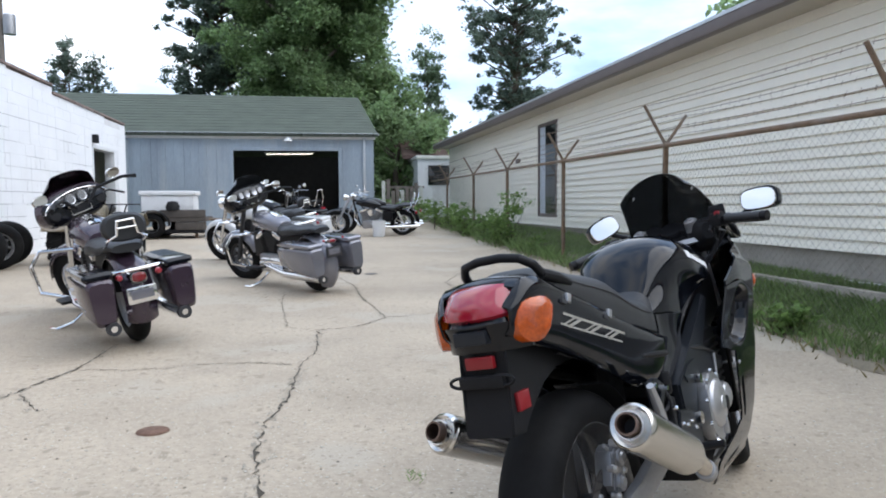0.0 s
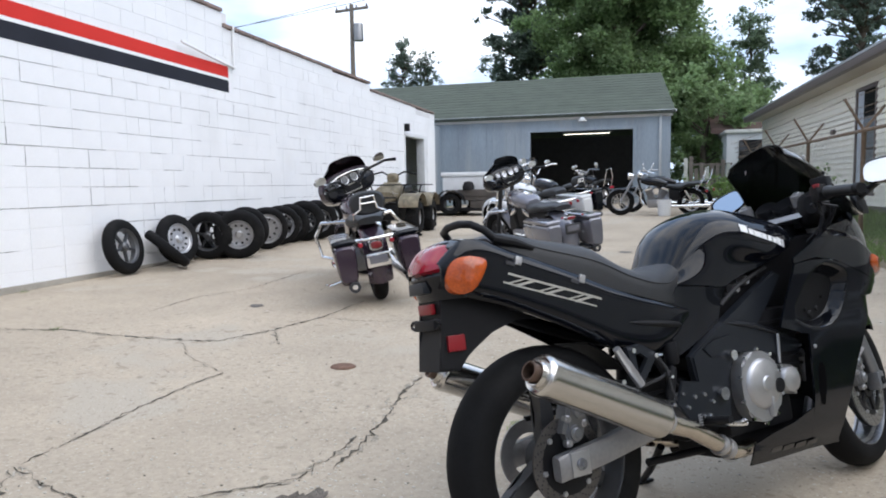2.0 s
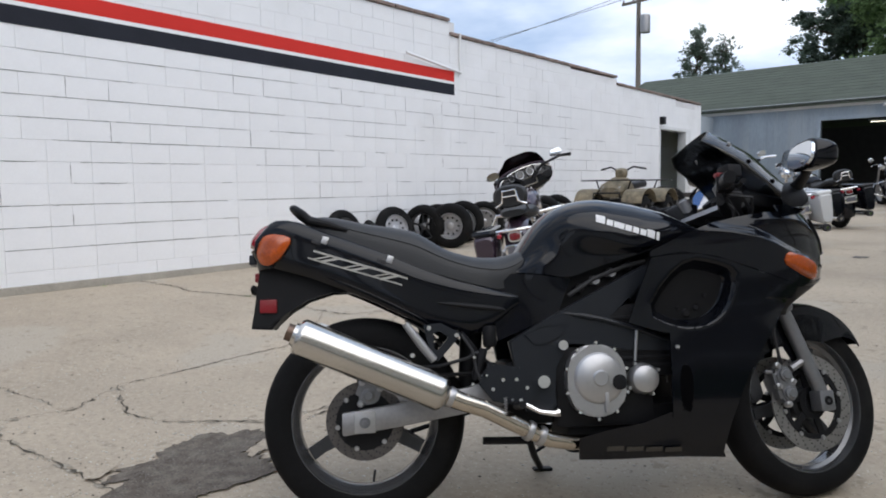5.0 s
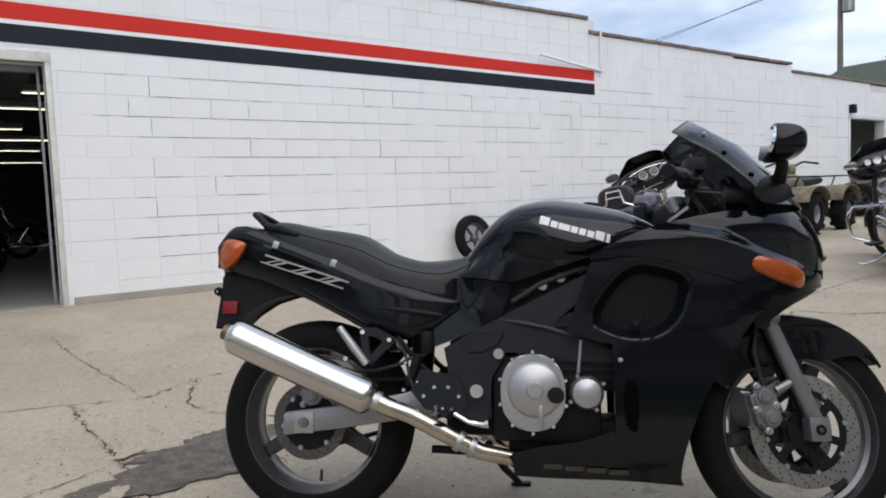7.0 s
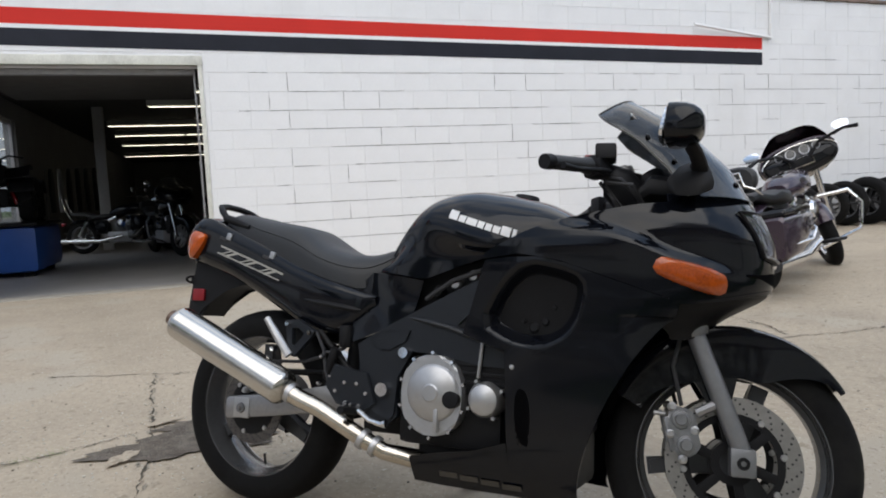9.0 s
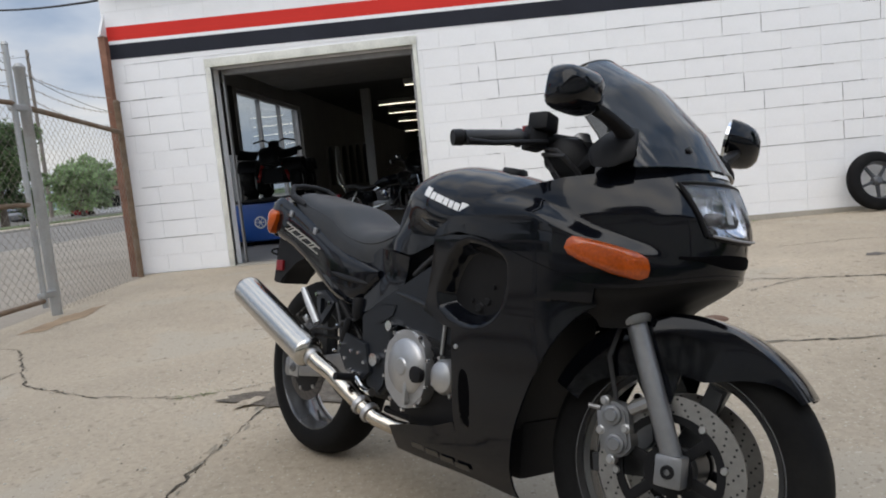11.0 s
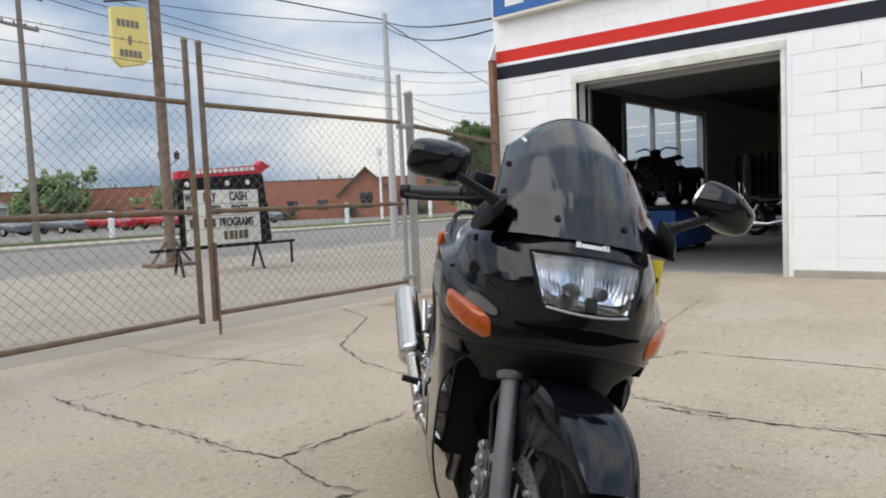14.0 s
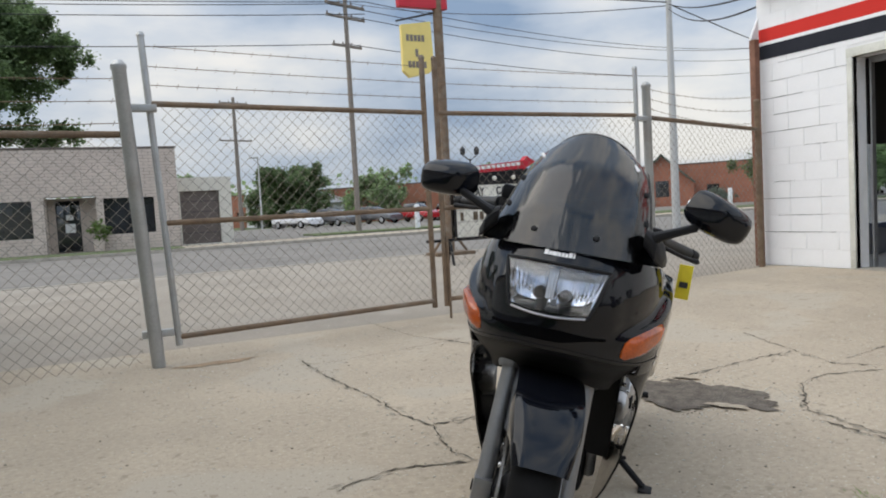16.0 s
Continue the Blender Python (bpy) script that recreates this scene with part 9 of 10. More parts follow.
for x, y, w_, h_ in ((-17, -76, 10, 2.4), (-26, -80, 9, 3.0)):
    hs_ = thing("far_house", "low pale house beyond the car park", "house", Matrix.Translation((x, y, 0)))
    part("wall", box(-w_ / 2, w_ / 2, -3, 3, 0, h_), WHITE_TRIM, hs_)
    part("roof", loft([[Vector((xx, yy, zz)) for yy, zz in ((-3.5, h_), (0, h_ + 1.6), (3.5, h_))] for xx in (-w_ / 2 - 0.4, w_ / 2 + 0.4)]), FLASH, hs_, smooth=False)


# ---- trees: tapered trunk and limbs, crown of many small leaf clumps ----
def tree(name, label, x, y, z0, trunk_h, r, clumps, leaf, leaf_size, per, seed, parent_kind="tree"):
    """clumps: (dx, dy, z, rx, rz) of the crown's masses, relative to the foot."""
    rng = random.Random(seed)
    k = thing(name, label, parent_kind, Matrix.Translation((x, y, z0)))
    bm = bmesh.new()
    top = max(c[2] for c in clumps)
    add_tube(bm, [(0, 0, -0.2), (0.1 * r, 0, trunk_h * 0.5), (0, 0, trunk_h), (0.2, 0.1, (trunk_h + top) / 2), (0.1, 0, top)], [r * 1.25, r, r * 0.8, r * 0.3, r * 0.06], 10)
    for dx, dy, z, rx, rz in clumps:
        zz = max(trunk_h * 0.6, z - rz * 0.8 - abs(dx) * 0.35)
        mid = Vector((dx * 0.5 + rng.uniform(-0.3, 0.3), dy * 0.5, lerp(zz, z, 0.45)))
        add_tube(bm, [(0, 0, min(zz, top * 0.95)), mid, (dx, dy, z), (dx * 1.12, dy * 1.12, z + rz * 0.5)], [r * 0.28, r * 0.18, r * 0.09, r * 0.03], 6)
    part("trunk", bm, BARK, k)
    verts, faces = [], []
    for dx, dy, z, rx, rz in clumps:
        n = max(20, int(per * rx * rx))
        sub = [(rng.gauss(0, 0.52), rng.gauss(0, 0.52), rng.gauss(0, 0.48), rng.uniform(0.16, 0.34)) for _ in range(max(6, int(5 + 4 * rx)))]
        for _ in range(n):
            sx, sy, sz, sr = rng.choice(sub)
            px = dx + rx * (sx + sr * rng.gauss(0, 0.75))
            py = dy + rx * (sy + sr * rng.gauss(0, 0.75))
            pz = z + rz * (sz + sr * rng.gauss(0, 0.75))
            s = leaf_size * rng.uniform(0.6, 1.5)
            e_ = Euler((rng.uniform(-1.0, 1.0), rng.uniform(-1.0, 1.0), rng.uniform(0, 6.28))).to_matrix()
            i = len(verts)
            for a, b in ((-0.5, 0), (0, -0.42), (0.55, 0), (0, 0.42)):
                v = e_ @ Vector((a * s, b * s, 0.12 * s * (abs(a) - abs(b))))
                verts.append((px + v.x, py + v.y, max(pz + v.z, 0.02)))
            faces.append((i, i + 1, i + 2, i + 3))
    me = bpy.data.meshes.new("crown")
    me.from_pydata(verts, [], faces)
    me.materials.append(leaf)
    c = new("crown", me)
    c.parent = k
    return k


def island_leaf(name, color, spread):
    m = mat(name, color, 0.55, var=0.35, scale=0.4, fine=3)
    n, l = m.node_tree.nodes, m.node_tree.links
    g = n.new("ShaderNodeNewGeometry")
    mr = n.new("ShaderNodeMapRange")
    mr.inputs["To Min"].default_value, mr.inputs["To Max"].default_value = 1 - spread, 1 + spread
    l.new(g.outputs["Random Per Island"], mr.inputs["Value"])
    mx = n.new("ShaderNodeMix")
    mx.data_type, mx.blend_type = "RGBA", "MULTIPLY"
    mx.inputs["Factor"].default_value = 1
    b = n["Principled BSDF"]
    src = b.inputs["Base Color"].links[0].from_socket
    l.new(src, mx.inputs["A"])
    l.new(mr.outputs["Result"], mx.inputs["B"])
    l.new(mx.outputs["Result"], b.inputs["Base Color"])
    tl = n.new("ShaderNodeBsdfTranslucent")
    l.new(mx.outputs["Result"], tl.inputs["Color"])
    ms = n.new("ShaderNodeMixShader")
    ms.inputs["Fac"].default_value = 0.62
    l.new(b.outputs[0], ms.inputs[1])
    l.new(tl.outputs[0], ms.inputs[2])
    l.new(ms.outputs[0], n["Material Output"].inputs["Surface"])
    return m


L_MAPLE = island_leaf("maple_crown", (0.255, 0.355, 0.17), 0.35)
L_SPRUCE = island_leaf("spruce_crown", (0.175, 0.225, 0.18), 0.35)
L_DEEP = island_leaf("deep_green_crown", (0.15, 0.215, 0.10), 0.4)
L_WEED = island_leaf("weed_leaf", (0.19, 0.29, 0.09), 0.4)

# paler, greyer leaf with the distance haze put into its colour
L_HAZE = island_leaf("hazed_crown", (0.22, 0.29, 0.19), 0.3)

def whorls(rng, z0, z1, radius, gap, arms, droop, clump):
    """Tufts along the arms of a conifer, in uneven whorls up the stem; radius(z) is the arms' reach."""
    out = []
    z = z0
    while z < z1:
        a0 = rng.uniform(0, 6.28)
        for q in range(arms):
            a = a0 + 6.28 * q / arms + rng.gauss(0, 0.3)
            reach = radius(z) * rng.uniform(0.6, 1.1)
            n = max(1, int(reach / (clump * 1.7)))
            for j in range(n):
                d = reach * (j + 0.7) / n
                c = clump * rng.uniform(0.7, 1.2)
                out.append((d * math.cos(a) + rng.gauss(0, 0.15), d * math.sin(a) + rng.gauss(0, 0.15), z + droop * d + rng.gauss(0, 0.25), c, c * 0.75))
        z += gap * rng.uniform(0.7, 1.3)
    return out


R = random.Random(4)
maple = []
for q in range(58):
    a, hh = R.uniform(0, 6.28), R.uniform(3.2, 15.5)
    rad = 3.1 * math.sin(min(1, (hh - 1.5) / 5.0) * math.pi / 2) * math.sqrt(R.uniform(0.08, 1.0))
    maple.append((rad * math.cos(a), rad * math.sin(a) * 0.8, hh, R.uniform(1.3, 1.9), R.uniform(1.1, 1.6)))
tree("maple_tree", "large leafy green maple behind the garage", -0.5, 36.0, 0.5, 4.0, 0.45, maple, L_MAPLE, 0.15, 1900, 1)
sp_ = whorls(R, 3.5, 16, lambda z: 2.9 * (1 - max(0, z - 9) / 16) * (0.55 + 0.45 * min(1, z / 9)), 0.75, 6, 0.12, 0.62)
tree("spruce_tree", "dark green conifer behind the garage", -5.0, 39.5, 0.5, 4.0, 0.3, sp_, L_SPRUCE, 0.15, 1000, 2)
pn = whorls(R, 4.0, 14.4, lambda z: 3.9 * max(0.1, 1 - (abs(z - 9.2) / 6.2) ** 1.6) if z > 9.2 else 2.2 + 1.7 * (z - 4) / 5.2, 0.78, 5, 0.16, 0.6)
tree("pine_tree", "open crowned pine beyond the sided house", 11.6, 41.0, 0.5, 6.0, 0.26, pn, L_SPRUCE, 0.13, 950, 3)
for tx, ty, hh0, s in ((-13.1, 41, 8.3, 5), (-11.8, 41.5, 8.0, 6)):
    cl = whorls(R, 2.0, hh0 + 0.5, lambda z: 2.6 * max(0.06, 1 - max(0, z - 4.0) / (hh0 - 3.3)), 0.36, 7, -0.10, 0.40)
    tree("spruce_tree", "small dark conifer behind the shop", tx, ty, 0.5, 2.0, 0.16, cl, L_SPRUCE, 0.11, 420, s)
mid = [(R.uniform(-1.4, 1.4), R.uniform(-1.5, 1.5), R.uniform(2.2, 5.6), R.uniform(0.8, 1.2), R.uniform(0.7, 1.0)) for q in range(14)]
tree("young_tree", "light green tree beside the garage", 4.4, 36.0, 0.5, 2.5, 0.2, mid, L_MAPLE, 0.17, 1000, 7)
low = [(R.uniform(-1.4, 1.4), R.uniform(-1.0, 1.0), R.uniform(1.0, 4.2), R.uniform(0.6, 1.0), R.uniform(0.6, 0.9)) for q in range(14)]
tree("young_tree", "leafy green tree beside the garage", 3.3, 29.5, 0.5, 1.8, 0.15, low, L_MAPLE, 0.14, 1300, 8)
for tx, ty, hh0, sd in ((6.4, 42.0, 9.6, 9), (3.9, 41.0, 8.6, 25)):
    tall = [(R.uniform(-1.5, 1.5) * (1.15 - q / 26), R.uniform(-1.2, 1.2), 2.0 + (hh0 - 2.0) * q / 22, R.uniform(0.55, 0.95), R.uniform(0.5, 0.8)) for q in range(23)]
    tree("slender_tree", "thin green tree beside the maple, its leaf colour paled for haze", tx, ty, 0.5, 4.5, 0.16, tall, L_HAZE, 0.13, 900, sd)
rt = [(R.uniform(-2.5, 2.5), R.uniform(-2, 2), R.uniform(5.5, 9), R.uniform(1.0, 1.6), R.uniform(0.8, 1.2)) for q in range(12)]
tree("far_tree", "green tree top over the house roof", 18.3, 25.0, 0.5, 4, 0.25, rt, L_MAPLE, 0.28, 260, 10)
# street side
o1 = [(R.uniform(-4.0, 4.0), R.uniform(-3, 3), R.uniform(4.5, 15.0), R.uniform(1.4, 2.2), R.uniform(1.2, 1.7)) for q in range(34)]
tree("street_tree", "large green tree behind the office", 8.6, -46.0, 0, 4, 0.4, o1, L_DEEP, 0.2, 1000, 11)
o2 = [(R.uniform(-2.7, 2.7), R.uniform(-2.5, 2.5), 3.4 + 1.9 * math.sin(q), R.uniform(1.4, 2.0), R.uniform(1.1, 1.5)) for q in range(20)]
tree("street_tree", "round green tree beyond the car park", -15.2, -72.0, 0, 1.6, 0.3, o2, L_DEEP, 0.24, 1500, 12)
for tx, ty, hs, s in ((-21.5, -63.5, 4.6, 13), (-25.0, -66, 5.0, 14), (-31.5, -58.5, 4.4, 15), (-6.5, -80, 5.5, 23)):
    o = [(R.uniform(-1.9, 1.9), R.uniform(-1.5, 1.5), R.uniform(1.5, hs), R.uniform(0.9, 1.3), R.uniform(0.8, 1.1)) for q in range(12)]
    tree("street_tree", "green tree beyond the car park", tx, ty, 0, 1.2, 0.18, o, L_MAPLE, 0.34, 230, s)
o3 = [(R.uniform(-1.7, 1.7), R.uniform(-1.7, 1.7), R.uniform(1.8, 6.9), R.uniform(1.0, 1.5), R.uniform(0.9, 1.2)) for q in range(24)]
tree("street_tree", "green tree on the street beyond the shop", -45.0, -33.5, 0, 2, 0.25, o3, L_DEEP, 0.17, 1300, 16)
for tx, ty, hs, s in ((-62, -38, 4.5, 17), (-74, -42.5, 4.5, 18), (-80, -48, 6.0, 19), (-95, -40, 5.5, 20)):
    o = [(R.uniform(-3, 3), R.uniform(-2, 2), R.uniform(1.6, hs), R.uniform(1.3, 1.8), R.uniform(1.0, 1.4)) for q in range(10)]
    tree("street_tree", "distant green tree along the street", tx, ty, 0, 1.2, 0.2, o, L_MAPLE, 0.45, 120, s)
for tx, ty, s in ((-39.5, -52.8, 21), (-44.2, -47.5, 22), (-49.0, -43.0, 24)):
    o = [(R.uniform(-1.2, 1.2), R.uniform(-0.6, 0.6), R.uniform(0.4, 1.1), 0.7, 0.5) for q in range(6)]
    tree("shrub", "dark green shrub by the brick building", tx, ty, 0, 0.3, 0.06, o, L_SPRUCE, 0.2, 300, s, "shrub")
o = [(R.uniform(-0.2, 0.2), R.uniform(-0.2, 0.2), R.uniform(0.3, 0.65), 0.26, 0.22) for q in range(6)]
tree("shrub", "green leafy shrub in a pot by the office door", 3.0, OY + 0.35, 0.42, 0.2, 0.02, o, L_WEED, 0.1, 1500, 61, "shrub")
wood = [(R.uniform(-190, 60), R.uniform(-6, 6), R.uniform(1, 6.5), R.uniform(2.5, 4), R.uniform(1.8, 3)) for q in range(120)]
vv, ff = [], []
for dx, dy, z, rx, rz in wood:
    for _ in range(70):
        px, py, pz = dx + R.gauss(0, 0.6) * rx, -105 + dy + R.gauss(0, 0.6) * rx, max(0.4, z * 0.8 + R.gauss(0, 0.55) * rz)
        s = R.uniform(0.5, 1.1)
        e_ = Euler((R.uniform(-1, 1), R.uniform(-1, 1), R.uniform(0, 6))).to_matrix()
        i = len(vv)
        for a, b in ((-0.5, 0), (0, -0.4), (0.5, 0), (0, 0.4)):
            v = e_ @ Vector((a * s, b * s, 0))
            vv.append((px + v.x, py + v.y, pz + v.z))
        ff.append((i, i + 1, i + 2, i + 3))
for q in range(60):
    cx, cy, cz = R.uniform(-34, 40), R.uniform(46, 58), R.uniform(1.0, 4.2)
    for _ in range(170):
        px, py, pz = cx + R.gauss(0, 1.3), cy + R.gauss(0, 1.3), max(0.4, cz + R.gauss(0, 0.9))
        s = R.uniform(0.25, 0.55)
        e_ = Euler((R.uniform(-1, 1), R.uniform(-1, 1), R.uniform(0, 6))).to_matrix()
        i = len(vv)
        for a, b in ((-0.5, 0), (0, -0.4), (0.5, 0), (0, 0.4)):
            v = e_ @ Vector((a * s, b * s, 0))
            vv.append((px + v.x, py + v.y, pz + v.z))
        ff.append((i, i + 1, i + 2, i + 3))
join_pydata("far_woods", vv, ff, L_MAPLE, "distant line of green trees", "trees")


# ---- grass and weeds along the fence ----
def blades(area, n, hmin, hmax, w, seed, name, label, material):
    rng = random.Random(seed)
    verts, faces = [], []
    for _ in range(n):
        x, y = area(rng)
        z = ground_z(x, y) - 0.035
        h = rng.uniform(hmin, hmax)
        a = rng.uniform(0, 6.28)
        bx_, by_ = w * math.cos(a), w * math.sin(a)
        lx, ly = rng.gauss(0, 0.35) * h, rng.gauss(0, 0.35) * h
        i = len(verts)
        verts += [(x - bx_, y - by_, z), (x + bx_, y + by_, z), (x + lx * 0.45 + bx_ * 0.6, y + ly * 0.45 + by_ * 0.6, z + h * 0.6), (x + lx, y + ly, z + h)]
        faces += [(i, i + 1, i + 2), (i, i + 2, i + 3)]
    return join_pydata(name, verts, faces, material, label, "grass")


L_GRASS = island_leaf("grass_blades", (0.19, 0.27, 0.1), 0.4)
L_DRY = island_leaf("dry_grass", (0.25, 0.21, 0.11), 0.4)
blades(lambda g: (g.uniform(3.75, 5.2), g.uniform(1.0, 22)), 42000, 0.04, 0.12, 0.005, 31, "lawn_grass", "short green grass between the fence and the house", L_GRASS)
blades(lambda g: (3.62 + abs(g.gauss(0, 0.16)), g.uniform(2.5, 22)), 5000, 0.06, 0.22, 0.006, 32, "edge_grass", "long tufts of grass at the pavement's edge", L_GRASS)
blades(lambda g: (3.72 + g.gauss(0, 0.16), g.uniform(10.5, 20.5)), 1600, 0.08, 0.32, 0.003, 34, "tall_grass", "tall seeding grass along the fence", L_GRASS)
blades(lambda g: (3.66 + g.gauss(0, 0.1), g.uniform(2.5, 22)), 2500, 0.03, 0.12, 0.006, 33, "dry_grass", "dry grass at the pavement's edge", L_DRY)
rng = random.Random(64)
sb = bmesh.new()
rows_ = []
for q in range(225):
    y = 0.5 + 0.1 * q
    xl = 3.60 + 0.10 * math.sin(y * 2.1) * math.sin(y * 0.7 + 1) + 0.05 * math.sin(y * 7.3) + rng.gauss(0, 0.018)
    rows_.append([sb.verts.new((x, y, ground_z(x, y) + (0.005 if k == 0 else 0.02 + rng.uniform(0, 0.012) - 0.02 * (k == 3)))) for k, x in enumerate((xl, xl + 0.05, 3.92, 4.2))])
for a, b in zip(rows_, rows_[1:]):
    for k in range(3):
        sb.faces.new((a[k], a[k + 1], b[k + 1], b[k]))
solid("soil_strip", sb, SOIL, "bare soil along the edge of the pavement", "soil", kind="structure")
blades(lambda g: (g.uniform(3.8, 5.2), g.uniform(1.0, 9)), 45000, 0.035, 0.10, 0.004, 35, "lawn_grass", "short green grass between the fence and the house", L_GRASS)
blades(lambda g: (3.72 + abs(g.gauss(0, 0.12)) + 0.1 * math.sin(3 * g.random()), g.uniform(1.5, 9)), 7000, 0.03, 0.12, 0.004, 36, "edge_grass", "uneven tufts of grass at the pavement's edge", L_GRASS)
for q, (x, y, hh) in enumerate(((3.62, 14.6, 0.6), (3.75, 15.1, 0.5), (3.45, 15.9, 0.65), (3.85, 13.2, 0.95), (3.5, 16.6, 0.75), (3.5, 17.8, 0.6), (3.2, 18.6, 0.7), (3.0, 20.0, 0.9), (3.6, 13.5, 0.5), (2.6, 20.8, 0.7), (3.75, 5.0, 0.22), (3.9, 6.2, 0.2), (3.8, 11.5, 0.3))):
    o = [(R.uniform(-0.3, 0.3) * hh, R.uniform(-0.3, 0.3) * hh, hh * R.uniform(0.2, 0.9), 0.3 * max(0.5, hh), 0.24 * hh) for k in range(7)]
    tree("weed", "tall leafy green weed growing by the fence", x, y, ground_z(x, y), hh * 0.3, 0.015, [(a, b, c, d, e_) for a, b, c, d, e_ in o], L_WEED, 0.055, 1900, 40 + q, "weed")


# ---- inside the shop ----
def tube_light(x, y0, y1, z, n, label="lit fluorescent strip light under the shop ceiling"):
    k = thing("ceiling_light", label, "ceiling light", group="strip lights")
    part("housing", box(x - 0.05, x + 0.05, y0, y1, z + 0.03, 2.95, 0.004), POLE_GREY, k)
    for q in range(n):
        a, b = lerp(y0, y1, q / n) + 0.03, lerp(y0, y1, (q + 1) / n) - 0.03
        part("tube", tube([(x, a, z), (x, b, z)], 0.009, 8), TUBE, k)


for x, y0, y1, n in ((-9.6, 0.8, 2.6, 1), (-11.5, 0.7, 2.6, 1), (-15.0, -0.45, 2.2, 1), (-17.6, -0.6, 3.0, 2), (-21.0, -0.8, 3.0, 2), (-26.5, -1.3, 3.5, 2), (-9.6, 4.0, 6.4, 1), (-15.0, 4.0, 7.0, 1)):
    tube_light(x, y0, y1, 2.82, n)
lift = thing("display_platform", "blue display platform with a round white emblem", "platform", Matrix.Translation((-8.0, -1.03, 0.085)))
part("skirt", box(-0.80, 0.80, -0.56, 0.56, 0.06, 0.67, 0.1), BLUE, lift)
part("deck", box(-0.82, 0.82, -0.58, 0.58, 0.67, 0.715, 0.02), PLASTIC, lift)
part("emblem", lathe([(0.075, 0), (0.095, 0), (0.095, 0.004), (0.075, 0.004)], Matrix.Translation((0.80, -0.15, 0.36)) @ Matrix.Rotation(radians(90), 4, "Y"), 24, True), WHITE_MARK, lift)
for q in range(3):
    part("emblem_bar", box(0.80, 0.804, -0.076, 0.076, -0.006, 0.006, 0, Matrix.Translation((0, -0.15, 0.36)) @ Matrix.Rotation(radians(60 * q), 4, "X")), WHITE_MARK, lift)
for x in (-0.6, 0.6):
    for y in (-0.4, 0.4):
        part("foot", box(x - 0.06, x + 0.06, y - 0.06, y + 0.06, 0.0, 0.06), PLASTIC, lift)
show_quad = quad(Matrix.Translation((-8.0, -1.03, 0.801)) @ Matrix.Rotation(radians(6), 4, "Z") @ Matrix.Scale(0.84, 4), "black quad bike shown on a blue platform", PLASTIC, rack=False)
for s in (-1, 1):
    part("mudguard", shell(lambda u, v: Vector((lerp(0.35, 1.0, u), s * (0.20 + 0.34 * v), 0.82 + 0.05 * v * v + 0.05 * math.sin(math.pi * u) - 0.3 * max(0, u - 0.6))), 10, 5, (0, 0, -0.014)), PLASTIC, show_quad, "flared black mudguard")
    part("shock", tube([(0.62, s * 0.30, 0.30), (0.58, s * 0.17, 0.68)], 0.035, 12), CAR_RED, show_quad, "red suspension spring")
part("nose", loft([[Vector((x, p.y, z + p.z)) for p in superring(0, 0, 0, w, h, 16, 3)] for x, z, w, h in ((0.55, 0.84, 0.22, 0.10), (0.8, 0.80, 0.2, 0.13), (1.0, 0.70, 0.13, 0.1), (1.04, 0.66, 0.06, 0.05))]), PLASTIC, show_quad)
cruiser(Matrix.Translation((-11.5, -0.6, 0.085)) @ Matrix.Rotation(radians(75), 4, "Z"), "dark motorcycle inside the shop", PAINT)
touring(Matrix.Translation((-10.6, 0.7, 0.085)) @ Matrix.Rotation(radians(20), 4, "Z"), "black touring motorcycle inside the shop", PAINT, PAINT)
cruiser(Matrix.Translation((-13.5, 1.9, 0.085)) @ Matrix.Rotation(radians(80), 4, "Z"), "dark motorcycle inside the shop", PAINT)
solid("column", box(-12.6, -12.4, -0.4, -0.2, 0.085, 2.95, 0.01), SHOP_WALL, "dark steel column in the shop", "column", kind="structure")
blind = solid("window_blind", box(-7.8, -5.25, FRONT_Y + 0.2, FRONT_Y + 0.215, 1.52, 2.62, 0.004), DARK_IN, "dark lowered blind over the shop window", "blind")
rack = thing("clothes_rail", "rail of dark jackets in the shop", "clothes rail", Matrix.Translation((-12.8, -0.9, 0.085)))
part("rail", tube([(0, -0.5, 0), (0, -0.5, 1.7), (0, 0.5, 1.7), (0, 0.5, 0)], 0.015, 8), ALLOY_DULL, rack)
for q in range(6):
    part("jacket", loft([[Vector((p.y, -0.4 + 0.16 * q + p.z * 0.3, zz)) for p in superring(0, 0, 0, w, 0.1, 12)] for zz, w in ((0.8, 0.2), (1.3, 0.24), (1.6, 0.18), (1.68, 0.05))]), random.choice((PLASTIC, VINYL, WHITE_TRIM)), rack)


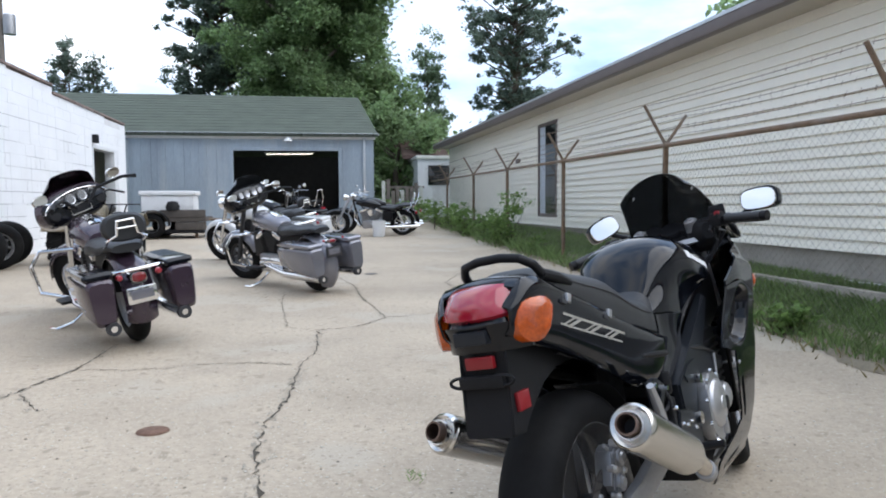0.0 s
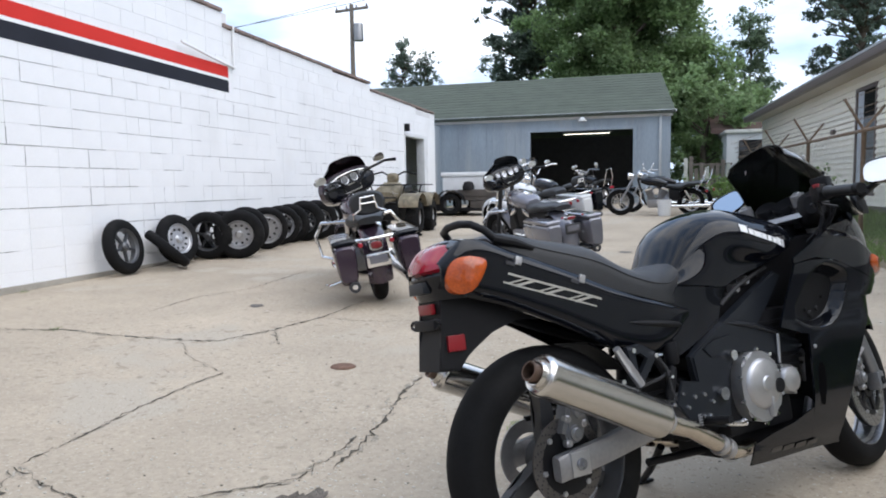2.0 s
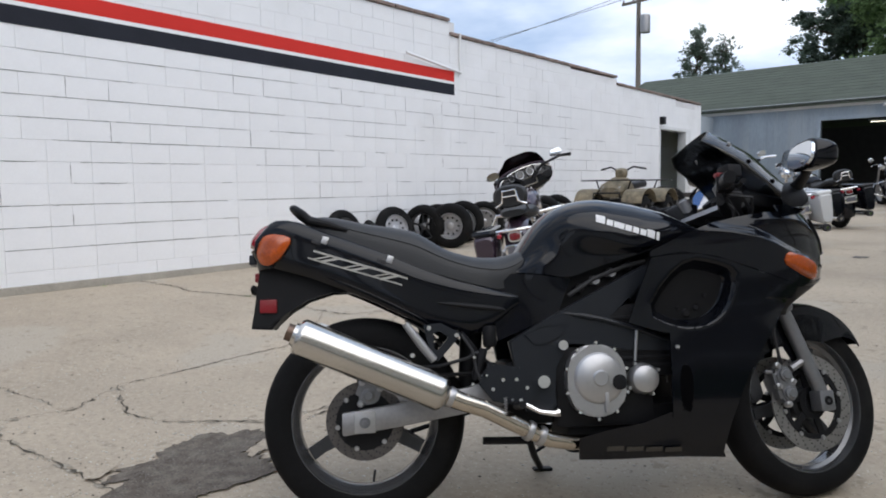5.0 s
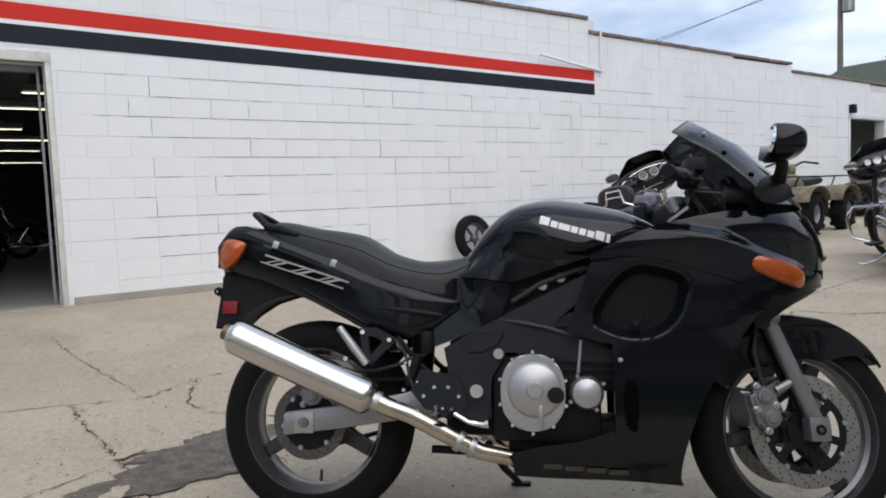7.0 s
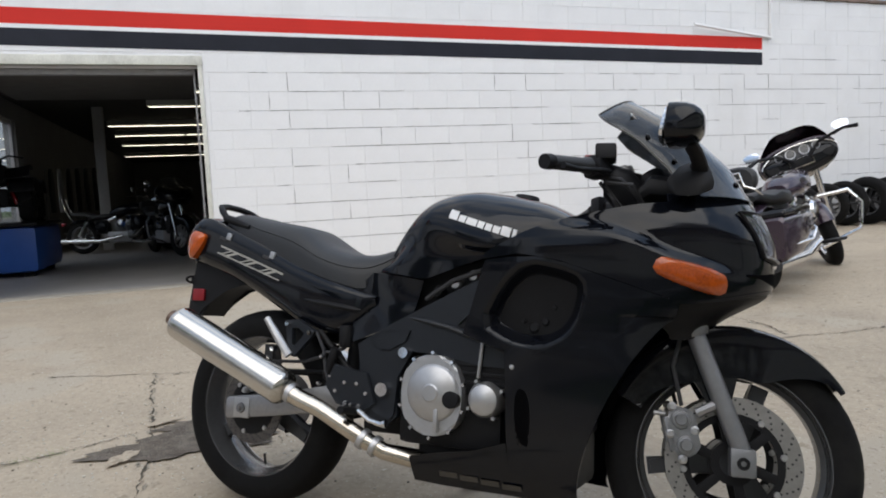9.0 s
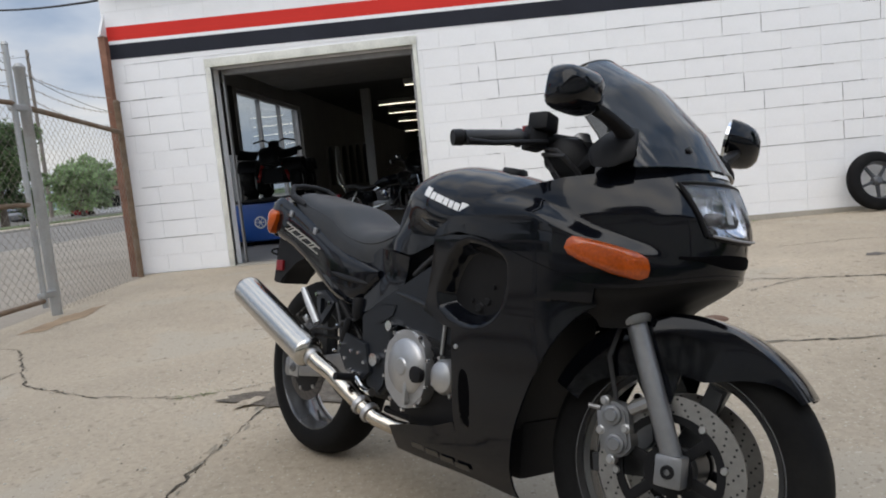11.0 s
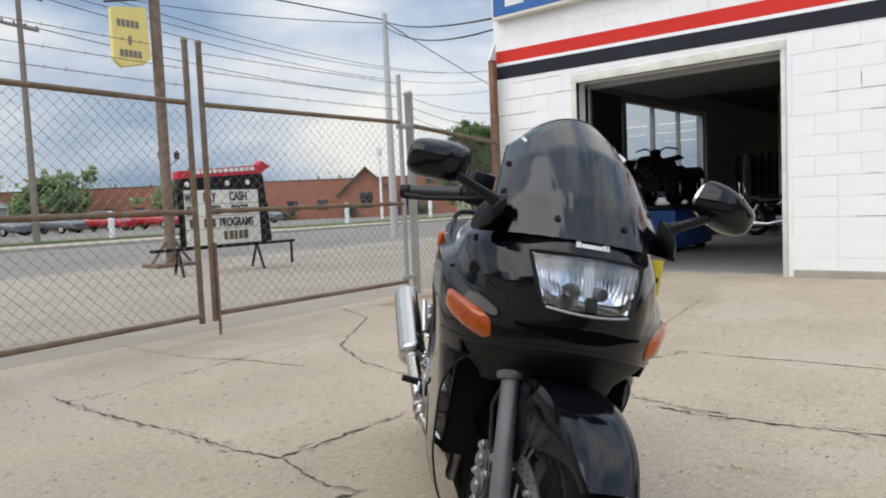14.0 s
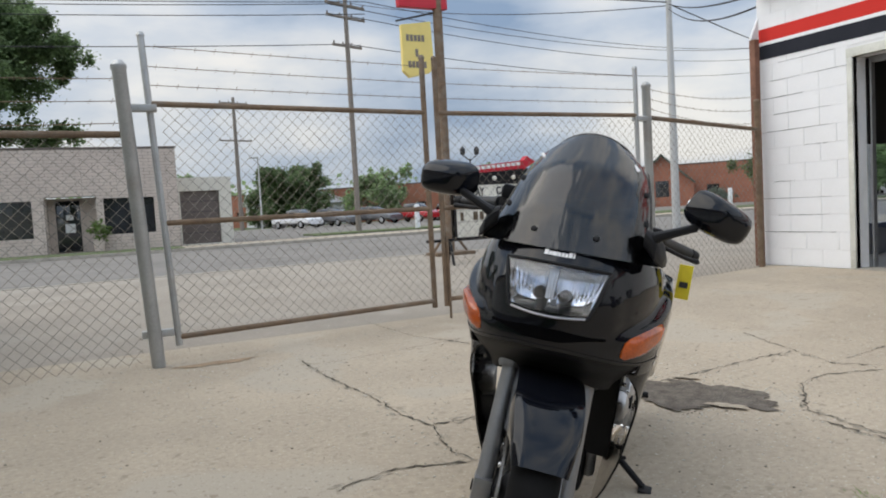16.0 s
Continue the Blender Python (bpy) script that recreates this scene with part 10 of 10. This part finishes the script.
# ---- cracks and patches in the concrete ----
def crack(pts, w=0.012, seed=0):
    """A ragged dirt-filled crack along points on the ground."""
    rng = random.Random(seed)
    fine = []
    for (xa, ya), (xb, yb) in zip(pts, pts[1:]):
        n = max(2, int(math.hypot(xb - xa, yb - ya) / 0.026))
        for k in range(n):
            j = 0.0 if k == 0 else (0.008 if w > 0.0062 else 0.004)
            fine.append((lerp(xa, xb, k / n) + rng.gauss(0, j), lerp(ya, yb, k / n) + rng.gauss(0, j)))
    fine.append(pts[-1])
    bm = bmesh.new()
    rows = []
    for i, (x, y) in enumerate(fine):
        xa, ya = fine[max(0, i - 1)]
        xb, yb = fine[min(len(fine) - 1, i + 1)]
        d = math.hypot(xb - xa, yb - ya) or 1
        nx_, ny_ = -(yb - ya) / d, (xb - xa) / d
        h = w * (0.12 + 0.75 * rng.random() ** 1.6) * (0.35 + 1.0 * abs(noise.noise((x * 3.1, y * 3.1, seed)))) * 1.5 * (2.4 if rng.random() < 0.07 else 1)
        if i in (0, len(fine) - 1):
            h *= 0.3
        z = ground_z(x, y) + 0.004
        rows.append((bm.verts.new((x - nx_ * h, y - ny_ * h, z)), bm.verts.new((x + nx_ * h, y + ny_ * h, z))))
    for a, b in zip(rows, rows[1:]):
        bm.faces.new((a[0], b[0], b[1], a[1]))
    return bm


CRACKS = (
    (0.016, [(0.05, 2.3), (0.05, 2.62), (0.04, 2.87), (0.01, 3.11), (-0.01, 3.31), (0.0, 3.63), (0.08, 3.96), (0.12, 4.5), (0.14, 4.76)]),
    (0.011, [(0.14, 4.76), (0.23, 5.12), (0.24, 5.84), (0.54, 5.92), (0.81, 6.28)]),
    (0.008, [(0.24, 5.84), (0.0, 5.99), (-0.12, 7.19), (-0.13, 7.98)]),
    (0.016, [(-2.48, 3.98), (-1.9, 4.0), (-1.59, 4.02), (-1.5, 4.19), (-1.38, 4.41), (-1.35, 4.56), (-1.23, 4.88), (-1.21, 5.2), (-1.19, 5.58)]),
    (0.012, [(-1.35, 4.35), (-1.23, 4.16), (-1.12, 4.02)]),
    (0.009, [(-1.23, 4.88), (-0.84, 4.79), (-0.5, 4.87), (-0.17, 4.86), (0.1, 4.77)]),
    (0.012, [(0.46, 9.17), (0.63, 8.33), (0.67, 7.45), (0.81, 6.28)]),
    (0.018, [(-4.5, 3.8), (-3.86, 3.84), (-3.54, 3.77), (-2.86, 4.01), (-2.48, 4.0)]),
    (0.009, [(-2.71, 4.75), (-2.75, 5.39), (-2.53, 5.99), (-2.54, 7.17)]),
    (0.009, [(-1.12, 3.37), (-1.16, 3.08), (-1.17, 2.68), (-1.14, 2.24), (-1.15, 2.03)]),
    (0.010, [(-1.15, 2.03), (-0.84, 1.9), (-0.64, 1.84), (-0.4, 1.88), (-0.27, 2.0), (-0.04, 2.19)]),
    (0.008, [(-1.87, 4.0), (-1.52, 3.62), (-1.15, 3.38)]),
    (0.009, [(-1.26, 0.77), (-1.1, 1.17), (-1.03, 1.36), (-0.9, 1.71), (-1.14, 2.0)]),
    (0.011, [(-1.03, 1.36), (-0.54, 1.37), (-0.15, 1.41), (0.49, 1.43), (1.06, 1.40), (1.45, 1.39)]),
    (0.007, [(0.23, 0.89), (0.19, 1.02), (0.13, 1.17), (0.05, 1.35)]),
    (0.008, [(-2.96, 1.46), (-2.38, 1.5), (-1.58, 1.61), (-1.07, 1.68)]),
    (0.012, [(1.59, -0.51), (1.58, 0.06), (1.54, 0.49), (1.51, 0.8), (1.5, 1.18), (1.45, 1.39), (1.53, 1.75), (1.48, 1.91), (1.79, 1.8), (2.06, 1.88)]),
    (0.009, [(0.66, -1.73), (0.61, -0.78), (0.45, -0.33), (0.37, 0.17)]),
    (0.010, [(-1.43, -1.49), (-1.17, -0.86), (-0.21, -0.13), (0.1, 0.44), (0.19, 0.93)]),
    (0.006, [(1.48, -0.27), (0.75, -0.36), (0.12, -0.47), (-0.54, -0.41)]),
    (0.013, [(-0.04, 2.19), (-0.01, 2.4), (0.0, 2.64)]),
    (0.007, [(-1.14, 2.25), (-1.17, 2.79), (-1.14, 3.26)]),
    (0.008, [(2.2, 3.2), (2.5, 3.9), (2.9, 4.3), (3.3, 5.0)]),
    (0.010, [(-2.0, 9.4), (-1.0, 9.9), (0.2, 10.2), (1.6, 10.0), (2.6, 10.6)]),
    (0.009, [(0.81, 6.28), (1.6, 6.5), (2.4, 6.3), (3.3, 6.7)]),
    (0.008, [(1.8, 7.0), (1.7, 8.4), (2.2, 9.6), (1.9, 11.4)]),
)
# crumbled lips and loose bits along the cracks
CRUMBLE = mat("crumbled_edge", (0.30, 0.262, 0.205), 1.0, var=0.35, scale=20, fine=120, bump=0.9, flecks=((90, 0.58, (0.47, 0.43, 0.36)), (120, 0.62, (0.13, 0.112, 0.09))))
CHIP = mat("concrete_chip", (0.46, 0.42, 0.35), 0.9, var=0.3, scale=30, fine=120)
rng = random.Random(51)
lv, lf, cv, cf = [], [], [], []
for w, pts in CRACKS:
    for (xa, ya), (xb, yb) in zip(pts, pts[1:]):
        ln = math.hypot(xb - xa, yb - ya)
        tx, ty = (xb - xa) / ln, (yb - ya) / ln
        for _ in range(int(ln * 26 * w / 0.01)):
            k, off = rng.random(), rng.gauss(0, 1.5 * w)
            x, y = xa + tx * ln * k - ty * off, ya + ty * ln * k + tx * off
            n = 7
            if rng.random() < 0.4:
                a, b, i = rng.uniform(0.012, 0.045), rng.uniform(0.4, 1.1) * w, len(lv)
                for q in range(n):
                    an = 2 * math.pi * q / n
                    u, v = a * math.cos(an) * rng.uniform(0.6, 1.2), b * math.sin(an) * rng.uniform(0.6, 1.2)
                    px, py = x + tx * u - ty * v, y + ty * u + tx * v
                    lv.append((px, py, ground_z(px, py) + 0.0022))
                lf.append(tuple(range(i, i + n)))
            else:
                r, i = rng.uniform(0.0018, 0.0055), len(cv)
                for hz, sc in ((-0.001, 1.0), (r * 0.9, 0.65)):
                    for q in range(5):
                        an = 2 * math.pi * q / 5 + k * 6
                        rr = r * sc * rng.uniform(0.7, 1.25)
                        cv.append((x + rr * math.cos(an), y + rr * math.sin(an), ground_z(x, y) + 0.001 + hz))
                cf.append(tuple(range(i + 5, i + 10)))
                cf += [(i + q, i + (q + 1) % 5, i + 5 + (q + 1) % 5, i + 5 + q) for q in range(5)]
join_pydata("crumbled_edge", lv, lf, CRUMBLE, "crumbled concrete along the cracks", "pavement")
join_pydata("concrete_chips", cv, cf, CHIP, "small loose chips of concrete along the cracks", "gravel")
for i, (w, pts) in enumerate(CRACKS):
    solid("crack", crack(pts, w * 0.8, i), CRACK, "ragged dirt-filled crack in the concrete", "crack", kind="structure", smooth=False)


def patch(cx, cy, rx, ry, seed, material, name, label, lift=0.006, turn=0.0):
    rng = random.Random(seed)
    bm = bmesh.new()
    c = bm.verts.new((cx, cy, ground_z(cx, cy) + lift))
    ring = []
    n = 110
    for k in range(n):
        a = 2 * math.pi * k / n
        q = 1 + 0.2 * math.sin(2 * a + seed) + 0.14 * math.sin(5 * a + 2 * seed) + 0.07 * math.sin(11 * a + seed) + 0.05 * math.sin(23 * a) + rng.gauss(0, 0.03)
        dx, dy = rx * q * math.cos(a), ry * q * math.sin(a)
        x, y = cx + dx * math.cos(turn) - dy * math.sin(turn), cy + dx * math.sin(turn) + dy * math.cos(turn)
        ring.append(bm.verts.new((x, y, ground_z(x, y) + lift)))
    for k in range(n):
        bm.faces.new((c, ring[k], ring[(k + 1) % n]))
    return solid(name, bm, material, label, "patch", kind="structure", smooth=False)


patch(0.10, 1.74, 0.18, 0.34, 3, PATCH, "asphalt_patch", "crumbled dark asphalt patch in the concrete")
patch(0.30, 1.58, 0.16, 0.30, 5, PATCH, "asphalt_patch", "crumbled dark asphalt patch in the concrete", 0.008)
SLAB = ((0.20, 1.96, 0.08, 0.035, 21), (0.36, 1.34, 0.07, 0.04, 22), (-0.04, 1.46, 0.035, 0.06, 23))
for x, y, rx, ry, sd in SLAB:
    patch(x, y, rx, ry, sd, CONCRETE, "concrete_piece", "broken piece of pale concrete in the patch", 0.012, sd * 0.7)


# ---- pebbles and grit ----
def grit(n, seed, spots, material, name, label, size):
    rng = random.Random(seed)
    verts, faces = [], []
    for _ in range(n):
        cx, cy, sx, sy = rng.choice(spots)
        x, y = rng.gauss(cx, sx), rng.gauss(cy, sy)
        if not (WALL_X + 0.1 < x < 3.7 and -8 < y < 20):
            continue
        r = size * rng.uniform(0.4, 1.0) ** 2
        z = ground_z(x, y)
        i = len(verts)
        m = 5
        a0 = rng.uniform(0, 6)
        for hz, q in ((-0.002, 1.0), (r * 0.5, 0.8)):
            for k in range(m):
                a = a0 + 2 * math.pi * k / m
                rr = r * q * rng.uniform(0.7, 1.2)
                verts.append((x + rr * 1.3 * math.cos(a), y + rr * math.sin(a), z + hz))
        faces.append(tuple(range(i + m, i + 2 * m)))
        faces += [(i + k, i + (k + 1) % m, i + m + (k + 1) % m, i + m + k) for k in range(m)]
    join_pydata(name, verts, faces, material, label, "gravel")


NEAR = [(0.5, 1.0, 1.4, 1.4), (2.0, 0.5, 1.0, 1.2), (0.1, 1.7, 0.3, 0.4), (-1.2, 3.2, 0.9, 1.2), (1.8, 3.4, 1.1, 1.0), (0.0, 4.5, 1.5, 2.0), (2.2, -0.6, 0.9, 0.5), (-1.0, 1.6, 1.2, 0.6)]
grit(5200, 31, NEAR, mat("pale_grit", (0.52, 0.48, 0.41), 0.9, var=0.25, scale=9), "grit", "pale grit scattered over the concrete", 0.0065)
grit(900, 32, NEAR, mat("dark_grit", (0.13, 0.115, 0.09), 0.9, var=0.3, scale=9), "grit", "dark grit scattered over the concrete", 0.006)
RUST_STAIN = mat("rust_stain", (0.33, 0.235, 0.15), 0.9, var=0.3, scale=5, fine=60)
patch(2.12, -0.80, 0.22, 0.07, 8, RUST_STAIN, "rust_stain", "rusty stain on the concrete below the gate", 0.004)
patch(-2.15, -1.15, 0.4, 0.12, 9, RUST_STAIN, "rust_stain", "rusty stain on the concrete below the gate", 0.004)
OIL = mat("oil_stain", (0.13, 0.115, 0.1), 0.7, var=0.3, scale=6, fine=60)
for x, y, r, s in ((1.9, 2.3, 0.06, 1), (2.6, 2.6, 0.04, 2), (-2.0, 5.2, 0.07, 4), (0.9, 9.4, 0.1, 5)):
    patch(x, y, r, r * 0.8, s, OIL, "oil_stain", "dark oil spot on the concrete", 0.004)

# ---- painted bands on the wall ----
def band(name, lo, hi, material, label):
    bm = bmesh.new()
    z = lambda y, q: q - 0.0146 * (y + 1.73)
    ya, yb = WALL_Y0, 8.9
    pts = [(ya, z(ya, lo)), (yb, z(yb, lo)), (yb, z(yb, hi)), (ya, z(ya, hi))]
    a = [bm.verts.new((WALL_X + 0.0125, y, q)) for y, q in pts]
    b = [bm.verts.new((WALL_X - 0.004, y, q)) for y, q in pts]
    bm.faces.new(a)
    for i in range(4):
        bm.faces.new((a[i], b[i], b[(i + 1) % 4], a[(i + 1) % 4]))
    return part(name, bm, material, wall_shop, label, smooth=False)


band("red_band", 2.77, 2.925, RED, "red painted band")
band("white_band", 2.73, 2.77, BLOCK, "white painted line")
band("black_band", 2.565, 2.73, BLACK_BAND, "black painted band")

# ---- blocks of the wall ----
def block_mesh(length, chip=0.0):
    b = bmesh.new()
    add_box(b, -0.03, 0.008, 0.0012, length - 0.0012, 0.002, C - 0.002)
    es = [ed for ed in b.edges if all(v.co.x > 0 for v in ed.verts)]
    bmesh.ops.bevel(b, geom=es, offset=0.0022, segments=1, affect="EDGES")
    return mesh_of(b, BLOCK, False)


BLOCKS = {}
verts, faces = [], []
rng = random.Random(12)
row = 0
z = 0.09
while z < 3.48:
    y = WALL_Y0 - (L / 2 if row % 2 else 0)
    while y < WALL_Y1:
        ya, yb = max(y, WALL_Y0), min(y + L, WALL_Y1)
        if rng.random() < 0.04 and yb - ya > 0.3:
            yb = ya + 0.2
        spans = [(ya, yb)]
        for d0, d1, top in ((DOOR_Y0 - 0.07, DOOR_Y1 + 0.05, DOOR_TOP + 0.095), (SIDE_Y0, SIDE_Y1, SIDE_TOP + 0.02)):
            if z + C * 0.5 < top:
                spans = [q for a, b in spans for q in ((a, min(b, d0)), (max(a, d1), b)) if q[1] - q[0] > 0.03]
        for a, b in spans:
            if z + C > wall_top((a + b) / 2) + 0.03 or z + C < ground_z(WALL_X, a):
                continue
            ln = round(b - a, 2)
            dx = rng.uniform(-0.0015, 0.0015)
            if b < 8.0 and z < 2.4 and len(wall_shop.children) < 360:
                if ln not in BLOCKS:
                    BLOCKS[ln] = block_mesh(ln)
                ob = new("block", BLOCKS[ln])
                ob.parent = wall_shop
                ob.matrix_basis = pose(WALL_X + dx, a, z, rng.uniform(-0.1, 0.1), rng.uniform(-0.15, 0.15), rng.uniform(-0.15, 0.15))
            else:
                i = len(verts)
                x1, g = WALL_X + 0.008 + dx, 0.0018
                h_ = min(C, wall_top((a + b) / 2) - z)
                verts += [(x1, a + g, z + g), (x1, b - g, z + g), (x1, b - g, z + h_ - g), (x1, a + g, z + h_ - g), (x1 - 0.012, a + g, z + g), (x1 - 0.012, b - g, z + g), (x1 - 0.012, b - g, z + h_ - g), (x1 - 0.012, a + g, z + h_ - g)]
                faces += [(i, i + 1, i + 2, i + 3), (i, i + 4, i + 5, i + 1), (i + 1, i + 5, i + 6, i + 2), (i + 2, i + 6, i + 7, i + 3), (i + 3, i + 7, i + 4, i)]
        y = yb if yb < y + L - 0.05 and spans else y + L
    z += C
    row += 1
# cracked joints: dark ragged gaps along some courses
gv_, gf_ = [], []
rng = random.Random(77)
strokes = []
for _ in range(250):
    y, zz = (rng.uniform(2.0, 15.5) if rng.random() < 0.88 else rng.uniform(-1.75, -1.5)), 0.09 + C * rng.randint(2, 12)
    ln = rng.choice((0.2, 0.4, 0.4, 0.8, 1.2, 1.6)) * rng.uniform(0.7, 1.1)
    if y < 0:
        ln = min(ln, 0.7)
    if zz > wall_top(y + ln) - 0.3 or 2.5 < zz + 0.0146 * (y + 1.73) < 3.0 and y < 8.9:
        continue
    course = round((zz - 0.09) / C)
    # a joint of the course above, where the crack steps up
    jy = WALL_Y0 + L * round((y - WALL_Y0) / L) + (L / 2 if course % 2 else 0)
    strokes.append((jy if rng.random() < 0.4 else y, zz, ln, 0))
    if y > 0 and zz + C < 2.4 and rng.random() < 0.42:
        strokes.append((jy, zz, C, 1))
        if rng.random() < 0.5:
            strokes.append((jy - rng.choice((0.2, 0.4)), zz + C, rng.choice((0.2, 0.4)), 0))
for y, zz, ln, up in strokes:
    n = max(4, int(ln / 0.04))
    i = len(gv_)
    for k in range(n + 1):
        h = rng.uniform(0.0005, 0.0030) * (0.3 if k in (0, n) else 1)
        q = rng.gauss(0, 0.001)
        p = (y + q, zz + ln * k / n) if up else (y + ln * k / n, zz + q)
        d = (h, 0) if up else (0, h)
        gv_ += [(WALL_X + 0.0112, p[0] - d[0], p[1] - d[1]), (WALL_X + 0.0112, p[0] + d[0], p[1] + d[1])]
    gf_ += [(i + 2 * k, i + 2 * k + 2, i + 2 * k + 3, i + 2 * k + 1) for k in range(n)]
join_pydata("joint_crack", gv_, gf_, mat("joint_shadow", (0.055, 0.052, 0.05), 0.95, var=0.5, scale=4, fine=30), "dark cracked joints", "", "stuff", wall_shop)
join_pydata("blocks", verts, faces, BLOCK, "white painted blocks", "", "stuff", wall_shop)


# small weeds in the joints
for q, (x, y) in enumerate(((0.17, 1.08), (0.21, 0.97), (2.32, 3.55), (-2.9, 3.98), (-4.45, 3.4), (-4.46, 5.2), (0.62, 2.9))):
    rng = random.Random(90 + q)
    vv_, ff_ = [], []
    for _ in range(26):
        a, ln = rng.uniform(0, 6.28), rng.uniform(0.012, 0.035)
        bx_, by_ = x + rng.gauss(0, 0.02), y + rng.gauss(0, 0.03)
        i = len(vv_)
        z = ground_z(bx_, by_)
        vv_ += [(bx_ - 0.002, by_, z), (bx_ + 0.002, by_, z), (bx_ + ln * math.cos(a), by_ + ln * math.sin(a), z + ln * 0.8)]
        ff_.append((i, i + 1, i + 2))
    join_pydata("crack_weed", vv_, ff_, L_WEED, "tiny green weed in a crack of the concrete", "weed", "")
